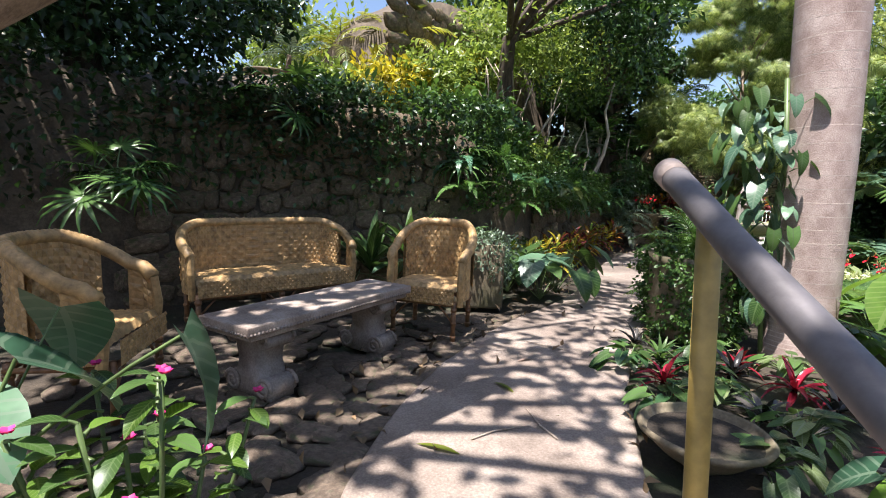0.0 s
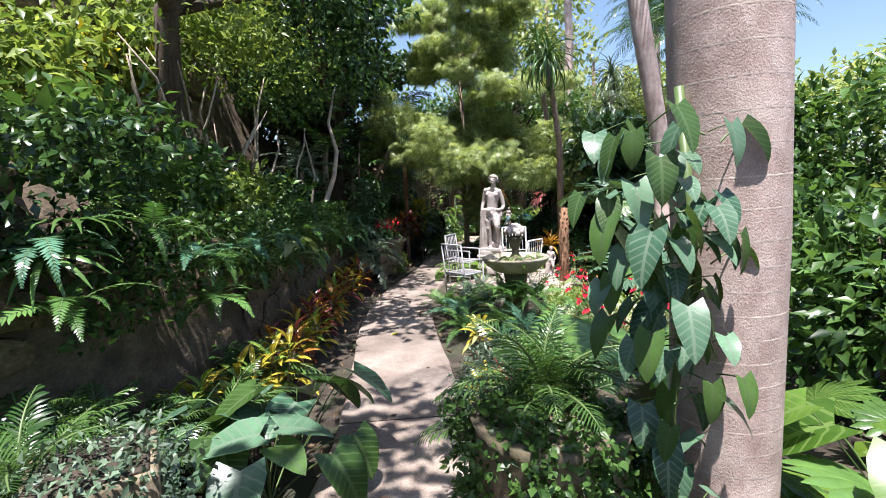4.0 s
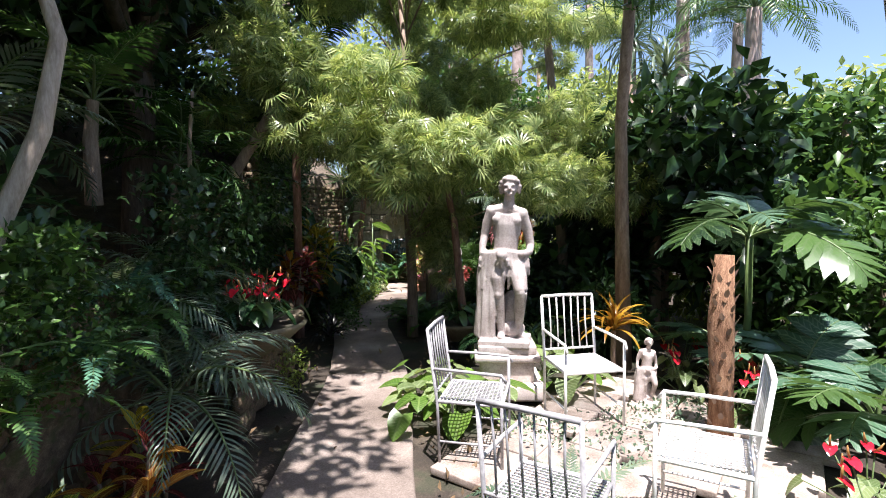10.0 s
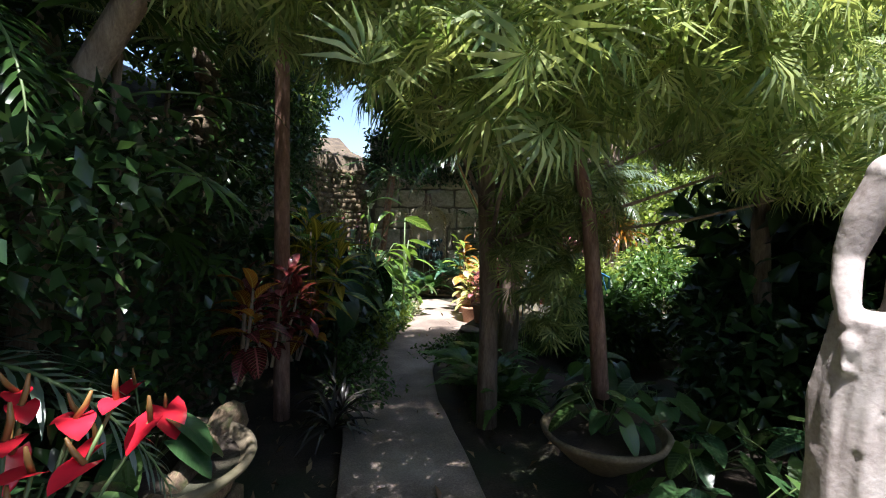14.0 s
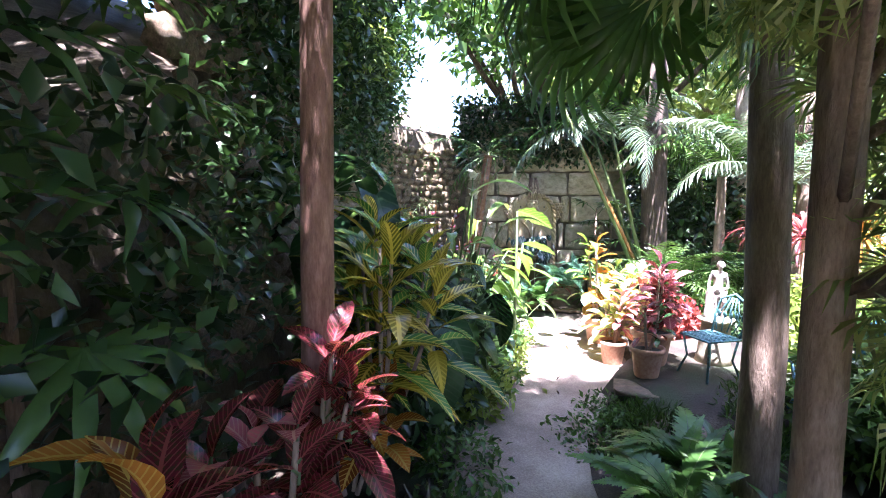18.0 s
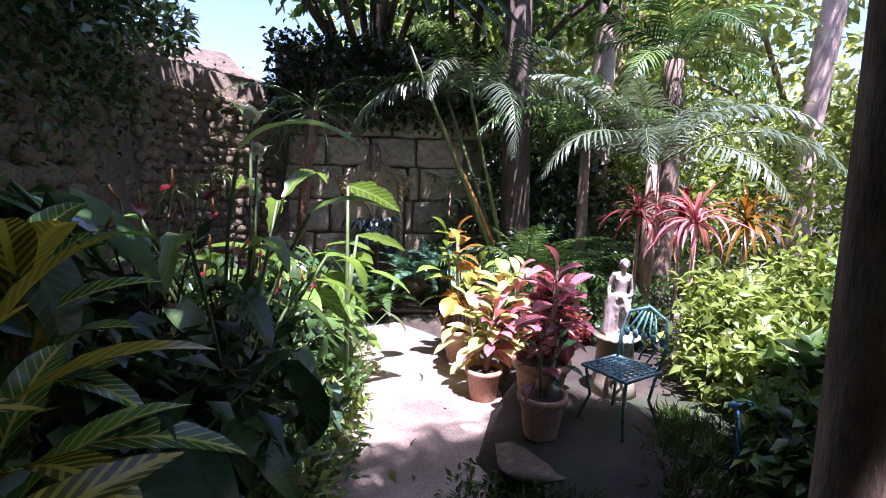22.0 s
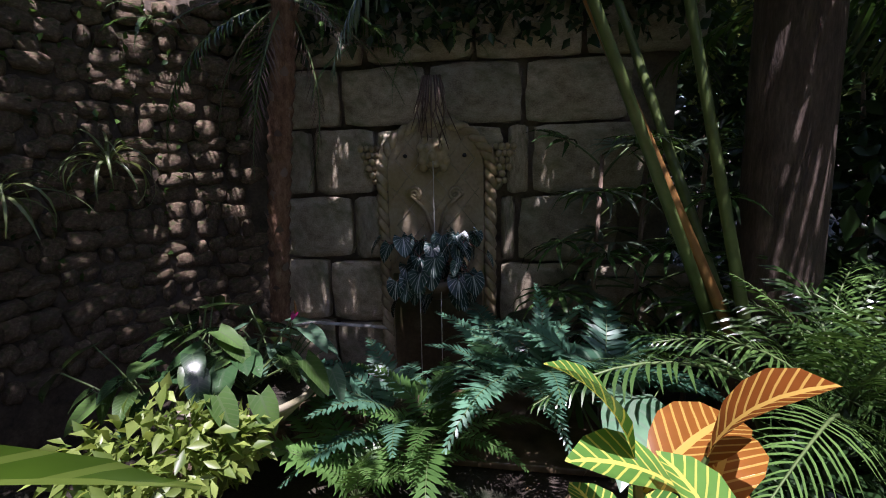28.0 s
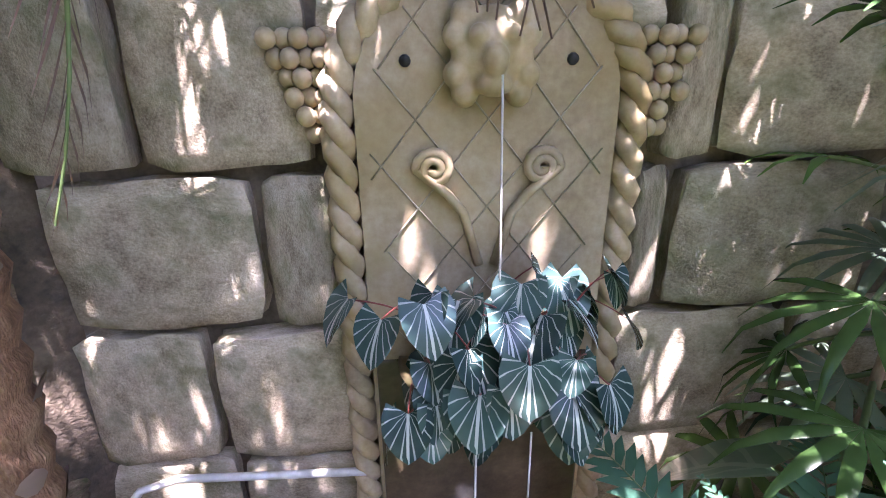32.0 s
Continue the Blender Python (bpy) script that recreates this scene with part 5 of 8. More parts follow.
# raised bed under the potted plants
bed = thing("raised_bed", "low mound of dark soil under the potted plants", "garden bed", (0, 0, 0), kind="structure")
BED = [(8.82, 13.72), (9.0, 13.25), (9.6, 13.05), (10.5, 13.1), (10.9, 13.6), (10.7, 14.3), (10.0, 14.45), (9.45, 14.32), (9.0, 14.12)]
g = Geo()
n = len(BED)
cx, cy = sum(p[0] for p in BED) / n, sum(p[1] for p in BED) / n
vs = [(cx + (x - cx) * 1.3, cy + (y - cy) * 1.3, -0.08) for x, y in BED] + [(cx + (x - cx) * 1.08, cy + (y - cy) * 1.08, 0.12) for x, y in BED] + [(cx + (x - cx) * 0.9, cy + (y - cy) * 0.9, 0.2) for x, y in BED]
g.add(vs, [(i + k * n, (i + 1) % n + k * n, (i + 1) % n + (k + 1) * n, i + (k + 1) * n) for k in range(2) for i in range(n)] + [tuple(range(2 * n, 3 * n))])
part("soil", g.done("bed_soil", "soil"), bed)
# ---- the seats by the path ----
wicker_seat("wicker_sofa", "woven honey-coloured wicker two-seat sofa in dappled shade", pose(-1.38, 3.90, 0, 0, 0, 40), 0.68, 0.30, 0.79, 0.62, 0.55)
wicker_seat("wicker_armchair", "woven wicker armchair with rolled arms on cane legs", pose(-0.09, 3.68, 0, 0, 0, -19), 0.305, 0.30, 0.85)
wicker_seat("wicker_armchair", "shaded wicker armchair beside the pink impatiens", pose(-1.66, 2.30, 0, 0, 0, 100), 0.31, 0.30, 0.82)
scroll_bench(pose(-0.74, 2.90, -0.01, 0, 0, -31))
rail = thing("handrail", "worn grey pipe handrail on an ochre painted post", "handrail", (0.50, 0.95, 0))
part("post", Geo().tube([(0.0, -0.12, -0.05), (-0.01, -0.12, 0.5), (-0.04, -0.12, 1.10)], 0.021, 14).done("post", "paint_yellow"), rail, None, "ochre painted steel post")
rl = part("rail", Geo().tube([(-0.06, 0.0, 1.172), (-0.06, -0.04, 1.155), (-0.07, -0.26, 1.055), (-0.08, -0.52, 0.94), (-0.09, -1.0, 0.72), (-0.10, -1.55, 0.50)], [0.024, 0.026, 0.025, 0.025, 0.025, 0.025], 16).done("rail", "paint_grey"), rail)
part("end_cap", Geo().tube([(-0.06, 0.012, 1.178), (-0.06, -0.02, 1.164)], [0.029, 0.029], 16).done("end_cap", "bark_ring"), rl)

# ---- stone ornaments ----
melded("statue", figure, "marble", "weathered pale marble statue of a draped standing figure", "statue", pose(6.34, 9.96, 0.47, 0, 0, -58), 0.008, 3)
ped = thing("pedestal", "moulded pale stone pedestal under the statue", "pedestal", pose(6.34, 9.96, 0, 0, 0, -48))
part("plinth", Geo().box((0.62, 0.54, 0.14), (0, 0, 0.07), bevel=0.02).done("plinth", "marble"), ped)
part("shaft", Geo().box((0.46, 0.38, 0.2), (0, 0, 0.23), bevel=0.03).done("shaft", "marble"), ped)
part("cornice", Geo().box((0.56, 0.46, 0.06), (0, 0, 0.35), bevel=0.02).done("cornice", "marble"), ped)
part("cap_slab", Geo().box((0.50, 0.40, 0.08), (0, 0, 0.42), bevel=0.015).done("cap_slab", "marble"), ped)
melded("garden_statuette", figure, "marble", "small pale stone statuette among groundcover", "statue", pose(6.87, 8.92, 0.02, 0, 0, -50) @ Matrix.Scale(0.37, 4), 0.016, 4)

fount = thing("fountain", "round concrete fountain bowl with a carved stone fruit basket", "fountain", (4.45, 7.0, 0))
part("pillar", Geo().lathe([(0.24, 0), (0.22, 0.06), (0.15, 0.12), (0.12, 0.4), (0.15, 0.61)], 20).done("pillar", "bowl_dark"), fount)
part("bowl", Geo().lathe([(0.14, 0.60), (0.26, 0.635), (0.35, 0.70), (0.395, 0.76), (0.41, 0.785), (0.41, 0.80), (0.395, 0.81), (0.375, 0.80), (0.36, 0.775), (0.28, 0.72), (0.02, 0.69)], 48, warp=0.015).done("bowl", "bowl"), fount)
part("water", Geo().lathe([(0.01, 0.755), (0.2, 0.755), (0.352, 0.755)], 40).done("water", "water"), fount)
part("stem", Geo().lathe([(0.10, 0.70), (0.09, 0.78), (0.045, 0.84), (0.042, 0.90), (0.065, 0.96), (0.09, 1.01), (0.11, 1.05)], 20).done("stem", "bowl_dark"), fount)
for i in range(30):
    a, rr = i * 2.4, 0.115 * math.sqrt((i + 0.5) / 30)
    part("stone_fruit", Geo().ball((rr * math.cos(a), rr * math.sin(a), 1.07 + 0.12 * (1 - (rr / 0.13) ** 2)), 0.033 * RNG.uniform(0.8, 1.15), (1, 1, 1.1)).done("stone_fruit", "marble"), fount)
big_leaf_plant("water_lily_pads", "pale green arrowhead leaves standing in the fountain water", (4.28, 6.86, 0.745), ["leaf_pale", "leaf_bright"], 12, 0.10, 0.06, "heart", 0.2, 0.13, (70, 30), (0, -30), 30, 31)
big_leaf_plant("water_lily_pads", "pale green arrowhead leaves standing in the fountain water", (4.62, 6.80, 0.745), ["leaf_pale", "leaf_bright"], 10, 0.10, 0.06, "heart", 0.2, 0.12, (70, 30), (0, -30), 30, 32)

metal_chair(pose(6.23, 9.15, 0, 0, 0, -36), "white painted metal garden chair in full sun", "white garden chairs")
metal_chair(pose(5.28, 9.40, 0, 0, 0, 31) @ Matrix.Scale(0.94, 4), "white metal garden chair by the path, half shade in its paint colour", "white garden chairs", "paint_worn")
metal_chair(pose(4.62, 8.42, 0, 0, 0, 103) @ Matrix.Scale(0.93, 4), "grey-toned white metal garden chair with its back to the path", "white garden chairs", "paint_worn")
metal_chair(pose(5.45, 8.08, 0, 0, 0, 195) @ Matrix.Scale(0.93, 4), "white metal garden chair beside the fountain bowl", "white garden chairs")
PAVE = thing("terrace_paving", "pale flagstone paving under the white chairs", "paving", (0, 0, 0), kind="structure")
for i in range(5):
    for j in range(4):
        x, y = 5.0 + 0.47 * i + 0.06 * j, 7.9 + 0.46 * j + 0.03 * (i % 2)
        part("flagstone", Geo().box((0.455, 0.445, 0.05), (x, y, 0.0 + 0.004 * ((i + j) % 3)), Matrix.Rotation(radians(8), 4, "Z"), bevel=0.008).done("flagstone", "bench"), PAVE)

# ---- the wall fountain ----
wf = thing("wall_fountain", "arched ochre wall fountain with rope border and mask", "fountain", FROT)


def arch(w, z0, zs, n=20):
    return [(-w, z0)] + [(w * math.cos(math.pi - math.pi * i / n), zs + w * 0.95 * math.sin(math.pi * i / n)) for i in range(n + 1)] + [(w, z0)]


a_in = arch(0.31, 0.0, 1.42)
k = len(a_in)
vs = [(x, -0.09, z) for x, z in a_in] + [(x, 0.0, z) for x, z in a_in]
part("panel", Geo().add(vs, [tuple(range(k))] + [(i, i + k, i + k + 1, i + 1) for i in range(k - 1)]).done("panel", "panel", smooth=False), wf)
vs = [(x * 0.97, -0.10, min(z, 0.72)) for x, z in ((-0.31, 0.0), (-0.31, 0.72), (0.31, 0.72), (0.31, 0.0))]
part("wet_base", Geo().box((0.6, 0.03, 0.74), (0, -0.085, 0.37), bevel=0.01).done("wet_base", "panel_wet"), wf)
rope_line = resample([(x * 1.13, 0.0, z) for x, z in arch(0.31, 0.1, 1.42)], 0.028)
g1, g2 = Geo(), Geo()
for s, gg in ((0, g1), (math.pi, g2)):
    pts = []
    for i, p in enumerate(rope_line):
        d = (rope_line[min(i + 1, len(rope_line) - 1)] - rope_line[max(i - 1, 0)]).normalized()
        side = d.cross(Vector((0, 1, 0)))
        a = i * 1.15 + s
        pts.append(p + side * math.cos(a) * 0.019 + Vector((0, -0.075 + math.sin(a) * 0.019, 0)))
    gg.tube(pts, 0.026, 7)
for gg in (g1, g2):
    part("rope_strand", gg.done("rope_strand", "panel"), wf)
g = Geo()
for i in range(-6, 7):
    for sg in (-1, 1):
        pts = [(i * 0.17 + sg * q * 0.05, -0.093, 0.75 + q * 0.062) for q in range(19)]
        pts = [p for p in pts if abs(p[0]) < 0.295 and p[2] < 1.42 + 0.29 * math.sqrt(max(0, 1 - (p[0] / 0.31) ** 2))]
        if len(pts) > 1:
            g.tube(pts, 0.0022, 4)
part("lattice", g.done("lattice", "block"), wf)


def mask(g):
    g.ball((0, -0.11, 1.53), 0.085, (1, 0.7, 1.1))
    g.ball((0, -0.17, 1.51), 0.03, (1, 1.2, 1.2))
    for s in (-1, 1):
        g.ball((s * 0.035, -0.16, 1.56), 0.022)
        for q in range(5):
            g.ball((s * (0.06 + 0.018 * (q % 2)), -0.12, 1.60 - 0.04 * q), 0.032)
    g.ball((0, -0.15, 1.46), 0.035, (1.2, 1, 0.8))


melded("fountain_mask", mask, "panel", "carved stone lion mask on the fountain panel", "ornament", FROT, 0.006, 3)
for s in (-1, 1):
    sp = [(s * (0.13 + 0.045 * (1 - q / 30) * math.cos(q * 0.5)), -0.105, 1.27 + 0.045 * (1 - q / 30) * math.sin(q * 0.5)) for q in range(26)]
    part("scroll", Geo().tube([(s * 0.02, -0.1, 1.02), (s * 0.06, -0.105, 1.16), (s * 0.10, -0.11, 1.21)] + sp[::-1][::1][-1:] + sp, 0.012, 7).done("scroll", "panel"), wf)
    part("fixing", Geo().lathe([(0.014, 0), (0.012, 0.008)], 10).done("fixing", "black"), wf, pose(s * 0.19, -0.09, 1.51, 90))
    GRAPE = Geo().ball((0, 0, 0), 0.024, seg=8, ring=6).done("grape", "panel")
    for row in range(6):
        for c in range(4 - row // 2):
            part("grape", GRAPE, wf, Matrix.Translation((s * (0.44 + 0.035 * (c - 1.5)) + 0.012 * (row % 2), -0.04 - 0.02 * ((c + row) % 2), 1.56 - 0.042 * row)))
    lf = Geo()
    for q in range(4):
        blade(lf, (s * 0.42, -0.02, 1.62), 30 - 20 * q, 0.2, 0.12, "heart", 20, 10, 5)
    part("vine_leaf", lf.done("vine_leaf", "panel"), wf, Matrix.Translation((s * 0.02, 0, 1.66)) @ Matrix.Rotation(radians(80), 4, "X") @ Matrix.Translation((-s * 0.0, 0, -1.62)) @ Matrix.Scale(0.8, 4))
part("crest", Geo().lathe([(0.03, 0), (0.07, 0.05), (0.06, 0.14), (0.03, 0.22), (0.005, 0.26)], 12, sy=0.5).done("crest", "panel"), wf, pose(0, -0.06, 1.70))
part("basin", Geo().lathe([(0.10, 0.55), (0.2, 0.62), (0.24, 0.70), (0.22, 0.70), (0.03, 0.66)], 24).done("basin", "panel_wet"), wf, pose(0, -0.12, 0.05))
for x in (0.03, -0.06, 0.07):
    part("water_jet", Geo().tube([(x * 0.3, -0.2, 1.48), (x * 0.4, -0.22, 1.1), (x * 0.5, -0.22, 0.76)] if x == 0.03 else [(x, -0.36, 0.70), (x, -0.37, 0.3), (x, -0.37, 0.02)], 0.0025, 6).done("water_jet", "pipe"), wf)
pipe = thing("water_pipe", "thin white water pipe along the foot of the wall", "pipe", FROT)
part("tube", Geo().tube([(-1.15, -0.2, 0.18), (-1.0, -0.12, 0.36), (-0.9, -0.1, 0.375), (-0.34, -0.1, 0.355)], 0.012, 8).done("tube", "pipe"), pipe)
part("basin_pool", Geo().box((2.2, 0.9, 0.04), (0, -0.55, 0.0), bevel=0.01).done("pool", "water"), thing("pool", "shallow dark water pool under the wall fountain", "pool", FROT))
beg = thing("begonia", "dark begonia with silver-veined leaves in the fountain basin", "plant", FROT @ Matrix.Translation((0, -0.2, 0.80)))
rb = random.Random(5)
bl_m = [stalk_leaf("begonia", 0.165, 0.175, "heart", st, el, -52, 30, 10, 0.22, r=0.004, stalk_mat="stalk_red", seed=q) for q, (st, el) in enumerate(((0.16, 60), (0.22, 30), (0.14, 5), (0.2, -20)))]
for i in range(64):
    part("leaf", bl_m[i % 4], beg, turned(radians(90 + rb.uniform(0, 180)), rb.uniform(-0.12, 0.19), rb.uniform(-15, 10), rb.uniform(0.52, 0.86), rb.uniform(-0.21, 0.24), rb.uniform(-0.05, 0.05)))
spray = thing("dry_frond_spray", "dry brown palm spray hanging before the fountain mask", "palm frond", FROT @ Matrix.Translation((0.0, -0.2, 1.98)))
rs = random.Random(23)
for k in range(22):
    a, ln = rs.uniform(-0.4, 0.4), rs.uniform(0.2, 0.44)
    part("strand", Geo().tube([(a * 0.15, 0.02, 0.0), (a * 0.25, -0.02 + rs.uniform(-0.02, 0.02), -ln * 0.5), (a * 0.3 + rs.uniform(-0.07, 0.07), rs.uniform(-0.05, 0.05), -ln)], [0.0045, 0.0045, 0.002], 4).done("strand", "frond_dry"), spray)
# ---- trees and palms ----
PALM = [(0, 0, -0.1), (0.02, 0.01, 0.3), (0.0, 0.0, 1.4), (-0.05, 0.02, 2.8), (-0.1, 0.05, 4.6), (-0.12, 0.1, 7.5)]
palm("royal_palm", "thick pale grey-pink ringed palm trunk with climbing philodendron", (2.68, 3.50, 0), (PALM, [0.24, 0.215, 0.215, 0.22, 0.215, 0.17]), n=12, length=2.6, leaflet=0.5, seed=2, sides=32)
palm("slender_palm", "tall slim grey palm trunk with creepers", (7.70, 7.20, 0), ([(0, 0, -0.1), (0.06, 0.03, 0.75), (0.2, 0.16, 2.1), (-0.1, 0.36, 4.1), (-0.4, 0.6, 6.6)], [0.17, 0.145, 0.135, 0.15, 0.13]), n=11, length=2.2, leaflet=0.45, seed=3, trunk_mat="bark_palm", ring=False)
for i, (x, y, h) in enumerate(((13.1, 9.7, 5.2), (13.7, 11.1, 6.0), (15.5, 13.0, 6.5), (17.5, 11.0, 6.5), (14.0, 15.5, 9.5), (19, 16, 9))):
    pt = palm("palm_tree", "tall palm with a pale ringed trunk and feathery crown", (x, y, 0), ([(0, 0, -0.1), (0.1, 0.05, h * 0.35), (0.15, -0.1, h * 0.7), (0.0, -0.15, h)], [0.2, 0.16, 0.15, 0.12]), n=26, length=2.3, leaflet=0.5, seed=20 + i, ring=False, count=26, sides=12)
    merged(pt, "frond", "crown")

# feathery tree behind the statue, over the path
FT = (7.25, 12.24, 0)
rr = random.Random(41)
clumps = [(-1.5, -0.5, 2.5, 0.75, 0.65, 0.32), (-0.6, -1.5, 2.25, 0.75, 0.65, 0.34), (0.5, -1.9, 1.95, 0.7, 0.6, 0.32), (-1.2, -1.2, 2.0, 0.5, 0.45, 0.24), (1.3, -1.5, 2.7, 0.7, 0.7, 0.36), (1.45, -2.2, 1.85, 0.5, 0.5, 0.34), (0.9, -1.3, 2.2, 0.5, 0.5, 0.3), (-1.9, -0.2, 3.2, 0.6, 0.6, 0.3)]
for k in range(78):
    a, z = k * 2.4 + rr.uniform(-0.6, 0.6), 1.9 + 4.2 * rr.random()
    out = (2.0 if z < 4.6 else 1.3) * rr.uniform(0.45, 1.1)
    if z < 2.6 and math.sin(a) > 0.1:
        z += 1.2
    w = rr.uniform(0.24, 0.46)
    clumps.append((-0.15 + out * math.cos(a), -0.4 + out * math.sin(a), z, w, w * rr.uniform(0.8, 1.1), w * rr.uniform(0.35, 0.55)))
clumps += [(0.05, -0.3, 1.35, 0.25, 0.25, 0.4), (0.3, -0.15, 1.9, 0.3, 0.3, 0.35), (-0.1, 0.0, 2.3, 0.35, 0.35, 0.3), (0.15, -0.45, 0.95, 0.22, 0.22, 0.3)]
limbs = [([(0, 0, -0.05), (0.03, 0.02, 0.8), (-0.05, 0.0, 1.8), (0.1, 0.1, 3.2), (0.0, 0.2, 5.2)], [0.08, 0.066, 0.06, 0.045, 0.02])]
for c in clumps[:30]:
    limbs.append(([(0, 0, max(1.3, c[2] - 1.0)), (c[0] * 0.5, c[1] * 0.5, c[2] - 0.35), (c[0], c[1], c[2])], [0.016, 0.011, 0.004]))
shrub("feathery_tree", "tree with drooping feathery yellow-green foliage behind the statue", FT, "cloud_feather", clumps, 14000, 0.165, "tuft", 3, limbs, "bark_brown", 0.19, 0.55, "tree", 0.5)
# fan palm beside the path
fan_palm("fan_palm", "fan palm with a grey-brown trunk and drooping pleated leaves", (8.1, 12.74, 0), ([(0, 0, -0.05), (0.02, 0.0, 0.9), (-0.02, 0.02, 1.9), (-0.06, 0.04, 2.6), (-0.5, 0.38, 2.9)], [0.10, 0.092, 0.09, 0.085, 0.075]), "fern", 16, 0.62, 26, 0.55, 5, 0.05, "bark_brown", (-95, 10), 70, 0.45)
palm("dark_palm", "dark slim palm trunk against the stone wall", (6.17, 13.35, 0), ([(0, 0, -0.05), (0.02, 0.0, 1.5), (0.06, 0.02, 3.6)], [0.062, 0.056, 0.05]), n=9, length=1.5, leaflet=0.35, seed=8, ring=False, trunk_mat="bark_red")
shrub("leaning_tree", "leaning red-brown forked tree with sparse feathery sprays", (7.35, 11.35, 0), "cloud_feather", [(-0.2, 0.3, 2.9, 0.4, 0.4, 0.3), (0.3, 0.1, 3.2, 0.5, 0.5, 0.3), (0.1, 0.2, 1.6, 0.2, 0.2, 0.3)], 1100, 0.13, "tuft", 61, [([(0, 0, -0.05), (-0.05, 0.05, 0.84), (-0.05, 0.13, 1.52), (-0.12, 0.25, 2.2), (-0.3, 0.4, 3.1)], [0.055, 0.05, 0.045, 0.036, 0.015]), ([(-0.08, 0.18, 1.8), (0.15, 0.15, 2.4), (0.4, 0.1, 3.2)], [0.024, 0.018, 0.008])], "bark_red", 0.16, 0.8, "tree")
# leaning slim trunks and spiky heads beyond the statue
for i, (x, y, mid, head, mt) in enumerate(((7.75, 9.5, (0.02, 0.06, 2.5), (-0.7, -0.38, 3.95), "frond"), (9.2, 9.75, (0.03, 0.0, 1.7), (0.08, -0.08, 3.3), "frond_blue"), (4.6, 12.55, (0.2, -0.2, 1.8), (0.75, -0.75, 2.95), "frond"), (9.0, 10.9, (-0.1, 0.1, 2.6), (-0.4, 0.15, 4.9), "frond"), (10.4, 10.6, (0.1, 0.0, 2.0), (0.3, 0.1, 4.3), "frond_blue"))):
    small = i == 2
    dt = strap_plant("dracaena_tree", "slim leaning trunk with a spiky mop of drooping strap leaves", (x, y, 0), mt, 38 if small else 84, 0.62 if small else 0.98, 0.045, 60, 125, 40 + i, category="tree", trunk=([(0, 0, -0.05), mid, head], [0.085, 0.06, 0.05], "bark_brown"), tilt=(-95, 50))
    merged(dt, "leaf", "leaf_head")
# frangipani-like bare branches on the bank
for i, (x, y, z) in enumerate(((2.1, 9.9, 1.1), (0.9, 8.8, 1.35), (1.4, 9.4, 1.3))):
    ob = thing("bare_shrub", "shrub of pale crooked bare branches on the bank", "shrub", (x, y, z))
    rr = random.Random(60 + i)
    for k in range(7):
        a = rr.uniform(0, 6.28)
        p, pts = Vector((0, 0, -0.1)), [Vector((0, 0, -0.1))]
        dirn = Vector((math.cos(a) * 0.4, math.sin(a) * 0.4, 1)).normalized()
        for q in range(6):
            dirn = (dirn + Vector((rr.uniform(-0.45, 0.45), rr.uniform(-0.45, 0.45), rr.uniform(-0.1, 0.35)))).normalized()
            p = p + dirn * rr.uniform(0.25, 0.5)
            pts.append(p.copy())
        part("branch", Geo().tube(pts, [0.035, 0.03, 0.026, 0.02, 0.016, 0.012, 0.006], 7).done("branch", "bark_pale"), ob)
    ob2 = part("foliage", cloud("foliage", "cloud_bright", [(0, 0, 2.4, 1.1, 1.1, 0.5), (0.5, 0.6, 2.9, 1.0, 1.0, 0.6)], 900, 0.11, "leaf", seed=70 + i), ob)
    ob2["kind"] = "stuff"
# broken branch near the path (pale, forked)
ob = thing("crooked_tree", "small crooked tree with a pale forked trunk", "tree", (3.0, 10.1, 1.0))
part("trunk", Geo().tube([(0, 0, -0.15), (0.05, -0.05, 0.5), (0.22, -0.1, 0.95), (0.30, -0.08, 1.35), (0.22, 0.0, 1.8), (0.4, 0.1, 2.4)], [0.045, 0.04, 0.038, 0.032, 0.026, 0.015], 9).done("trunk", "bark_pale"), ob)
part("branch", Geo().tube([(-0.08, 0.1, -0.1), (-0.12, 0.1, 0.5), (-0.05, 0.05, 1.0), (-0.15, 0.1, 1.6)], [0.03, 0.025, 0.02, 0.01], 7).done("branch", "bark_pale"), ob)
fo = part("foliage", cloud("foliage", "cloud", [(0.3, 0.1, 2.6, 0.9, 0.9, 0.5), (-0.3, 0.3, 2.2, 0.6, 0.6, 0.4)], 1100, 0.12, seed=77), ob)
fo["kind"] = "stuff"

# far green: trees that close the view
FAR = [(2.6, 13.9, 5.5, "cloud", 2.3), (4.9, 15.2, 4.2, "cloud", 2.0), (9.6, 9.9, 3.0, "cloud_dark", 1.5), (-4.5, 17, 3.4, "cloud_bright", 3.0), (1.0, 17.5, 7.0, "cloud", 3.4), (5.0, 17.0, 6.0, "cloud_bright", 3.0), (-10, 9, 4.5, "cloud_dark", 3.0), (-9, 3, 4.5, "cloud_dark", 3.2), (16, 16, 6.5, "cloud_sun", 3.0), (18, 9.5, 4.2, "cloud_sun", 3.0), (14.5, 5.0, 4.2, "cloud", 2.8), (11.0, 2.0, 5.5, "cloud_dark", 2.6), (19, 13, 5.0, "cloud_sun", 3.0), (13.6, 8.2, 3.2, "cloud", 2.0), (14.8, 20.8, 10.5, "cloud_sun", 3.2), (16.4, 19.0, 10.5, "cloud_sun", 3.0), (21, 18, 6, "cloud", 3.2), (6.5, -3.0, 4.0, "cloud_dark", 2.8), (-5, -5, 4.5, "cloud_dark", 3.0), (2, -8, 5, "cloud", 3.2)]
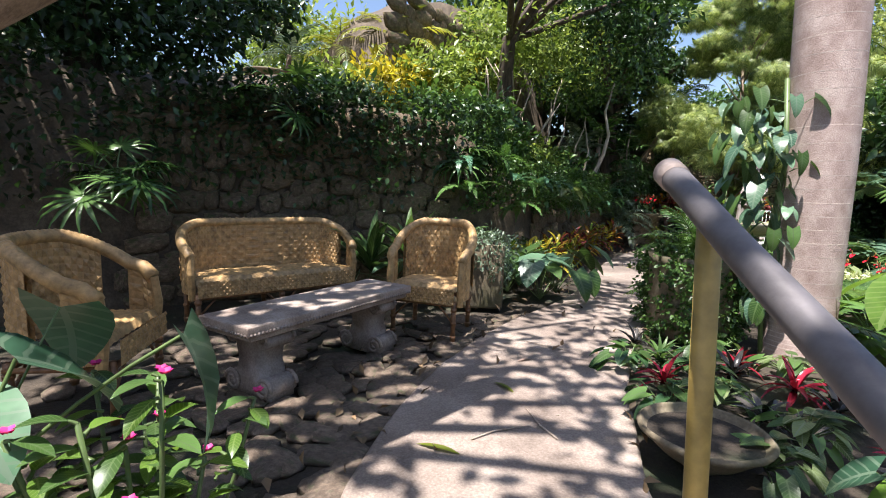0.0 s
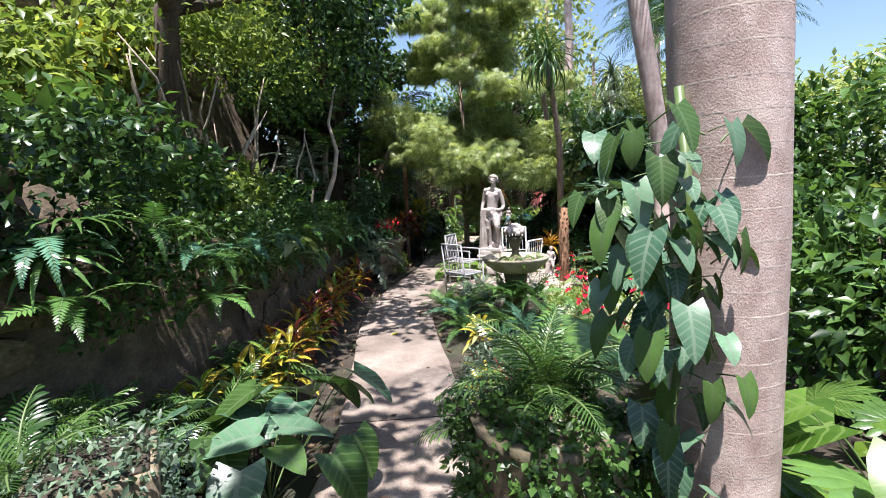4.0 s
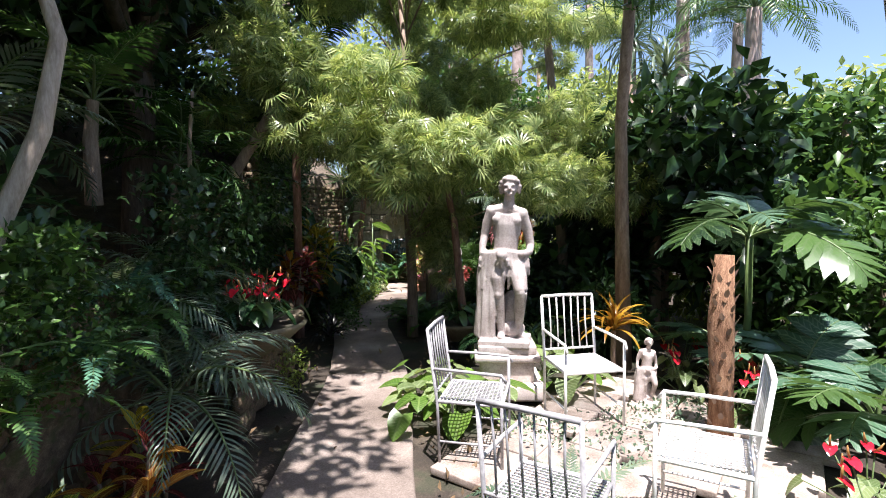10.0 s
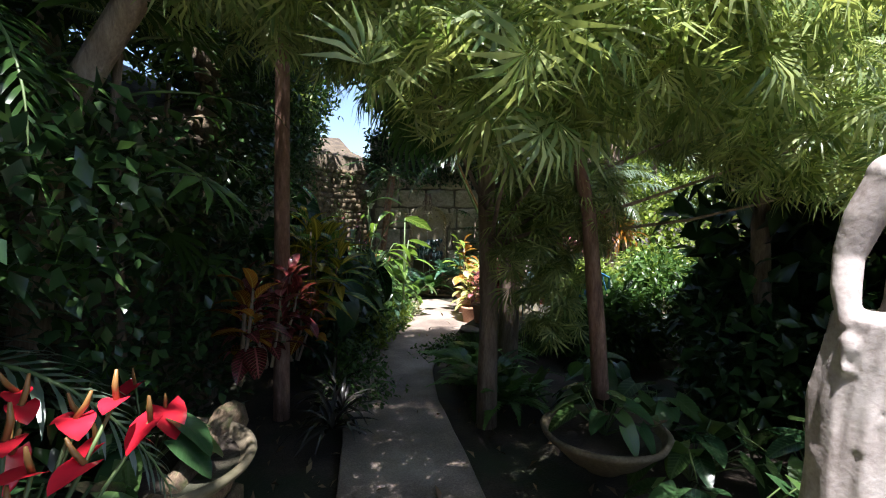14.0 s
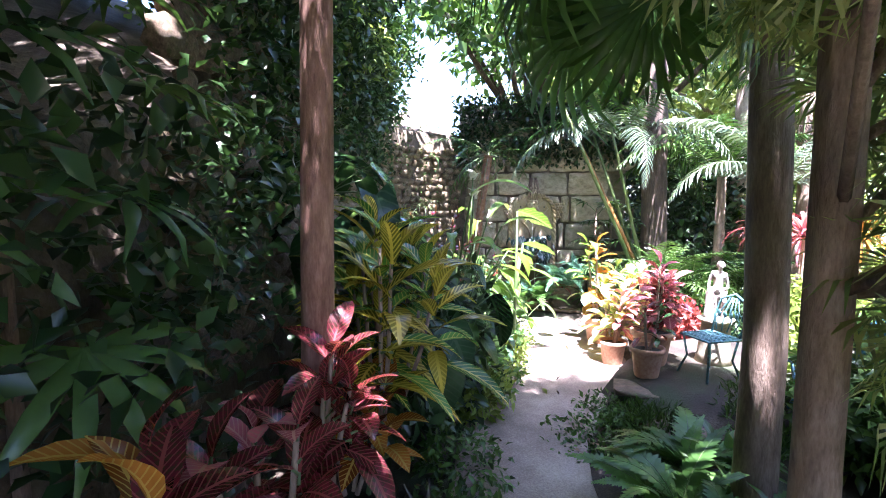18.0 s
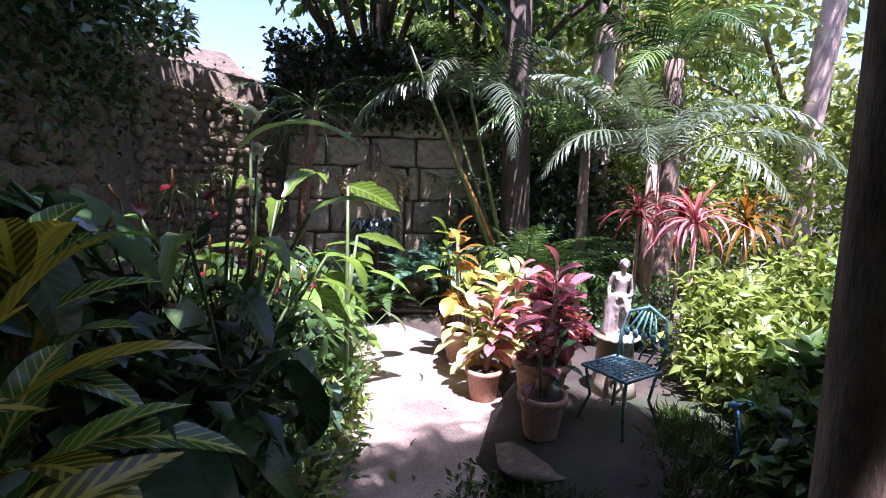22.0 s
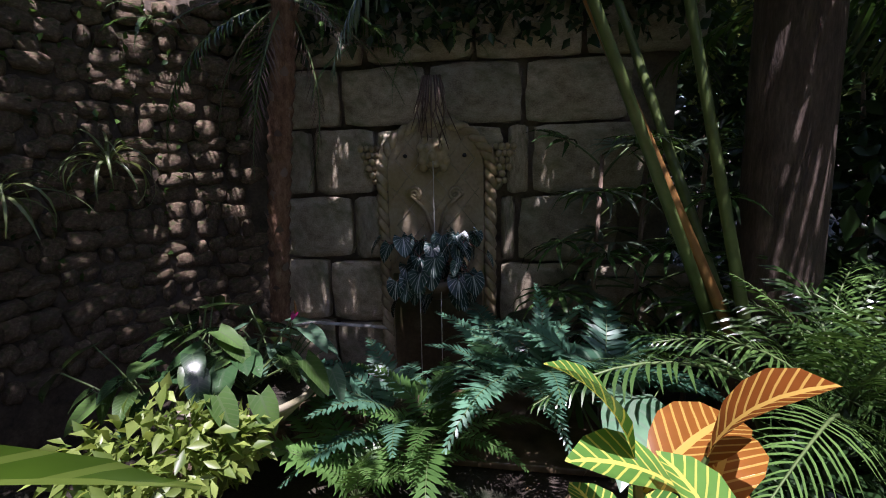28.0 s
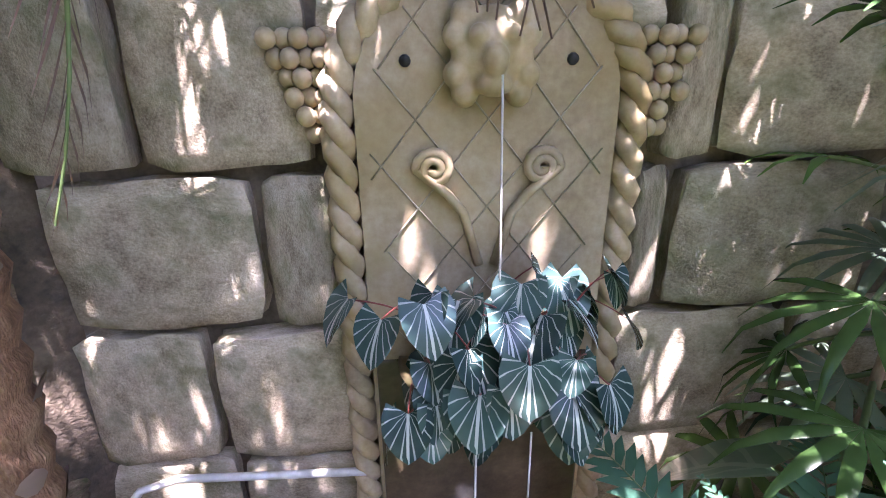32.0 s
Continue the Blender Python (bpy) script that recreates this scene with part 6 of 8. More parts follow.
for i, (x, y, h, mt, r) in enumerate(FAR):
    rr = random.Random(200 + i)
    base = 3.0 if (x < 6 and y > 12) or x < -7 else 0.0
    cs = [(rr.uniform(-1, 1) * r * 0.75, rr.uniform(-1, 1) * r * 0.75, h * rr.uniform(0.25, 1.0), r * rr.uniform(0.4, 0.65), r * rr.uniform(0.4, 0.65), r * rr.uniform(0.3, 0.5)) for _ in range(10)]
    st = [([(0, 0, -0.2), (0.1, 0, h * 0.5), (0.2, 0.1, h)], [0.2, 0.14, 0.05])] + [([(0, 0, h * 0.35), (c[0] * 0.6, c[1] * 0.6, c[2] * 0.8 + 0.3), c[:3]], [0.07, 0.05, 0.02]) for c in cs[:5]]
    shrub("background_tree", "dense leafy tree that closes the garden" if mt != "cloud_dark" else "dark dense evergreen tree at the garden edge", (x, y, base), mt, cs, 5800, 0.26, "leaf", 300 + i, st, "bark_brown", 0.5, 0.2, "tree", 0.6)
# crowns added mostly out of view to shade wicker seats, left bank, path, fountain
for i, (x, y, z, cs, n) in enumerate((
        (-3.4, 4.6, 1.9, [(0, 0, 2.6, 1.5, 1.3, 0.7), (1.1, -0.9, 3.0, 1.2, 1.1, 0.6), (0.4, -2.2, 3.2, 1.4, 1.2, 0.6), (-1.0, 0.8, 2.2, 1.2, 1.2, 0.8), (1.9, -2.4, 3.6, 1.0, 1.0, 0.5)], 4200),
        (4.1, 12.6, 0.9, [(0, 0, 3.2, 1.1, 1.0, 0.7), (-0.9, 0.9, 3.9, 1.2, 1.2, 0.7), (-0.6, 0.6, 2.6, 1.0, 1.0, 0.7), (0.6, -1.0, 4.4, 0.9, 0.8, 0.4), (-0.6, -1.5, 3.7, 1.0, 0.9, 0.4), (-1.2, -2.6, 3.8, 0.9, 0.9, 0.4), (0.3, 0.4, 3.6, 1.0, 1.0, 0.5), (0.2, -0.8, 3.6, 0.7, 0.7, 0.35), (0.8, 0.0, 3.7, 0.7, 0.7, 0.35)], 5600),
        (4.6, 15.6, 2.6, [(0, 0, 2.0, 1.2, 1.2, 0.7), (-0.8, 0.9, 2.6, 1.2, 1.2, 0.6), (1.6, -0.6, 2.2, 1.0, 1.0, 0.5), (1.95, -2.2, 2.2, 0.6, 0.6, 0.35), (2.35, -1.75, 2.3, 0.55, 0.55, 0.35)], 3900),
        (0.9, 8.7, 1.35, [(1.3, -1.3, 3.9, 0.9, 0.8, 0.35), (2.4, 0.3, 4.1, 0.9, 0.8, 0.35), (1.9, -2.4, 4.4, 0.9, 0.8, 0.35), (3.0, 1.4, 3.8, 0.7, 0.7, 0.3), (0.3, -2.1, 3.3, 0.6, 0.6, 0.3), (0.8, -1.3, 3.35, 0.6, 0.6, 0.3), (1.3, -0.5, 3.45, 0.6, 0.6, 0.3), (-0.1, -2.6, 3.1, 0.6, 0.6, 0.3)], 2700),
        (-3.0, 1.2, 1.6, [(2.6, 0.4, 4.0, 0.8, 0.8, 0.3), (3.4, 1.6, 4.3, 0.8, 0.8, 0.3), (3.9, 2.8, 4.4, 0.7, 0.7, 0.3), (1.6, 1.4, 4.0, 0.8, 0.8, 0.35), (2.4, -1.5, 4.2, 0.8, 0.7, 0.3), (3.4, -0.9, 4.2, 0.8, 0.7, 0.3), (1.2, -0.4, 3.9, 0.8, 0.8, 0.3), (3.8, -0.1, 4.3, 0.6, 0.6, 0.3), (4.2, -0.6, 4.5, 0.5, 0.5, 0.3)], 2500),
        (12.2, 18.6, 0.0, [(-1.0, -1.2, 4.4, 0.9, 0.8, 0.4), (-1.8, -1.6, 4.8, 0.9, 0.8, 0.4), (-0.4, -2.2, 4.9, 0.8, 0.8, 0.4), (-2.6, -0.8, 4.6, 0.9, 0.8, 0.4), (-1.4, -0.6, 3.9, 0.9, 0.7, 0.35), (-1.2, -2.0, 4.2, 0.9, 0.9, 0.4), (-2.2, -1.8, 4.0, 0.9, 0.9, 0.4), (-3.2, -1.6, 4.2, 0.9, 0.9, 0.4), (-1.9, -2.6, 4.6, 0.8, 0.8, 0.4)], 2700),
        (12.9, 17.4, 0.0, [(0, 0, 4.0, 1.4, 1.3, 0.6), (-1.0, -0.6, 4.3, 1.2, 1.1, 0.5), (0.8, -1.4, 4.2, 1.2, 1.1, 0.5), (-0.4, -2.2, 4.6, 1.1, 1.1, 0.5), (0.4, -2.8, 4.4, 1.1, 1.1, 0.5), (-1.3, -1.7, 4.9, 1.0, 1.0, 0.45)], 3000))):
    st = [([(0, 0, -0.3), (0.1, -0.1, cs[0][2] * 0.6), cs[0][:3]], [0.16, 0.12, 0.05])] + [([(0.1, -0.1, cs[0][2] * 0.6), (c[0] * 0.6, c[1] * 0.6, c[2] * 0.85), c[:3]], [0.06, 0.045, 0.02]) for c in cs[1:]]
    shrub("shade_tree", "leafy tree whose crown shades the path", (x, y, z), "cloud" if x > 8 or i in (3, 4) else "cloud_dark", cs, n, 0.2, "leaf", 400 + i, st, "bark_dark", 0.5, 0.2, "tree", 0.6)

# ---- first stretch: seats and bank ----
for i, (x, y, z, s) in enumerate(((-2.55, 3.75, 1.15, 0.5), (-1.6, 4.75, 1.95, 0.4), (0.15, 5.9, 1.5, 0.45))):
    fan_palm("fan_plant", "small fan palm with arching pleated leaves in a wall niche", (x, y, z), None, "frond", 12, 0.34, 14, 0.32, 80 + i, 0.035, tilt=(-50, 30), category="plant")
rng = np.random.default_rng(5)


def ivy(name, label, a, b, n, mat, size, z0, z1, depth=0.16, bias=1.0, seed=1, kind_unit="leaf"):
    """Leaves that hang over a stretch of the wall's face and lip."""
    r = np.random.default_rng(seed)
    pts = resample([(x, y, 0) for x, y in near(*a, *b)], 0.1)
    out = []
    for _ in range(n):
        i = int(r.integers(0, len(pts) - 1))
        d = (pts[i + 1] - pts[i]).normalized()
        side = Vector((d.y, -d.x, 0))
        z = z0 + (z1 - z0) * r.random() ** bias
        lump = noise.noise((pts[i].x * 1.8, pts[i].y * 1.8, z * 2.2 + seed)) * 0.5 + 0.5
        if r.random() > lump * 1.35:
            continue
        e = pts[i] + side * (depth * (0.3 + r.random()) * (0.4 + lump))
        out.append((e.x, e.y, z))
    ob = thing(name, label, "climbing plant", (0, 0, 0))
    fo = part("foliage", cloud("foliage", mat, None, 0, size, kind_unit, seed=seed, aspect=0.6, hang=0.7, surface=out), ob)
    fo["kind"] = "stuff"
    return ob


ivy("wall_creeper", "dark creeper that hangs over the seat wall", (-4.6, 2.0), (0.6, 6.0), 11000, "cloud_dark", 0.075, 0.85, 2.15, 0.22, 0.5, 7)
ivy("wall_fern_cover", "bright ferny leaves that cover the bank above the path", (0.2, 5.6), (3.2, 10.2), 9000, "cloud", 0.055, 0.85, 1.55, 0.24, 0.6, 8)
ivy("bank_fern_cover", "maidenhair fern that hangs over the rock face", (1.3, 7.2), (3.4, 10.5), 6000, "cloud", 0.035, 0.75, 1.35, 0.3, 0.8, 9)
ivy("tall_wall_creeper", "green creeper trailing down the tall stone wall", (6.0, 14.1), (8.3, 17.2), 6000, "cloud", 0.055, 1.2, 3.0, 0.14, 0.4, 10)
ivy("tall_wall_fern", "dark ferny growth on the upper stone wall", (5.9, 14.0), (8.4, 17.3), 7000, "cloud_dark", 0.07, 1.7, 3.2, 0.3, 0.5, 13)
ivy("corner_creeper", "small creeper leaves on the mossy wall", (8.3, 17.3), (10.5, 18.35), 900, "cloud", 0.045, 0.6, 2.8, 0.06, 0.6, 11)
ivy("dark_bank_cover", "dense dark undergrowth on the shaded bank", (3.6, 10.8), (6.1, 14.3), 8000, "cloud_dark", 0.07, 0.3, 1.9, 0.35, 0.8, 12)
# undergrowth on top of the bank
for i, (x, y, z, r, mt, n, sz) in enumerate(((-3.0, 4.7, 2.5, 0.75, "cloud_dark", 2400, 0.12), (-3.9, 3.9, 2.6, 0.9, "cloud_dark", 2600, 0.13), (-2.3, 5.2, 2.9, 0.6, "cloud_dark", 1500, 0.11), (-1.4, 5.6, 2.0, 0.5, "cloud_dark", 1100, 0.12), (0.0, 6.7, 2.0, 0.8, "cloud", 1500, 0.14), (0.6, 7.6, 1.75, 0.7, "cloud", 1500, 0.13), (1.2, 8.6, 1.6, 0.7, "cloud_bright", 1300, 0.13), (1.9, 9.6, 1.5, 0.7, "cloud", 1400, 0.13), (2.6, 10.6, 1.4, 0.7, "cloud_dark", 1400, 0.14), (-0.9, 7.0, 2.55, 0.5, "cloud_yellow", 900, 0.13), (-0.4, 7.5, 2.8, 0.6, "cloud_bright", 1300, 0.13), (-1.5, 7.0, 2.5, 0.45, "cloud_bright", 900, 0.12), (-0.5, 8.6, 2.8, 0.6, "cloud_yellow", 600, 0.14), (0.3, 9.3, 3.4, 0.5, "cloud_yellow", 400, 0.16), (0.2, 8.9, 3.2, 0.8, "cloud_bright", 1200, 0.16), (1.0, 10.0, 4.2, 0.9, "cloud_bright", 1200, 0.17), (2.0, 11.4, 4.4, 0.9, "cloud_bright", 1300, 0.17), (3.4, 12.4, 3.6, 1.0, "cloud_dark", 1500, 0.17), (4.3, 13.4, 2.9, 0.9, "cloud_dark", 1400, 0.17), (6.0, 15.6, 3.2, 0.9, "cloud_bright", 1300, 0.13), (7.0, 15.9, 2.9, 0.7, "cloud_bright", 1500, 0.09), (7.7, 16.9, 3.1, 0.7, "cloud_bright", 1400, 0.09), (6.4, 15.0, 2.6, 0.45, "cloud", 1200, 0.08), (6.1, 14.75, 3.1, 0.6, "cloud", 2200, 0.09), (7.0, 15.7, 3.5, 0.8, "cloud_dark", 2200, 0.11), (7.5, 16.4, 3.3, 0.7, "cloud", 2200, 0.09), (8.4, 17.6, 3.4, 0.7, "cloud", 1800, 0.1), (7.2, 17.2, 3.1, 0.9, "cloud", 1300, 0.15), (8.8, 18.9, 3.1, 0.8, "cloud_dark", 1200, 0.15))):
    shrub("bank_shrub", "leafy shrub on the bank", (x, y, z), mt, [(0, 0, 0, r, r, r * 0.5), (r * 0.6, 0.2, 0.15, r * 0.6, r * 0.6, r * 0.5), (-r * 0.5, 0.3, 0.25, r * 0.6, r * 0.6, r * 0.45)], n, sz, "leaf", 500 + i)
for i, (x, y, z, mt) in enumerate(((-1.9, 8.6, 2.9, "frond_yellow"), (-0.9, 8.3, 2.9, "frond_yellow"), (0.1, 9.6, 3.2, "frond"), (-2.9, 8.9, 2.9, "frond_blue"), (3.7, 11.9, 2.0, "frond"), (3.0, 11.2, 1.6, "frond_blue"), (4.4, 12.3, 1.6, "frond"))):
    palm("bank_palm", "young palm with arching fronds on the bank", (x, y, z), ([(0, 0, -0.3), (0, 0, 0.2), (0.03, 0, 0.5)], [0.06, 0.05, 0.04]), mt, 12, 1.15, 0.30, 90 + i, ring=False, trunk_mat="bark_brown", count=22)
for i, (x, y, s) in enumerate(((-2.93, 7.94, 0.36), (-2.46, 8.13, 0.42), (-1.59, 8.40, 0.40))):
    bowl_thing("stone_bowl", "wide shallow mossy stone planter bowl on the wall top", (x, y, 2.62), s, 0.26, "bowl_dark")
# planter with strap plants beside the armchair
pl = thing("stone_planter", "square rough stone planter trailing creeper", "planter", (0.36, 4.72, 0))
part("body", Geo().box((0.46, 0.46, 0.62), (0, 0, 0.31), bevel=0.025).done("body", "bowl_dark"), pl)
part("soil", Geo().box((0.40, 0.40, 0.05), (0, 0, 0.61), bevel=0.01).done("soil", "soil"), pl)
shrub("trailing_creeper", "tiny-leaved creeper that spills over the stone planter", (0.36, 4.72, 0.5), "cloud_grey", [(0.1, -0.2, 0.05, 0.28, 0.2, 0.22), (0.2, 0.0, -0.1, 0.12, 0.3, 0.3), (0, 0, 0.15, 0.3, 0.3, 0.08)], 1500, 0.045, seed=21, hang=0.6)
for i, (x, y, z) in enumerate(((0.1, 4.95, 0.4), (0.35, 5.1, 0.2))):
    palm("parlour_palm", "small palm with fine dark fronds beside the stone planter", (x, y, z), None, "frond", 16, 0.62, 0.18, 110 + i, 72, 75, False, count=26, width=0.012, tilt=(-30, 25))
for i, (x, y, z) in enumerate(((-0.3, 4.72, 0.36), (-0.7, 4.62, 0.3))):
    strap_plant("strap_lily", "clump of broad dark green strap leaves", (x, y, z), "leaf", 16, 0.68, 0.12, 76, 45, 110 + i, kind="lance", tilt=(-35, 20))
big_leaf_plant("elephant_ear", "broad-leaved plant with drooping grey-green leaves behind the armchair", (-0.45, 4.55, 0.2), ["leaf_blue"], 7, 0.3, 0.2, "heart", 0.12, 0.35, seed=112)
# creeper-covered planter right of the path
hp = thing("round_planter", "round planter wholly covered by small-leaved creeper", "planter", (2.08, 3.92, 0))
part("body", Geo().lathe([(0.30, 0), (0.33, 0.1), (0.34, 0.6), (0.36, 0.66), (0.02, 0.66)], 24).done("body", "bowl_dark"), hp)
fo = part("creeper", cloud("creeper", "cloud", [(0, 0, 0.35, 0.38, 0.38, 0.36), (0, 0, 0.55, 0.40, 0.40, 0.2), (0, 0, 0.12, 0.38, 0.38, 0.2)], 15000, 0.038, seed=22, hang=0.5, shell=0.18, aspect=0.75), hp)
fo["kind"] = "stuff"
palm("parlour_palm", "small palm with fine green fronds growing above the round planter", (2.15, 4.02, 0.62), None, "frond", 24, 0.62, 0.17, 23, 72, 75, False, count=26, width=0.012, tilt=(-30, 30))
palm("parlour_palm", "small palm with fine green fronds by the big trunk", (2.55, 4.45, 0.1), None, "frond", 22, 0.8, 0.2, 24, 72, 75, False, count=26, width=0.013, tilt=(-30, 30))
# philodendron that climbs the big trunk
ph = thing("climbing_philodendron", "climbing philodendron with glossy arrow-shaped leaves on the palm trunk", "climbing plant", (2.42, 3.50, 0))
ph_stem = part("stem", Geo().tube([(0, 0, 0), (-0.03, 0.05, 0.7), (0.02, 0.0, 1.4), (0.0, 0.06, 2.0)], 0.018, 6).done("stem", "stalk"), ph)
rr = random.Random(9)
PHL = [stalk_leaf("leaf_blue", 0.27, 0.165, "heart", 0.15, 35, -50, 35, 10, 0.16, seed=1), stalk_leaf("leaf", 0.24, 0.15, "heart", 0.18, 20, -65, 30, 12, 0.16, seed=2), stalk_leaf("leaf_blue", 0.2, 0.13, "heart", 0.12, 50, -35, 40, 10, 0.16, seed=3)]
for i in range(104):
    z = rr.uniform(1.0, 1.86) if i % 4 else rr.uniform(0.3, 1.0)
    part("leaf", PHL[i % 3], ph_stem, turned(radians(rr.uniform(60, 260)), z, rr.uniform(-15, 15), rr.uniform(0.48, 0.72), rr.uniform(-0.32, 0.0) if i % 4 else rr.uniform(-0.12, 0.0), rr.uniform(-0.14, 0.2)))
# impatiens beside the entry
imp = thing("impatiens", "pink-flowered impatiens with glossy green leaves", "flowering plant", (-0.72, 1.12, 0.02))
rr = random.Random(12)
IL = [stalk_leaf("leaf", 0.10, 0.045, "lance", 0.02, 30, 10, 40, 14, seed=1), stalk_leaf("leaf_bright", 0.09, 0.042, "lance", 0.02, 30, 0, 40, 14, seed=2)]
PET = stalk_leaf("petal_pink", 0.028, 0.03, "heart", 0, 0, 25, 20, 5, seed=3, n=3)
for k in range(12):
    x, y, h = rr.uniform(-0.3, 0.26), rr.uniform(-0.25, 0.3), rr.uniform(0.38, 0.68)
    st = part("stem", Geo().tube([(x * 0.4, y * 0.4, 0), (x * 0.8, y * 0.8, h * 0.6), (x, y, h)], 0.006, 5).done("stem", "stalk"), imp)
    for q in range(11):
        u = 0.4 + 0.6 * q / 10
        part("leaf", IL[q % 2], st, turned(rr.uniform(0, 6.28), h * u, rr.uniform(-20, 25), rr.uniform(0.8, 1.2), x * u, y * u))
    if k % 6 != 5:
        for q in range(5):
            part("petal", PET, st, turned(q * 1.257, h + 0.02, 15, 0.75, x + 0.01, y))
big_leaf_plant("elephant_ear", "large drooping blue-green leaf plant at the entry", (-1.02, 0.98, 0.42), ["leaf_blue"], 8, 0.3, 0.26, "heart", 0.14, 0.4, (80, 50), (-30, -60), 40, 113)
big_leaf_plant("dark_foliage", "dark broad leaves low at the entry", (-0.95, 0.75, -0.4), ["leaf_dark"], 14, 0.26, 0.18, "heart", 0.14, 0.4, (80, 45), (-10, -45), 40, 114)
# right-hand bed near the rail
for i, (x, y, kind) in enumerate(((1.55, 2.55, 0), (1.85, 2.9, 1), (1.5, 3.15, 2), (1.75, 2.15, 0), (2.1, 2.4, 1), (1.4, 1.9, 0), (2.3, 3.0, 0), (1.9, 1.75, 1), (2.45, 2.0, 0))):
    if kind == 0:
        big_leaf_plant("arrowhead_vine", "low arrowhead plant with pale mottled green leaves", (x, y, 0), ["leaf_pale", "leaf"], 26, 0.13, 0.075, "heart", 0.2, 0.17, (75, 25), (0, -35), 30, 120 + i)
    elif kind == 1:
        strap_plant("bromeliad", "red-centred bromeliad with broad dark leaves", (x, y, 0.02), "brom_dark", 16, 0.26, 0.05, 40, 55, 120 + i)
        strap_plant("bromeliad", "small bright red bromeliad rosette", (x + 0.12, y + 0.14, 0.04), "brom_red", 14, 0.2, 0.045, 40, 55, 140 + i)
    else:
        strap_plant("bromeliad", "green and pinkish bromeliad rosette at the path edge", (x, y, 0.02), "leaf", 22, 0.24, 0.04, 45, 60, 120 + i)
big_leaf_plant("lobed_leaf_plant", "bright green lobed leaves by the handrail", (1.75, 1.45, 0), ["leaf_bright", "leaf_blue"], 14, 0.22, 0.17, "heart", 0.2, 0.35, seed=131)
bowl_thing("edging_bowl", "low mossy round planter bowl at the path edge", (1.15, 1.95, -0.02), 0.26, 0.16, "bowl_dark")

for i, (x, y, k) in enumerate(((1.2, 2.35, 0), (1.35, 2.75, 1), (1.25, 3.05, 0), (1.6, 2.85, 0), (1.9, 3.3, 0), (2.1, 2.7, 1), (1.65, 2.3, 1), (2.4, 2.6, 0), (1.45, 3.45, 1))):
    if k:
        strap_plant("bromeliad", "dark red bromeliad rosette in the shady bed", (x, y, 0.02), "brom_red" if i % 2 else "brom_dark", 16, 0.24, 0.045, 42, 60, 590 + i)
    else:
        big_leaf_plant("arrowhead_vine", "low arrowhead plant with mottled green leaves", (x, y, 0), ["leaf", "leaf_dark"], 24, 0.13, 0.08, "heart", 0.2, 0.2, (75, 25), (0, -35), 30, 590 + i)
# ---- along the path to the statue, left ----
for i, (x, y, z) in enumerate(((1.05, 5.0, 0), (0.75, 5.35, 0), (1.30, 5.35, 0))):
    big_leaf_plant("giant_leaf", "broad round blue-green leaves on long stalks by the path", (x, y, z), ["leaf_blue", "leaf"], 11, 0.32, 0.28, "heart", 0.16, 0.6, (80, 40), (-15, -50), 30, 150 + i)
for i, (x, y, k) in enumerate(((0.75, 5.95, 0), (1.15, 6.1, 0), (1.45, 6.35, 0), (1.6, 6.9, 1), (1.85, 7.1, 0), (1.95, 7.6, 1), (2.2, 7.8, 2), (2.35, 8.2, 1), (2.55, 8.5, 0), (2.75, 8.9, 1), (3.0, 9.3, 2), (3.2, 9.6, 0), (3.45, 9.95, 1), (3.65, 10.25, 2))):
    mats = (["croton_yellow", "croton_green"], ["croton_orange", "croton_red"], ["croton_red", "croton_yellow"])[k]
    croton("croton", ("yellow-veined green croton", "orange and red croton", "dark red and yellow croton")[k] + " beside the path", (x, y, 0), mats, 4, 0.45, 13, 0.26, 0.065, 160 + i, "lance")
for i, (x, y) in enumerate(((0.1, 5.3), (0.3, 5.6), (0.9, 5.7), (-0.2, 5.2), (1.2, 6.6))):
    palm("parlour_palm", "small arching palm at the foot of the bank", (x, y, 0.25 if x < 0.8 else 0.1), None, "frond", 16, 0.7, 0.2, 180 + i, 70, 80, False, count=24, width=0.014, tilt=(-30, 30))
rr = random.Random(15)
for i, p in enumerate(resample([(x, y, 0) for x, y in near(-0.2, 5.5, 4.1, 11.4)], 0.24)):
    a = math.atan2(p.y - 5.5, p.x)
    fern("hanging_fern", "arching green fern that hangs from the rock face", (p.x + rr.uniform(0.05, 0.3), p.y - rr.uniform(0.0, 0.25), rr.uniform(0.8, 1.25) + (0.3 if p.y < 6.3 else 0)), "fern" if i % 3 else "fern_blue", 10, 0.52, 0.095, 190 + i % 5, 45, 115, "bank ferns")
strap_plant("spathe_plant", "clump of big glossy upright leaves on the bank", (2.55, 9.2, 1.05), "leaf_bright", 12, 0.5, 0.15, 60, 60, 199, kind="lance")
strap_plant("spathe_plant", "clump of big glossy upright leaves on the bank", (1.8, 8.6, 1.15), "leaf", 14, 0.5, 0.13, 60, 60, 198, kind="lance")
big_leaf_plant("round_leaf_vine", "pale round-leaved plant hanging from the bank", (1.75, 7.35, 1.05), ["leaf_pale", "leaf"], 22, 0.16, 0.15, "heart", 0.16, 0.3, (60, 0), (-30, -60), 30, 197)
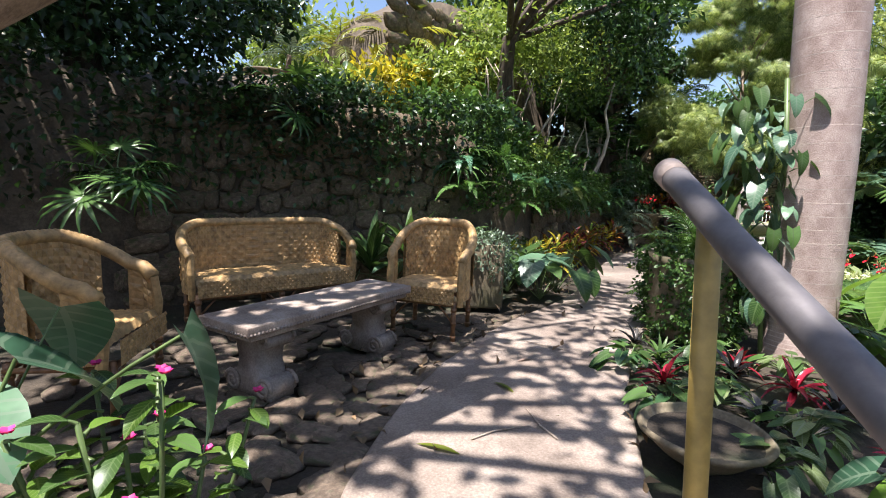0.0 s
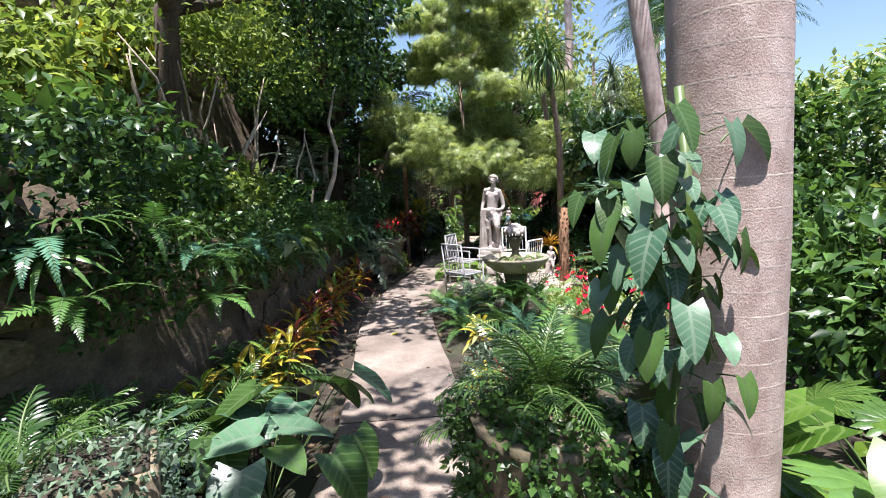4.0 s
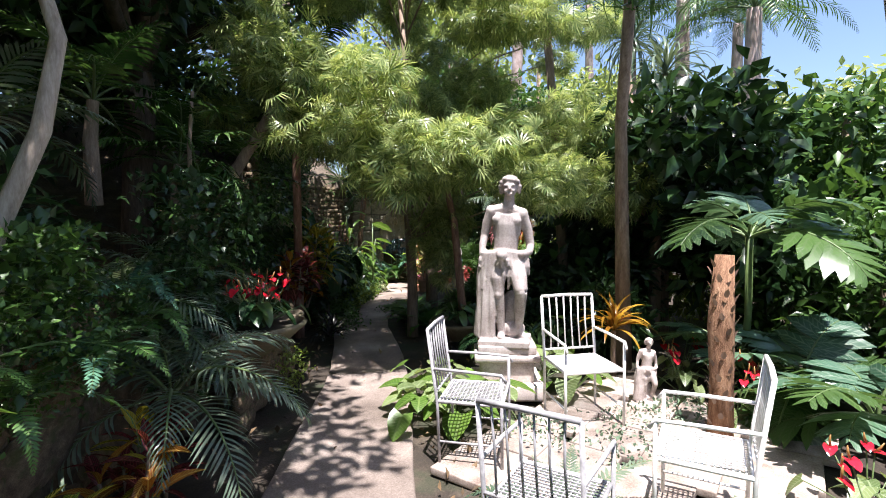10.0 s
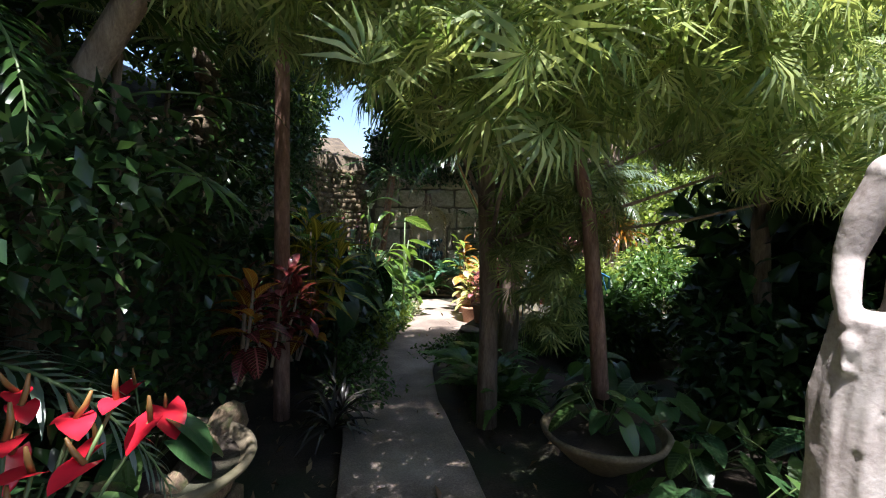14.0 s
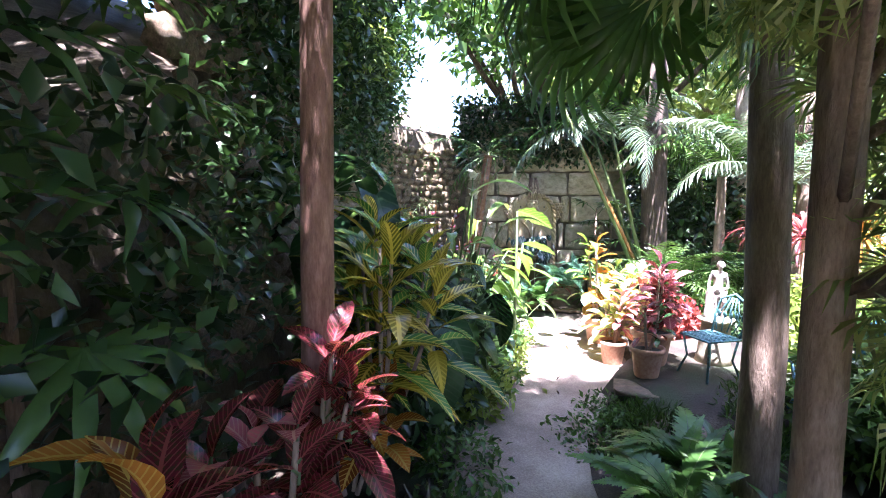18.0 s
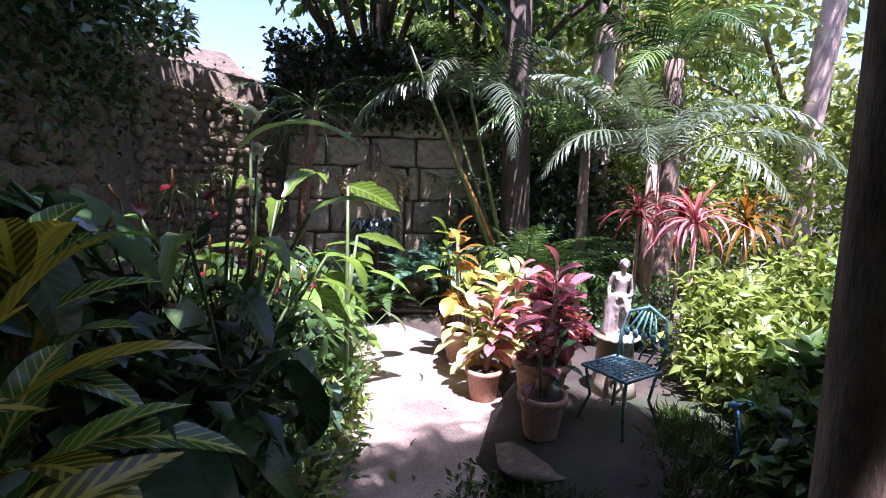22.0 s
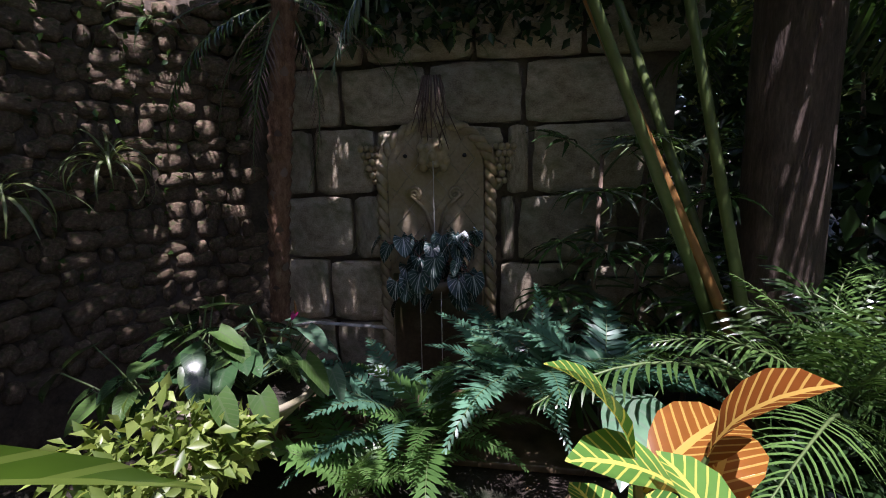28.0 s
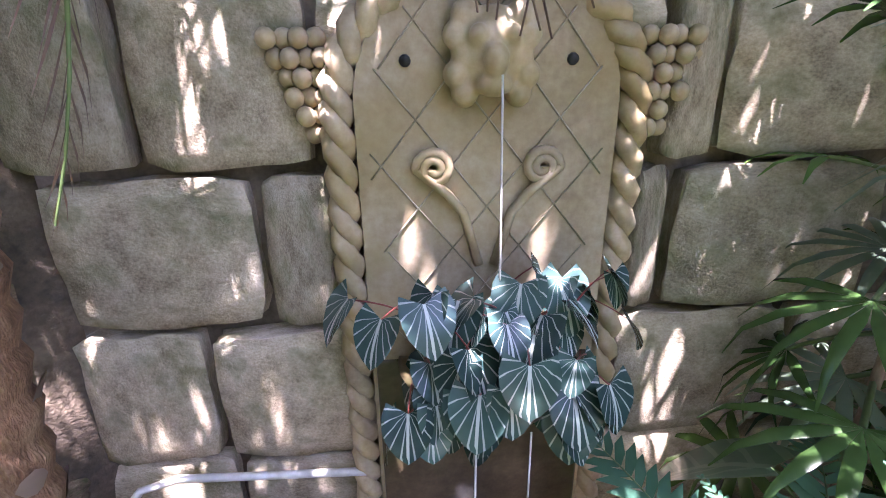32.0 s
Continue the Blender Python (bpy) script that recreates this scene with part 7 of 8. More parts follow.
# ---- right of the path, towards the fountain ----
for i, (x, y, k) in enumerate(((2.75, 5.1, 0), (3.05, 5.5, 1), (3.3, 5.9, 2), (3.5, 6.4, 0), (3.35, 5.2, 1), (3.75, 6.0, 2), (3.8, 5.5, 0), (3.6, 6.9, 3), (3.9, 7.4, 3), (4.3, 7.75, 3), (4.1, 6.4, 3), (4.75, 6.35, 3), (4.9, 7.55, 3), (4.0, 8.0, 3))):
    if k == 0:
        croton("croton", "yellow-green croton in the sunny bed", (x, y, 0), ["croton_yellow", "croton_cream"], 3, 0.32, 13, 0.2, 0.05, 210 + i, "lance")
    elif k == 1:
        strap_plant("bromeliad", "red bromeliad in the sunny bed", (x, y, 0.02), "brom_red", 20, 0.28, 0.045, 45, 60, 210 + i)
    elif k == 2:
        shrub("silver_groundcover", "pale grey-green groundcover at the path edge", (x, y, 0.05), "cloud_grey", [(0, 0, 0, 0.3, 0.3, 0.1), (0.2, 0.2, 0.02, 0.25, 0.2, 0.1)], 900, 0.05, seed=210 + i)
    else:
        fern("fern", "arching fern below the fountain bowl", (x, y, 0.05), "fern" if i % 2 else "fern_blue", 15, 0.62, 0.11, 210 + i, 58, 95)
for i, (x, y, z) in enumerate(((4.05, 6.75, 0.1), (4.22, 6.78, 0.32), (4.42, 6.62, 0.3), (4.2, 6.98, 0.34), (4.3, 7.35, 0.15))):
    fern("fern", "arching fern that hides the foot of the fountain", (x, y, z), "fern", 14, 0.55, 0.10, 222 + i, 58, 95)
for i, (x, y) in enumerate(((4.75, 6.4), (5.1, 6.8), (5.3, 6.2), (5.5, 7.1), (4.9, 5.9), (5.7, 6.6), (4.2, 5.9))):
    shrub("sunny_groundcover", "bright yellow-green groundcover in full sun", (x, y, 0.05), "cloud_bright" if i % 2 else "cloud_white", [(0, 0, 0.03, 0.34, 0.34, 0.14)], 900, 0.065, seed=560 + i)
shrub("silver_groundcover", "pale grey-green groundcover along the path edge", (2.45, 4.75, 0.03), "cloud_grey", [(0, 0, 0, 0.22, 0.3, 0.08), (0.25, 0.5, 0, 0.2, 0.35, 0.08), (0.5, 0.9, 0, 0.2, 0.3, 0.08)], 1800, 0.045, seed=230)
for i, (x, y) in enumerate(((4.6, 5.9), (5.0, 6.3), (5.3, 5.7), (5.5, 6.6), (4.3, 5.4), (5.8, 6.1))):
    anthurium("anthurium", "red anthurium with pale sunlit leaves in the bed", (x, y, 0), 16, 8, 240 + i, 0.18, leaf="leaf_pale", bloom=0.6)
for i, (x, y, z) in enumerate(((3.7, 4.0, 0), (3.9, 4.6, 0), (3.6, 3.3, 0))):
    fan_palm("round_fan_palm", "low palm with broad round pleated leaves", (x, y, z), None, "leaf_bright" if i == 0 else "frond", 9, 0.42, 18, 0.75, 250 + i, 0.09, tilt=(-30, 25), droop=35, fused=0.85, category="plant", spread=320)
for i, (x, y) in enumerate(((7.0, 7.5), (7.6, 8.0), (7.9, 8.5), (7.0, 6.6), (7.75, 8.4))):
    ob = thing("monstera", "large split-leaf monstera in half sun", "plant", (x, y, 1.2 if i == 4 else 0))
    rr = random.Random(260 + i)
    ms = [frond_mesh("leaf_blue", 0.62, 0.30, 9, 60, 95, 0.085, 10, 5, 0.35, 75, 0.5, 3, curl=20, r=0.012, seed=4), frond_mesh("leaf", 0.7, 0.3, 9, 45, 90, 0.085, 10, 5, 0.35, 75, 0.5, 3, curl=20, r=0.012, seed=6)]
    rosette(ob, ms, 11, 0.15, (-25, 30), (1.1, 1.5), rng=rr)
    if i == 4:
        part("stem", Geo().tube([(0.1, 0.05, -1.22), (0.03, 0, -0.5), (0, 0, 0.2)], 0.03, 7).done("stem", "stalk"), ob)
palm("sago_palm", "cycad with stiff silvery fronds in the sun", (6.3, 5.2, 0.5), ([(0, 0, -0.5), (0, 0, 0)], [0.12, 0.1]), "frond_blue", 14, 1.3, 0.26, 265, 50, 70, False, "fibre", count=40, width=0.02)
# statue terrace plants
for i, (x, y) in enumerate(((5.75, 10.05), (5.55, 9.85), (5.9, 10.4), (6.75, 9.5), (6.9, 9.9), (5.45, 10.15), (5.75, 9.7))):
    big_leaf_plant("heart_leaf_plant", "bright heart-shaped leaves round the statue's foot", (x, y, 0), ["leaf_pale", "leaf_bright"], 13, 0.2, 0.18, "heart", 0.16, 0.34, (75, 30), (0, -35), 25, 270 + i)
strap_plant("dracaena", "orange and red striped dracaena rosette", (7.36, 9.43, 0.35), "dracaena_orange", 34, 0.5, 0.05, 60, 80, 276, trunk=([(0, 0, -0.35), (0, 0, 0.1)], [0.03, 0.025], "bark_brown"))
post = thing("trunk_stump", "bare reddish fibrous palm stump", "tree stump", (6.6, 8.3, 0))
part("trunk", Geo().tube([(0, 0, -0.03), (0.01, 0, 0.4), (0.0, 0.01, 0.8), (0.02, 0, 1.28)], [0.085, 0.075, 0.085, 0.06], 14).done("trunk", "fibre"), post)
for i in range(60):
    a, z = i * 2.4, 0.04 + 1.2 * i / 60
    part("leaf_base", stalk_leaf("frond_dry", 0.07, 0.04, "ovate", 0, 0, 60, 10, 20, n=3), post, turned(a, z, 10, 1, 0.075 * math.sin(-a), 0.075 * math.cos(a)))
shrub("white_groundcover", "pale variegated groundcover on the sunny terrace", (6.35, 8.75, 0.0), "cloud_grey", [(0, 0, 0, 0.7, 0.4, 0.07), (0.6, -0.2, 0, 0.4, 0.4, 0.09), (-0.5, 0.5, 0, 0.3, 0.3, 0.07)], 2600, 0.045, seed=281)
for i, (x, y) in enumerate(((7.25, 8.75), (7.6, 8.9), (6.9, 8.3), (7.3, 8.2), (5.6, 7.4), (6.1, 7.5))):
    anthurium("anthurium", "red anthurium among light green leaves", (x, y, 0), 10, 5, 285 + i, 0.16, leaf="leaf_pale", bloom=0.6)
for i, (x, y) in enumerate(((5.0, 8.55), (4.35, 7.85), (4.95, 8.0))):
    fern("fern", "sunlit grey-green fern beside the white chair", (x, y, 0.02), "frond_blue", 13, 0.6, 0.11, 291 + i, 58, 90)
# rock wall with the anthurium bowls
rw = thing("rock_wall", "low wall of rough piled rocks under the flower bowls", "wall", (0, 0, 0), kind="structure")
rubble(rw, [(4.22, 10.85), (4.58, 11.2), (5.0, 11.62), (5.4, 12.15)], 0.0, 0.52, 0.17, random.Random(7), 0.03)
part("fill", Geo().box((1.9, 0.6, 0.5), (4.55, 11.9, 0.24), Matrix.Rotation(radians(41), 4, "Z"), bevel=0.05).done("fill", "mortar"), rw)
bowl_thing("flower_bowl", "wide shallow mossy concrete bowl on the rock wall", (4.57, 11.12, 0.5), 0.40, 0.24, "bowl_dark")
bowl_thing("flower_bowl", "second shallow mossy concrete bowl on the rock wall", (4.98, 11.78, 0.46), 0.34, 0.2, "bowl_dark")
anthurium("anthurium", "potted anthurium with many glossy red heart-shaped flowers", (4.58, 11.06, 0.70), 38, 24, 301, 0.165, stalk=0.27, bloom=0.62)
anthurium("anthurium", "potted anthurium with few flowers and dark leaves", (4.98, 11.78, 0.62), 18, 2, 302, 0.18, stalk=0.2)
shrub("rock_moss_plant", "small bright ferny plant in the rock wall", (5.0, 11.5, 0.2), "cloud_bright", [(0, 0, 0, 0.25, 0.2, 0.22)], 500, 0.05, seed=303)
# Silvery frond copy: highlights on these palms are put into the leaf colour.
for i, (x, y, z) in enumerate(((3.8, 10.55, 0.5), (3.7, 11.0, 0.9), (4.2, 11.9, 1.0))):
    palm("bank_palm", "dark palm with long arching glossy fronds by the bank", (x, y, z), None, "frond_blue", 14, 1.15, 0.3, 304 + i, 55, 95, False, count=26, width=0.022)
for i, (x, y, z) in enumerate(((4.5, 12.2, 1.0), (4.9, 12.9, 1.0), (5.0, 12.3, 1.6), (4.4, 11.9, 1.9), (5.4, 13.3, 1.5))):
    fan_palm("lady_palm", "dark lady palm with slender finger leaves", (x, y, z), ([(0, 0, -0.9), (0, 0, 0.3), (0.05, 0, 0.8)], [0.02, 0.018, 0.014]), "frond", 14, 0.36, 8, 0.34, 310 + i, 0.045, tilt=(-60, 20), droop=60, fused=0.12, spread=220, rise=0.9)
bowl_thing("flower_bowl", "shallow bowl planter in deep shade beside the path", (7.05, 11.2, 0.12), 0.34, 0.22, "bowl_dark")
anthurium("anthurium", "dark-leaved anthurium in the shaded bowl", (7.05, 11.2, 0.3), 16, 0, 315, 0.2)
for i, (x, y) in enumerate(((7.5, 10.9), (6.9, 10.6), (8.0, 11.3), (7.7, 11.6), (8.4, 12.0), (7.9, 10.4))):
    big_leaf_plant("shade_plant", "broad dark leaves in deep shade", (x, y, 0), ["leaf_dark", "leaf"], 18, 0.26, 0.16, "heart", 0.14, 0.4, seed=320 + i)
# Shrubs behind the statue take the darker leaves: deep shade as leaf colour.
for i, (x, y, r) in enumerate(((8.6, 10.9, 0.55), (9.4, 12.4, 0.45), (8.9, 13.2, 0.0), (10.2, 11.4, 0.6), (9.2, 10.3, 0.8), (8.2, 9.9, 0.5), (10.6, 9.6, 1.0), (9.6, 8.4, 0.9), (8.8, 6.9, 0.8), (7.8, 5.8, 0.8), (6.0, 4.2, 0.9), (4.9, 3.6, 0.8), (7.2, 3.6, 1.0), (4.4, 2.4, 0.9), (9.6, 7.6, 0.9))):
    if r:
        shrub("understorey_shrub", "dense green shrub in the undergrowth", (x, y, 0), "cloud_dark" if i in (0, 3, 4, 5) else "cloud" if i % 3 else "cloud_bright", [(0, 0, r * 0.7, r * 0.8, r * 0.8, r * 0.8), (0.3, 0.3, r * 1.3, r * 0.5, r * 0.5, r * 0.5)], 2000, 0.15, seed=330 + i, stems=[([(0, 0, 0), (0.1, 0, r), (0.1, 0.1, r * 1.5)], [0.03, 0.025, 0.01])])

# ---- shaded stretch ----
for i, (x, y, z, mats, n) in enumerate(((5.58, 12.62, 0.55, ["croton_orange", "croton_red"], 12), (5.92, 12.98, 0.5, ["croton_red", "croton_pink"], 12), (6.1, 13.2, 0.6, ["croton_red"], 12), (6.4, 13.6, 0.3, ["croton_red", "croton_orange"], 12))):
    croton("croton", "dark red veined croton in the shade" if i else "orange-red veined croton at the path edge", (x, y, z), mats, 3, 0.55, n, 0.24, 0.10, 350 + i, "lance")
for i, (x, y) in enumerate(((6.25, 12.75), (6.45, 12.95), (6.55, 13.25))):
    strap_plant("bromeliad", "dark strap-leaved bromeliad beside the path", (x, y, 0.05), "brom_dark", 22, 0.42, 0.045, 50, 75, 360 + i)
for i, (x, y, z) in enumerate(((6.72, 13.78, 0.6), (6.6, 13.7, 0.5), (6.95, 14.15, 0.5))):
    croton("variegated_plant", "tall croton with yellow-veined long leaves", (x, y, z), ["croton_yellow", "croton_green"], 4, 0.85, 14, 0.38, 0.10, 364 + i, "lance", spread=0.22)
shrub("edge_creeper", "small leafy creeper that spills onto the path", (6.75, 13.25, 0.1), "cloud", [(0, 0, 0, 0.3, 0.35, 0.2), (0.4, 0.6, 0, 0.25, 0.3, 0.2)], 1500, 0.06, seed=368)
for i, (x, y) in enumerate(((7.6, 12.6), (7.85, 12.95), (7.5, 12.3), (8.25, 13.15))):
    fern("birdsnest_fern", "broad bright fern tuft beside the path", (x, y, 0.02), "fern", 18, 0.62, 0.12, 370 + i, 55, 85, width=0.04)
    strap_plant("strap_lily", "broad green leaves beside the path", (x + 0.2, y - 0.12, 0.02), "leaf", 14, 0.42, 0.07, 55, 70, 374 + i, kind="lance")
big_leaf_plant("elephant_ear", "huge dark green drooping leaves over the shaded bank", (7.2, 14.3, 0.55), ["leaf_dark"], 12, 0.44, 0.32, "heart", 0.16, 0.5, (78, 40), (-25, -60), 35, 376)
for i, (x, y, z) in enumerate(((8.72, 13.62, 0.06), (9.15, 13.2, 0.14), (8.45, 13.35, 0.0), (9.5, 13.25, 0.19), (8.9, 13.0, 0.05))):
    shrub("grass_tuft", "tuft of short green grass between stepping stones", (x, y, z), "cloud", [(0, 0, 0, 0.22, 0.2, 0.03), (0.15, 0.1, 0, 0.16, 0.14, 0.03)], 700, 0.09, seed=880 + i, aspect=0.12, hang=-1.6)
shrub("turf", "patch of low grassy groundcover between stepping stones", (8.3, 13.75, 0.0), "cloud", [(0, 0, 0, 0.45, 0.3, 0.05), (0.4, 0.2, 0, 0.35, 0.25, 0.05), (0.75, -0.35, 0, 0.4, 0.3, 0.05)], 3600, 0.05, seed=378)
for i, (x, y, s) in enumerate(((8.75, 13.45, 0.3), (9.25, 13.35, 0.34), (8.9, 13.85, 0.26), (9.45, 13.75, 0.28), (8.45, 13.25, 0.22))):
    single("stepping_stone", rock_mesh(20 + i, "cobble", 0.1), "flat grey stepping stone set in groundcover", "stone", Matrix.Translation((x, y, 0.13 if x > 8.8 else 0.03)) @ Matrix.Rotation(i * 1.1, 4, "Z") @ Matrix.Diagonal((s * 1.6, s * 1.2, 0.07, 1)), "stepping stones")

# ---- sunny corner with pots ----
POT1, POT2 = pot_mesh(0.125, 0.24), pot_mesh(0.165, 0.3)
for i, (x, y, me, z) in enumerate(((9.05, 13.92, POT1, 0.19), (9.36, 14.08, POT2, 0.19), (10.05, 15.15, POT2, 0.0), (9.55, 14.60, POT1, 0.0), (10.3, 15.3, POT1, 0.0))):
    ob = thing("flower_pot", "sunlit terracotta pot with a thick rim" if i else "small round terracotta pot at the path edge", "flower pot", (x, y, z), "terracotta pots")
    part("body", me, ob)
    r, h = (0.125, 0.24) if me is POT1 else (0.165, 0.3)
    part("soil", Geo().lathe([(0.01, h * 0.90), (r * 0.6, h * 0.91), (r * 0.92, h * 0.88)], 20).done("soil", "soil"), ob)
croton("croton", "pink and crimson potted croton in full sun", (9.36, 14.08, 0.44), ["croton_pink", "croton_pink", "croton_red"], 6, 0.6, 15, 0.22, 0.11, 380, "spoon", spread=0.17)
croton("croton", "small dark croton in the round pot", (9.05, 13.92, 0.39), ["croton_red", "leaf_dark"], 2, 0.35, 12, 0.14, 0.05, 381)
croton("croton", "cream and green potted croton with broad leaves", (9.55, 14.60, 0.2), ["croton_cream", "croton_pink"], 4, 0.6, 14, 0.22, 0.10, 382, "spoon", spread=0.2)
croton("croton", "tall potted croton with one upright yellow-veined leaf", (10.05, 15.17, 0.26), ["croton_green", "croton_orange"], 3, 0.85, 9, 0.27, 0.14, 383, "spoon")
croton("croton", "orange-edged croton in a terracotta pot", (10.32, 15.28, 0.2), ["croton_orange", "croton_green"], 3, 0.65, 9, 0.25, 0.13, 384, "spoon")
croton("croton", "cream-yellow croton by the path corner", (9.93, 14.67, 0.0), ["croton_cream", "croton_cream", "croton_pink"], 3, 0.82, 12, 0.28, 0.12, 385, "spoon")
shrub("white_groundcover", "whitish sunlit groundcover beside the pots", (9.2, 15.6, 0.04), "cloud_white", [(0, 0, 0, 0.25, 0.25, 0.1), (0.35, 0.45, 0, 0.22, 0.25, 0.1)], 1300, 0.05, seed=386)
iron_chair(pose(9.45, 13.64, 0.2, 0, 0, 250) @ Matrix.Scale(0.74, 4), "worn teal cast-iron garden chair by the pots", "paint_teal", "iron chairs")
iron_chair(pose(9.55, 12.85, 0.05, 0, 0, 160), "blue cast-iron garden chair in the undergrowth", "paint_blue", "iron chairs")
melded("garden_figurine", figure, "marble", "pale stone garden figurine on a short pillar", "statue", pose(9.85, 13.8, 0.58, 0, 0, -60) @ Matrix.Scale(0.34, 4), 0.016, 4)
single("figurine_base", Geo().lathe([(0.16, -0.02), (0.13, 0.1), (0.11, 0.36), (0.15, 0.40)], 16).done("figurine_base", "bowl"), "short stone pillar under the figurine", "pedestal", Matrix.Translation((9.85, 13.8, 0.18)))
# left side: heliconia, dark anthuriums, big leaves
hl = thing("heliconia", "tall heliconia with bright torn banana-like leaves", "plant", (7.78, 14.72, 0.48))
rr = random.Random(390)
HL = [stalk_leaf("leaf_bright", 0.5, 0.11, "lance", 1.0, 80, 25, 75, 12, n=12, cut=0.4, seed=1, r=0.012), stalk_leaf("leaf_bright", 0.5, 0.11, "lance", 1.2, 84, 40, 85, 12, n=12, cut=0.45, seed=2, r=0.012), stalk_leaf("leaf_bright", 0.45, 0.12, "lance", 0.8, 75, 10, 70, 12, n=10, cut=0.3, seed=3, r=0.012)]
rosette(hl, HL, 18, 0, (-12, 12), (0.8, 1.1), rng=rr)
for k, (x, y, h) in enumerate(((0.09, -0.05, 1.29), (0.14, 0.0, 1.15))):
    st = part("flower_stalk", Geo().tube([(x * 0.3, y * 0.3, 0), (x * 0.8, y * 0.8, h * 0.6), (x, y, h)], 0.006, 5).done("flower_stalk", "stalk"), hl)
    for q in range(5):
        part("white_spathe", stalk_leaf("spathe_white", 0.075, 0.06, "heart", 0, 0, 60, 25, 15, 0.1), st, turned(k * 1.3 + q * 1.26, h - 0.01 * q, -12, 1, x, y), "white heart-shaped bloom")
for i, (x, y, z) in enumerate(((7.5, 14.75, 0.85), (7.8, 14.85, 0.65), (8.05, 15.05, 0.5), (8.35, 15.35, 0.3), (7.45, 14.6, 0.4))):
    anthurium("anthurium", "anthurium with dark red spathes and shaded leaves", (x, y, z), 22, 8, 395 + i, 0.2, "spathe_dark", 0.42, bloom=0.52)
for i, (x, y, z) in enumerate(((6.85, 14.5, 1.25), (7.15, 14.9, 1.2), (6.7, 14.6, 1.6))):
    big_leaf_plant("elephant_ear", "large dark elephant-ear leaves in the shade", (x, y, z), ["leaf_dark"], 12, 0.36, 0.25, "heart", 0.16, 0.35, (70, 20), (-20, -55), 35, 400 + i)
for i, (x, y) in enumerate(((8.05, 14.75), (8.4, 15.05), (8.7, 15.35), (7.75, 14.5))):
    shrub("path_edge_fern", "yellow-green fern edging that spills over the path", (x, y, 0.15), "cloud_bright" if i % 2 else "cloud", [(0, 0, 0, 0.3, 0.3, 0.22)], 900, 0.07, seed=405 + i)
    big_leaf_plant("veined_leaf_plant", "silvery veined pointed leaves at the path edge", (x - 0.05, y + 0.12, 0.1), ["leaf_blue"], 14, 0.17, 0.09, "heart", 0.14, 0.35, seed=410 + i)
shrub("leafy_bank", "dense mixed leaves on the shaded bank", (7.3, 14.5, 0.3), "cloud_dark", [(0, 0.1, 0.3, 0.6, 0.5, 0.65), (0.7, 0.9, 0.2, 0.6, 0.6, 0.6), (-0.4, -0.2, 0.4, 0.5, 0.4, 0.6), (1.3, 1.6, 0.1, 0.6, 0.6, 0.5)], 4600, 0.12, seed=415)
# palms behind the pots
for i, (x, y, z, mt) in enumerate(((12.0, 14.2, 1.7, "frond_blue"), (12.7, 15.2, 1.9, "frond"))):
    ob = palm("clump_palm", "palm with long arching silvery fronds", (x, y, z), None, mt, 13, 1.9, 0.45, 420 + i, 72, 105, False, count=32, width=0.03, tilt=(-28, 18), hang=35)
    rr = random.Random(430 + i)
    part("trunk", Geo().tube([(0.05, 0.05, -z - 0.05), (0.02, 0, -z / 2), (0, 0, 0.05)], [0.09, 0.075, 0.06], 10).done("trunk", "bark_brown"), ob)
single("tree_trunk", Geo().tube([(0, 0, -0.1), (0.02, 0, 1.0), (0.0, 0.03, 2.2), (-0.05, 0.1, 5.5)], [0.21, 0.18, 0.17, 0.14], 18).done("tree_trunk", "bark_dark"), "thick dark brown tree trunk behind the crotons", "tree trunk", Matrix.Translation((12.05, 15.8, 0)))
CANES = (((11.74, 15.96), (11.27, 16.38), "cane"), ((11.78, 15.85), (11.57, 16.09), "cane_green"), ((11.82, 15.98), (11.75, 16.5), "cane_green"), ((11.7, 16.0), (11.0, 16.2), "cane_green"))
cc = thing("palm_canes", "leaning orange and green palm canes before the dark wall", "palm tree", (11.76, 15.93, 0))
for (ax, ay), (bx, by), mt in CANES:
    a, b = Vector((ax - 11.76, ay - 15.93, 0.9)), Vector((bx - 11.76, by - 15.93, 2.2))
    d = b - a
    root = a - d * 0.72
    root.z = -0.03
    part("cane", Geo().tube([root, a, b, b + d * 0.55], [0.032, 0.028, 0.022, 0.015], 9).done("cane", mt), cc)
vs = [frond_mesh("frond_blue" if q else "frond", 2.0, 0.42, 34, 55, 110, 0.028, 40, 15, 0.14, 58, 0.5, 3, r=0.012, seed=q) for q in range(3)]
rosette(cc, vs, 17, 2.5, (-35, 25), (0.8, 1.05), "frond", x=-0.05, y=0.25, rng=random.Random(8))
palm("hanging_palm", "palm with dry hanging brown fronds", (13.0, 14.3, 0), ([(0, 0, -0.1), (0.1, 0, 1.6), (0.1, 0.05, 3.0)], [0.13, 0.12, 0.11]), "frond", 12, 1.6, 0.4, 440, ring=False, trunk_mat="bark_brown", dry=30)
for i, (x, y) in enumerate(((11.0, 13.6), (11.5, 13.3), (12.0, 13.9), (11.6, 14.2))):
    rc = strap_plant("red_cordyline", "red and orange cordyline in the sun", (x, y, 0.75), ("croton_pink", "dracaena_orange", "brom_red", "croton_red")[i], 36, 0.48, 0.045, 55, 85, 445 + i, trunk=([(0, 0, -0.87), (0, 0, 0.5)], [0.02, 0.018], "bark_brown"), tilt=(-70, 45))
    merged(rc, "leaf", "leaf_head")
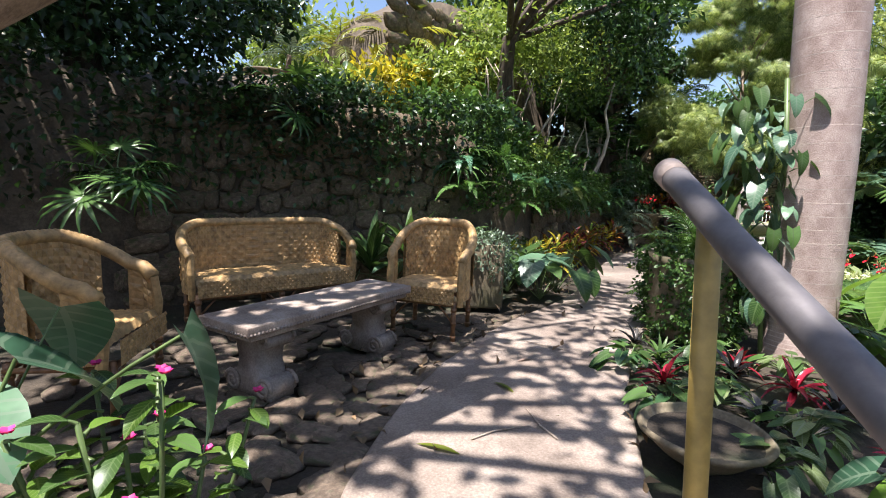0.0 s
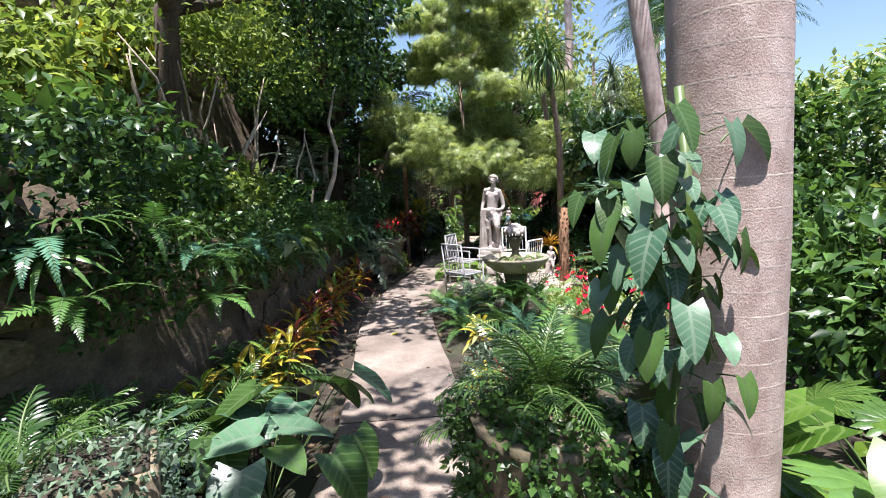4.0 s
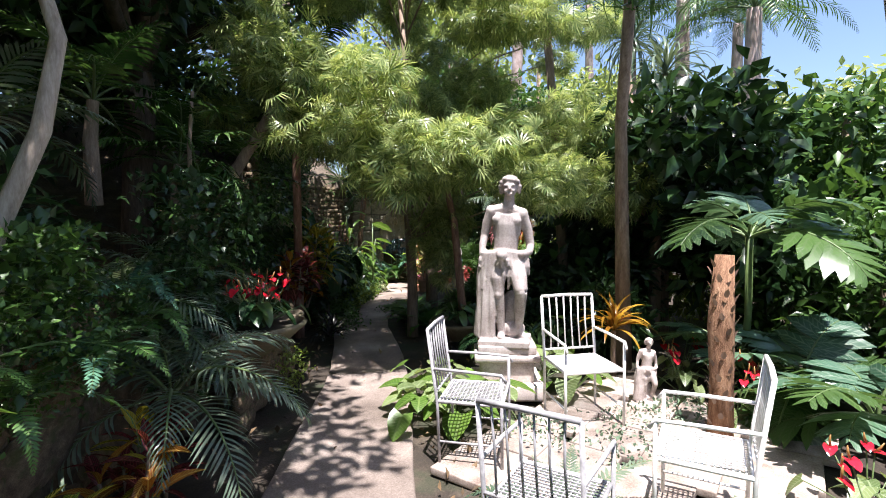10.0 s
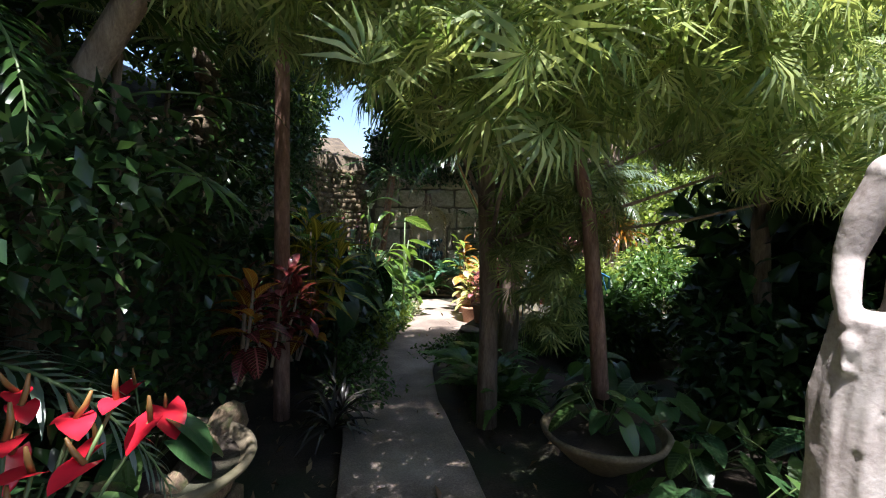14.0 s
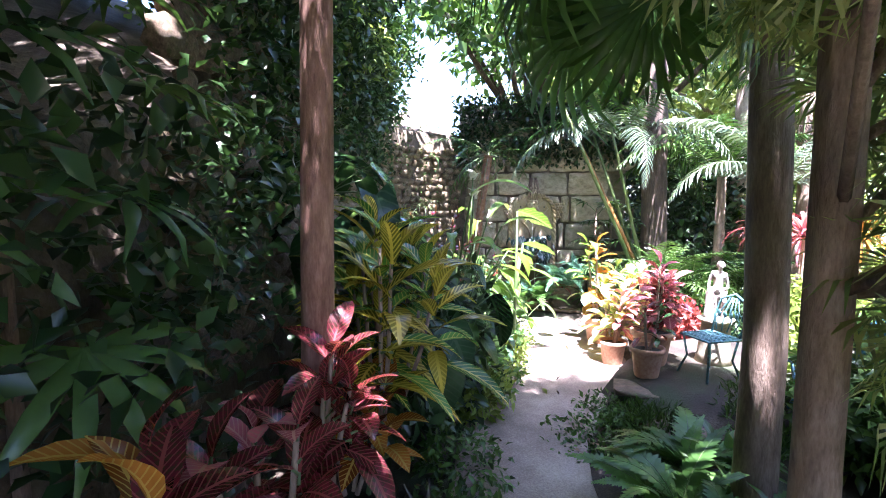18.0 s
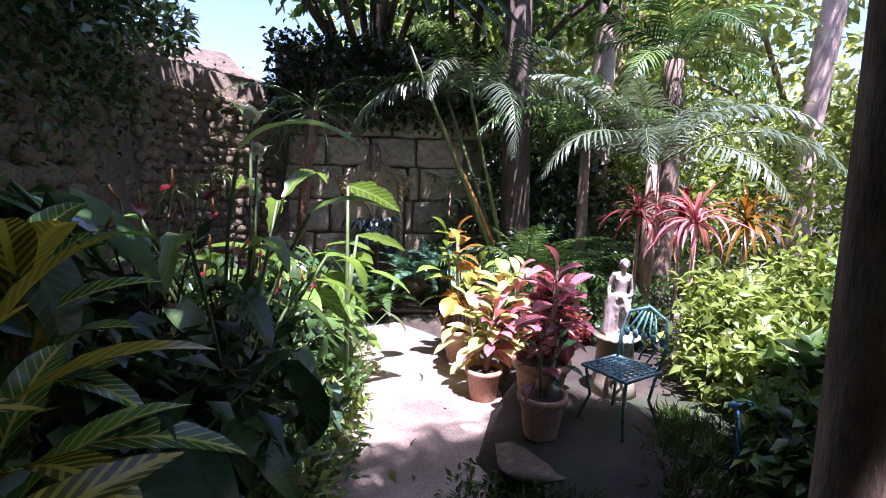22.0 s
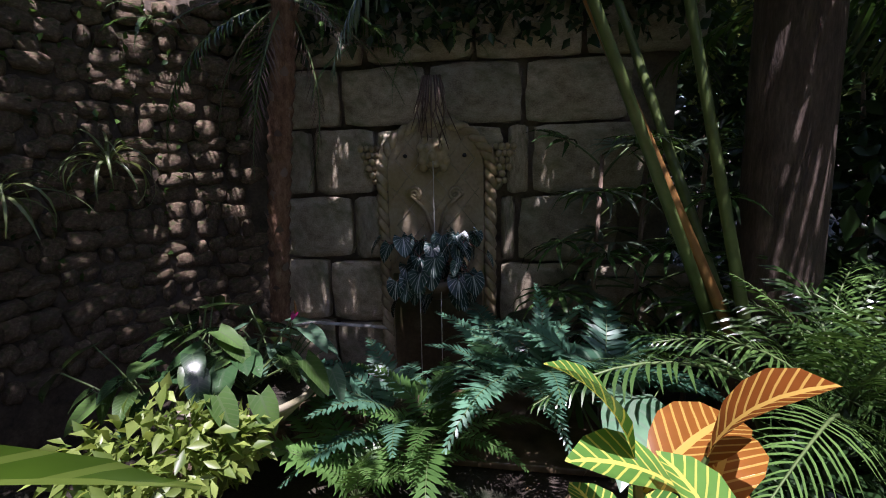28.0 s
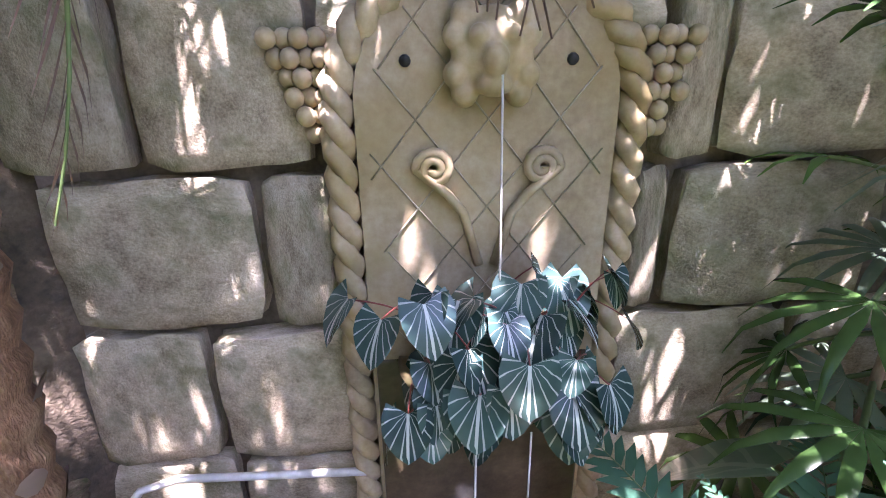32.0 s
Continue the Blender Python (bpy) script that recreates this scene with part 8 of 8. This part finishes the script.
# Shrubs in sun get the paler leaf copies, so sunlight is in their colour.
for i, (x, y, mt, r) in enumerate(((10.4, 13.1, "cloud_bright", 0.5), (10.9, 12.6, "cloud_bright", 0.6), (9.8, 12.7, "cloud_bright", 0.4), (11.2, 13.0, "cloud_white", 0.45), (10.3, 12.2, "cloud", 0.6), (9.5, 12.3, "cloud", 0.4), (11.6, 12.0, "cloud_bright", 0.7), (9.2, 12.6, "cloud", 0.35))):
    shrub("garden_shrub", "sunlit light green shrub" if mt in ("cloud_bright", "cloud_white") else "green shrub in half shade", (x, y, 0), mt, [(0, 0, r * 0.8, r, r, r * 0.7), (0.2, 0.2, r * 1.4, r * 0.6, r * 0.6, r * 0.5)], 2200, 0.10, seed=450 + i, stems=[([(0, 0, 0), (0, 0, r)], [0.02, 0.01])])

# ---- the fountain corner ----
for i, (x, y, z, mt) in enumerate(((10.25, 16.75, 0.0, "fern"), (11.05, 16.4, 0.35, "fern_blue"), (10.62, 16.9, 0.1, "fern_blue"), (11.25, 16.2, 0.4, "fern_blue"), (10.7, 16.7, 0.1, "fern"), (11.1, 16.6, 0.3, "fern_blue"))):
    fern("fern", "arching blue-green fern before the wall fountain", (x, y, z), mt, 12, 0.8, 0.15, 460 + i, 62, 85, width=0.034)
rock = thing("rock_edge", "mossy piled rock edging of the pool", "wall", (0, 0, 0), kind="structure")
rubble(rock, [(9.4, 16.95), (9.9, 17.3), (10.3, 17.25), (10.75, 16.75)], 0.0, 0.26, 0.15, random.Random(17), 0.0)
bowl_thing("flower_bowl", "shallow pale bowl planter by the pool", (9.95, 17.15, 0.30), 0.30, 0.2, "bowl")
anthurium("anthurium", "dark-leaved anthurium with one pink flower in the bowl", (9.93, 17.15, 0.48), 26, 1, 470, 0.18, "petal_pink", 0.3, bloom=0.38)
anthurium("anthurium", "dark-leaved anthurium spilling from its bowl", (9.6, 17.2, 0.40), 24, 0, 471, 0.16, stalk=0.38)
anthurium("anthurium", "tall blue-green anthurium leaves before the mossy wall", (9.8, 17.35, 0.45), 26, 0, 473, 0.17, stalk=0.42)
anthurium("anthurium", "blue-green anthurium leaves beside the leaning trunk", (10.12, 17.25, 0.40), 22, 0, 474, 0.18, stalk=0.36, leaf="leaf_blue")
shrub("white_groundcover", "bright sunlit leafy groundcover beside the pool", (9.5, 16.78, 0.5), "cloud_bright", [(0, 0, 0, 0.26, 0.18, 0.19), (0.26, 0.05, -0.05, 0.14, 0.12, 0.14)], 900, 0.075, seed=472)
for i, (x, y, z) in enumerate(((9.15, 17.95, 1.35), (9.6, 18.2, 1.5), (8.8, 17.6, 1.3))):
    strap_plant("spider_plant", "spider plant with pale striped leaves hanging on the wall", (x, y, z), "leaf_pale", 26, 0.42, 0.022, 50, 130, 475 + i)
cyc = thing("cycad_trunk", "leaning slim palm trunk with rough red-brown fibrous bark", "palm tree", (10.30, 17.76, 0.2))
CP = [Vector((0, 0, -0.25)), Vector((0.0, 0.0, 0.25)), Vector((0.03, -0.04, 0.9)), Vector((0.07, -0.10, 1.5)), Vector((0.12, -0.17, 2.1))]
rows_c, rad_c = [], []
for i in range(97):
    u = min(i / 24, 3.999)
    k = int(u)
    rows_c.append(CP[k].lerp(CP[k + 1], u - k))
    rad_c.append((0.048 + 0.0045 * u) * (1.16 if i % 3 == 0 else 0.96 if i % 3 == 1 else 1.05))
trunk_c = part("trunk", Geo().tube(rows_c, rad_c, 16).done("trunk", "fibre"), cyc)
for i in range(60):
    u = i / 60 * 3.98
    k = int(u)
    c = CP[k].lerp(CP[k + 1], u - k)
    a = i * 2.4
    r = 0.05 + 0.0045 * u
    part("bark_scale", stalk_leaf("frond_dry", 0.06, 0.05, "ovate", 0, 0, 66, 8, 20, n=3), trunk_c, turned(a, c.z, 8, 1, c.x - r * math.sin(a), c.y + r * math.cos(a)))
vs = [frond_mesh("frond", 1.2, 0.22, 34, 30, 80, 0.014, 30, 15, 0.12, 60, 0.5, 3, r=0.01, seed=2), frond_mesh("frond_dry", 1.0, 0.2, 26, -20, 60, 0.012, 40, 10, 0.1, 40, 0.5, 2, r=0.008, seed=3)]
rosette(cyc, vs, 16, 2.1, (-40, 40), (0.8, 1.1), "frond", x=0.12, y=-0.17, rng=random.Random(6))
for i, (x, y, z) in enumerate(((11.95, 16.45, 0.0), (12.1, 16.2, 0.0), (11.78, 16.62, 0.0))):
    fan_palm("lady_palm", "lady palm with slender bluish finger leaves by the fountain", (x, y, z), ([(0, 0, 0), (0, 0, 0.8), (0.03, 0, 1.5)], [0.016, 0.014, 0.012]), "frond_blue" if i == 0 else "frond", 18, 0.34, 9, 0.3, 480 + i, 0.035, tilt=(-60, 20), droop=60, fused=0.12, spread=230, rise=1.2)
big_leaf_plant("elephant_ear", "large blue-green spear-shaped leaves by the pool", (11.25, 16.1, 0.0), ["leaf_blue"], 5, 0.5, 0.24, "ovate", 0.1, 0.75, (78, 50), (5, -30), 45, 485)
for i, (x, y, z) in enumerate(((10.62, 18.18, 2.15), (11.0, 17.75, 2.2), (11.35, 17.4, 2.25), (10.8, 18.0, 2.3), (9.9, 18.3, 2.3))):
    fern("hanging_fern", "narrow hanging fern on the fountain wall", (x, y, z), "fern", 7, 0.6, 0.035, 490 + i, 10, 100, count=30, s=(0.6, 1.1), width=0.018)
strap_plant("red_bromeliad", "crimson bromeliad at the pool's edge", (11.35, 16.85, 0.25), "brom_red", 16, 0.3, 0.04, 45, 60, 497)
bl2 = thing("banana_leaf", "broad sunlit torn leaf that leans over the path", "plant", (9.0, 16.1, 0.3))
rosette(bl2, [stalk_leaf("leaf_bright", 0.85, 0.26, "lance", 0.7, 75, 25, 70, 12, n=14, cut=0.3, seed=5, r=0.016), stalk_leaf("leaf_bright", 0.7, 0.24, "lance", 0.5, 70, 10, 60, 12, n=12, cut=0.25, seed=6, r=0.016)], 12, 0, (-12, 14), (0.9, 1.15), rng=random.Random(7), arc=(-60, 200))
BL = stalk_leaf("leaf_bright", 0.56, 0.2, "lance", 1.16, 80, 18, 45, 12, n=14, cut=0.25, seed=8, r=0.014)
bl3 = thing("banana_leaf", "broad sunlit torn leaves that arch beside the path", "plant", (8.86, 15.78, 0.3))
for a, tl, sc in ((-175, 4, 0.62), (-152, -4, 0.6), (-145, -22, 0.66), (-165, 0, 0.7)):
    part("leaf", BL, bl3, turned(radians(a), 0, tl, sc))
bl4 = thing("banana_leaf", "long bright torn leaf with a curled tip beside the path", "plant", (8.82, 15.22, 0.05))
BW = stalk_leaf("leaf_bright", 0.62, 0.2, "lance", 0, 0, -8, 28, 12, n=18, cut=0.3, seed=11)
for a, x, y, z, roll, sc in ((-70, 0.08, 0.06, 1.43, -34, 1.0), (-95, 0.06, -0.05, 1.12, -30, 0.62), (-62, 0.1, 0.05, 0.98, -24, 0.55)):
    part("stalk", Geo().tube([(0, 0, 0), (0.02, 0.0, z * 0.6), (x, y, z)], [0.016, 0.013, 0.009], 7).done("stalk", "stalk"), bl4)
    part("leaf", BW, bl4, turned(radians(a), z, 0, sc, x, y, roll))
top = []
r = np.random.default_rng(31)
for _ in range(3800):
    q = FROT @ Vector((r.uniform(-1.3, 1.5), -0.02 - 0.2 * r.random(), 2.15 + 1.15 * r.random() ** 0.8))
    top.append((q.x, q.y, q.z))
ob = thing("wall_top_creeper", "dark creeper that hangs over the top of the fountain wall", "climbing plant", (0, 0, 0))
fo = part("foliage", cloud("foliage", "cloud_dark", None, 0, 0.1, "leaf", seed=32, aspect=0.55, hang=0.9, surface=top), ob)
fo["kind"] = "stuff"
# Two shrubs take paler leaves to brighten this side: sunlight as leaf colour.
for i, (x, y, r) in enumerate(((13.4, 15.8, 1.1), (14.3, 14.6, 1.2), (13.6, 16.9, 1.2), (15.2, 13.4, 1.2), (14.9, 16.0, 1.3))):
    shrub("hedge_shrub", "dense leafy shrub that closes the garden", (x, y, 0), "cloud_bright" if i in (1, 3) else "cloud_dark", [(0, 0, r * 0.8, r * 0.9, r * 0.9, r * 0.9), (0.3, 0.2, r * 1.7, r * 0.7, r * 0.7, r * 0.7)], 2600, 0.16, seed=610 + i, stems=[([(0, 0, -0.05), (0.1, 0, r), (0.1, 0.1, r * 1.8)], [0.04, 0.03, 0.01])])
for i, (x, y, z) in enumerate(((12.0, 15.1, 0.1), (12.55, 14.9, 0.1), (11.75, 15.45, 0.3))):
    palm("areca_palm", "clumping palm with fine dark arching fronds in shade", (x, y, z), None, "frond", 18, 1.35, 0.32, 640 + i, 74, 85, False, count=30, width=0.018, tilt=(-25, 25))
croton("croton", "large cream-green croton leaves by the path corner", (9.88, 14.82, 0.0), ["croton_cream", "croton_green", "croton_cream"], 4, 0.8, 12, 0.28, 0.12, 620, "spoon", spread=0.2)
for i, (x, y, r, mt) in enumerate(((11.3, 15.2, 0.32, "cloud_dark"), (11.75, 14.7, 0.4, "cloud"), (12.2, 15.4, 0.4, "cloud_dark"), (10.95, 14.75, 0.3, "cloud_red"), (11.4, 14.2, 0.35, "cloud_dark"), (12.6, 14.5, 0.45, "cloud"))):
    shrub("low_shrub", "low leafy undergrowth in half shade", (x, y, 0.02), mt, [(0, 0, r * 0.6, r, r, r * 0.7), (0.2, 0.15, r * 0.9, r * 0.6, r * 0.6, r * 0.5)], 1300, 0.09, seed=640 + i)
croton("croton", "bronze and cream croton in the sun", (10.12, 14.75, 0.0), ["croton_orange", "croton_cream"], 3, 0.75, 12, 0.26, 0.11, 621, "spoon", spread=0.16)
for i, (x, y) in enumerate(((9.15, 16.0), (9.3, 15.75), (9.45, 16.15))):
    big_leaf_plant("big_leaf_plant", "lush large green leaves in sunlight beside the path", (x, y, 0.05), ["leaf_bright", "leaf"], 12, 0.26, 0.17, "heart", 0.14, 0.4, seed=500 + i)

big_leaf_plant("giant_leaf", "huge bright green leaves on long stalks beside the palm", (3.35, 3.05, 0), ["leaf_bright"], 9, 0.42, 0.36, "heart", 0.16, 0.75, (80, 45), (-15, -50), 30, 630)
lt = thing("leaning_tree", "bare dark brown tree that leans over the entry", "tree", (-2.2, 0.2, -0.5))
part("trunk", Geo().tube([(0, 0, -0.05), (0.35, 0.4, 1.0), (0.85, 0.75, 1.84), (1.23, 1.08, 2.27), (1.6, 1.4, 2.75), (2.0, 1.75, 3.5)], [0.2, 0.17, 0.15, 0.14, 0.13, 0.10], 12).done("trunk", "bark_brown"), lt)
for i, (x, y, a, n) in enumerate(((0.42, 2.55, 0.6, 0.16), (0.62, 3.1, 2.1, 0.12), (0.1, 1.9, 1.2, 0.2), (1.6, 4.6, 0.3, 0.12), (3.0, 7.4, 1.9, 0.14), (4.1, 9.3, 0.8, 0.12), (8.5, 14.5, 2.6, 0.12))):
    single("fallen_leaf", stalk_leaf("frond_yellow" if i % 2 == 0 else "frond_dry", n, 0.035, "lance", 0, 0, 8, 16, 24, n=5), "curled dry yellow leaf lying on the path", "leaf", Matrix.Translation((x, y, 0.018)) @ Matrix.Rotation(a, 4, "Z"), "fallen leaves")
for i, (x, y, a) in enumerate(((0.3, 2.1, 0.5), (0.5, 2.2, 1.9), (0.75, 3.4, 2.6))):
    single("twig", Geo().tube([(-0.16, 0, 0.004), (-0.03, 0.015, 0.008), (0.16, -0.01, 0.004)], [0.004, 0.004, 0.002], 5).done("twig", "bark_pale"), "thin dry twig lying on the path", "twig", Matrix.Translation((x, y, 0.017)) @ Matrix.Rotation(a, 4, "Z"), "twigs")

# ---- litter and small stones ----
lit = []
for p in resample([(q.x, q.y, 0) for q in line], 0.1):
    for _ in range(9):
        lit.append((p.x + RNG.uniform(-1.1, 1.1), p.y + RNG.uniform(-1.1, 1.1), 0.004))
lit = [q for q in lit if min((q[0] - p.x) ** 2 + (q[1] - p.y) ** 2 for p in line) > (0.5 if RNG.random() < 0.93 else 0.0) ** 2]
single("leaf_litter", cloud("leaf_litter", "litter", None, 0, 0.07, "leaf", seed=3, surface=lit), "scattered dry brown leaves beside the path", "leaf litter", kind="stuff")
cob = thing("cobble_edge", "irregular flat cobbles beside the path at the seats", "paving", (0, 0, 0), kind="structure")
CB = [rock_mesh(40 + k, "cobble", 0.1) for k in range(4)]
rr = random.Random(77)
for i in range(270):
    u = rr.random()
    y = 1.3 + 3.0 * u
    edge = min((q for q in line), key=lambda q: abs(q.y - y))
    x = edge.x - edge.z / 2 - 0.05 - 1.9 * rr.random() ** 1.5
    part("cobble", CB[i % 4], cob, Matrix.Translation((x, y, -0.022)) @ Matrix.Rotation(rr.uniform(0, 3), 4, "Z") @ Matrix.Diagonal((rr.uniform(0.12, 0.25), rr.uniform(0.10, 0.17), 0.05, 1)))
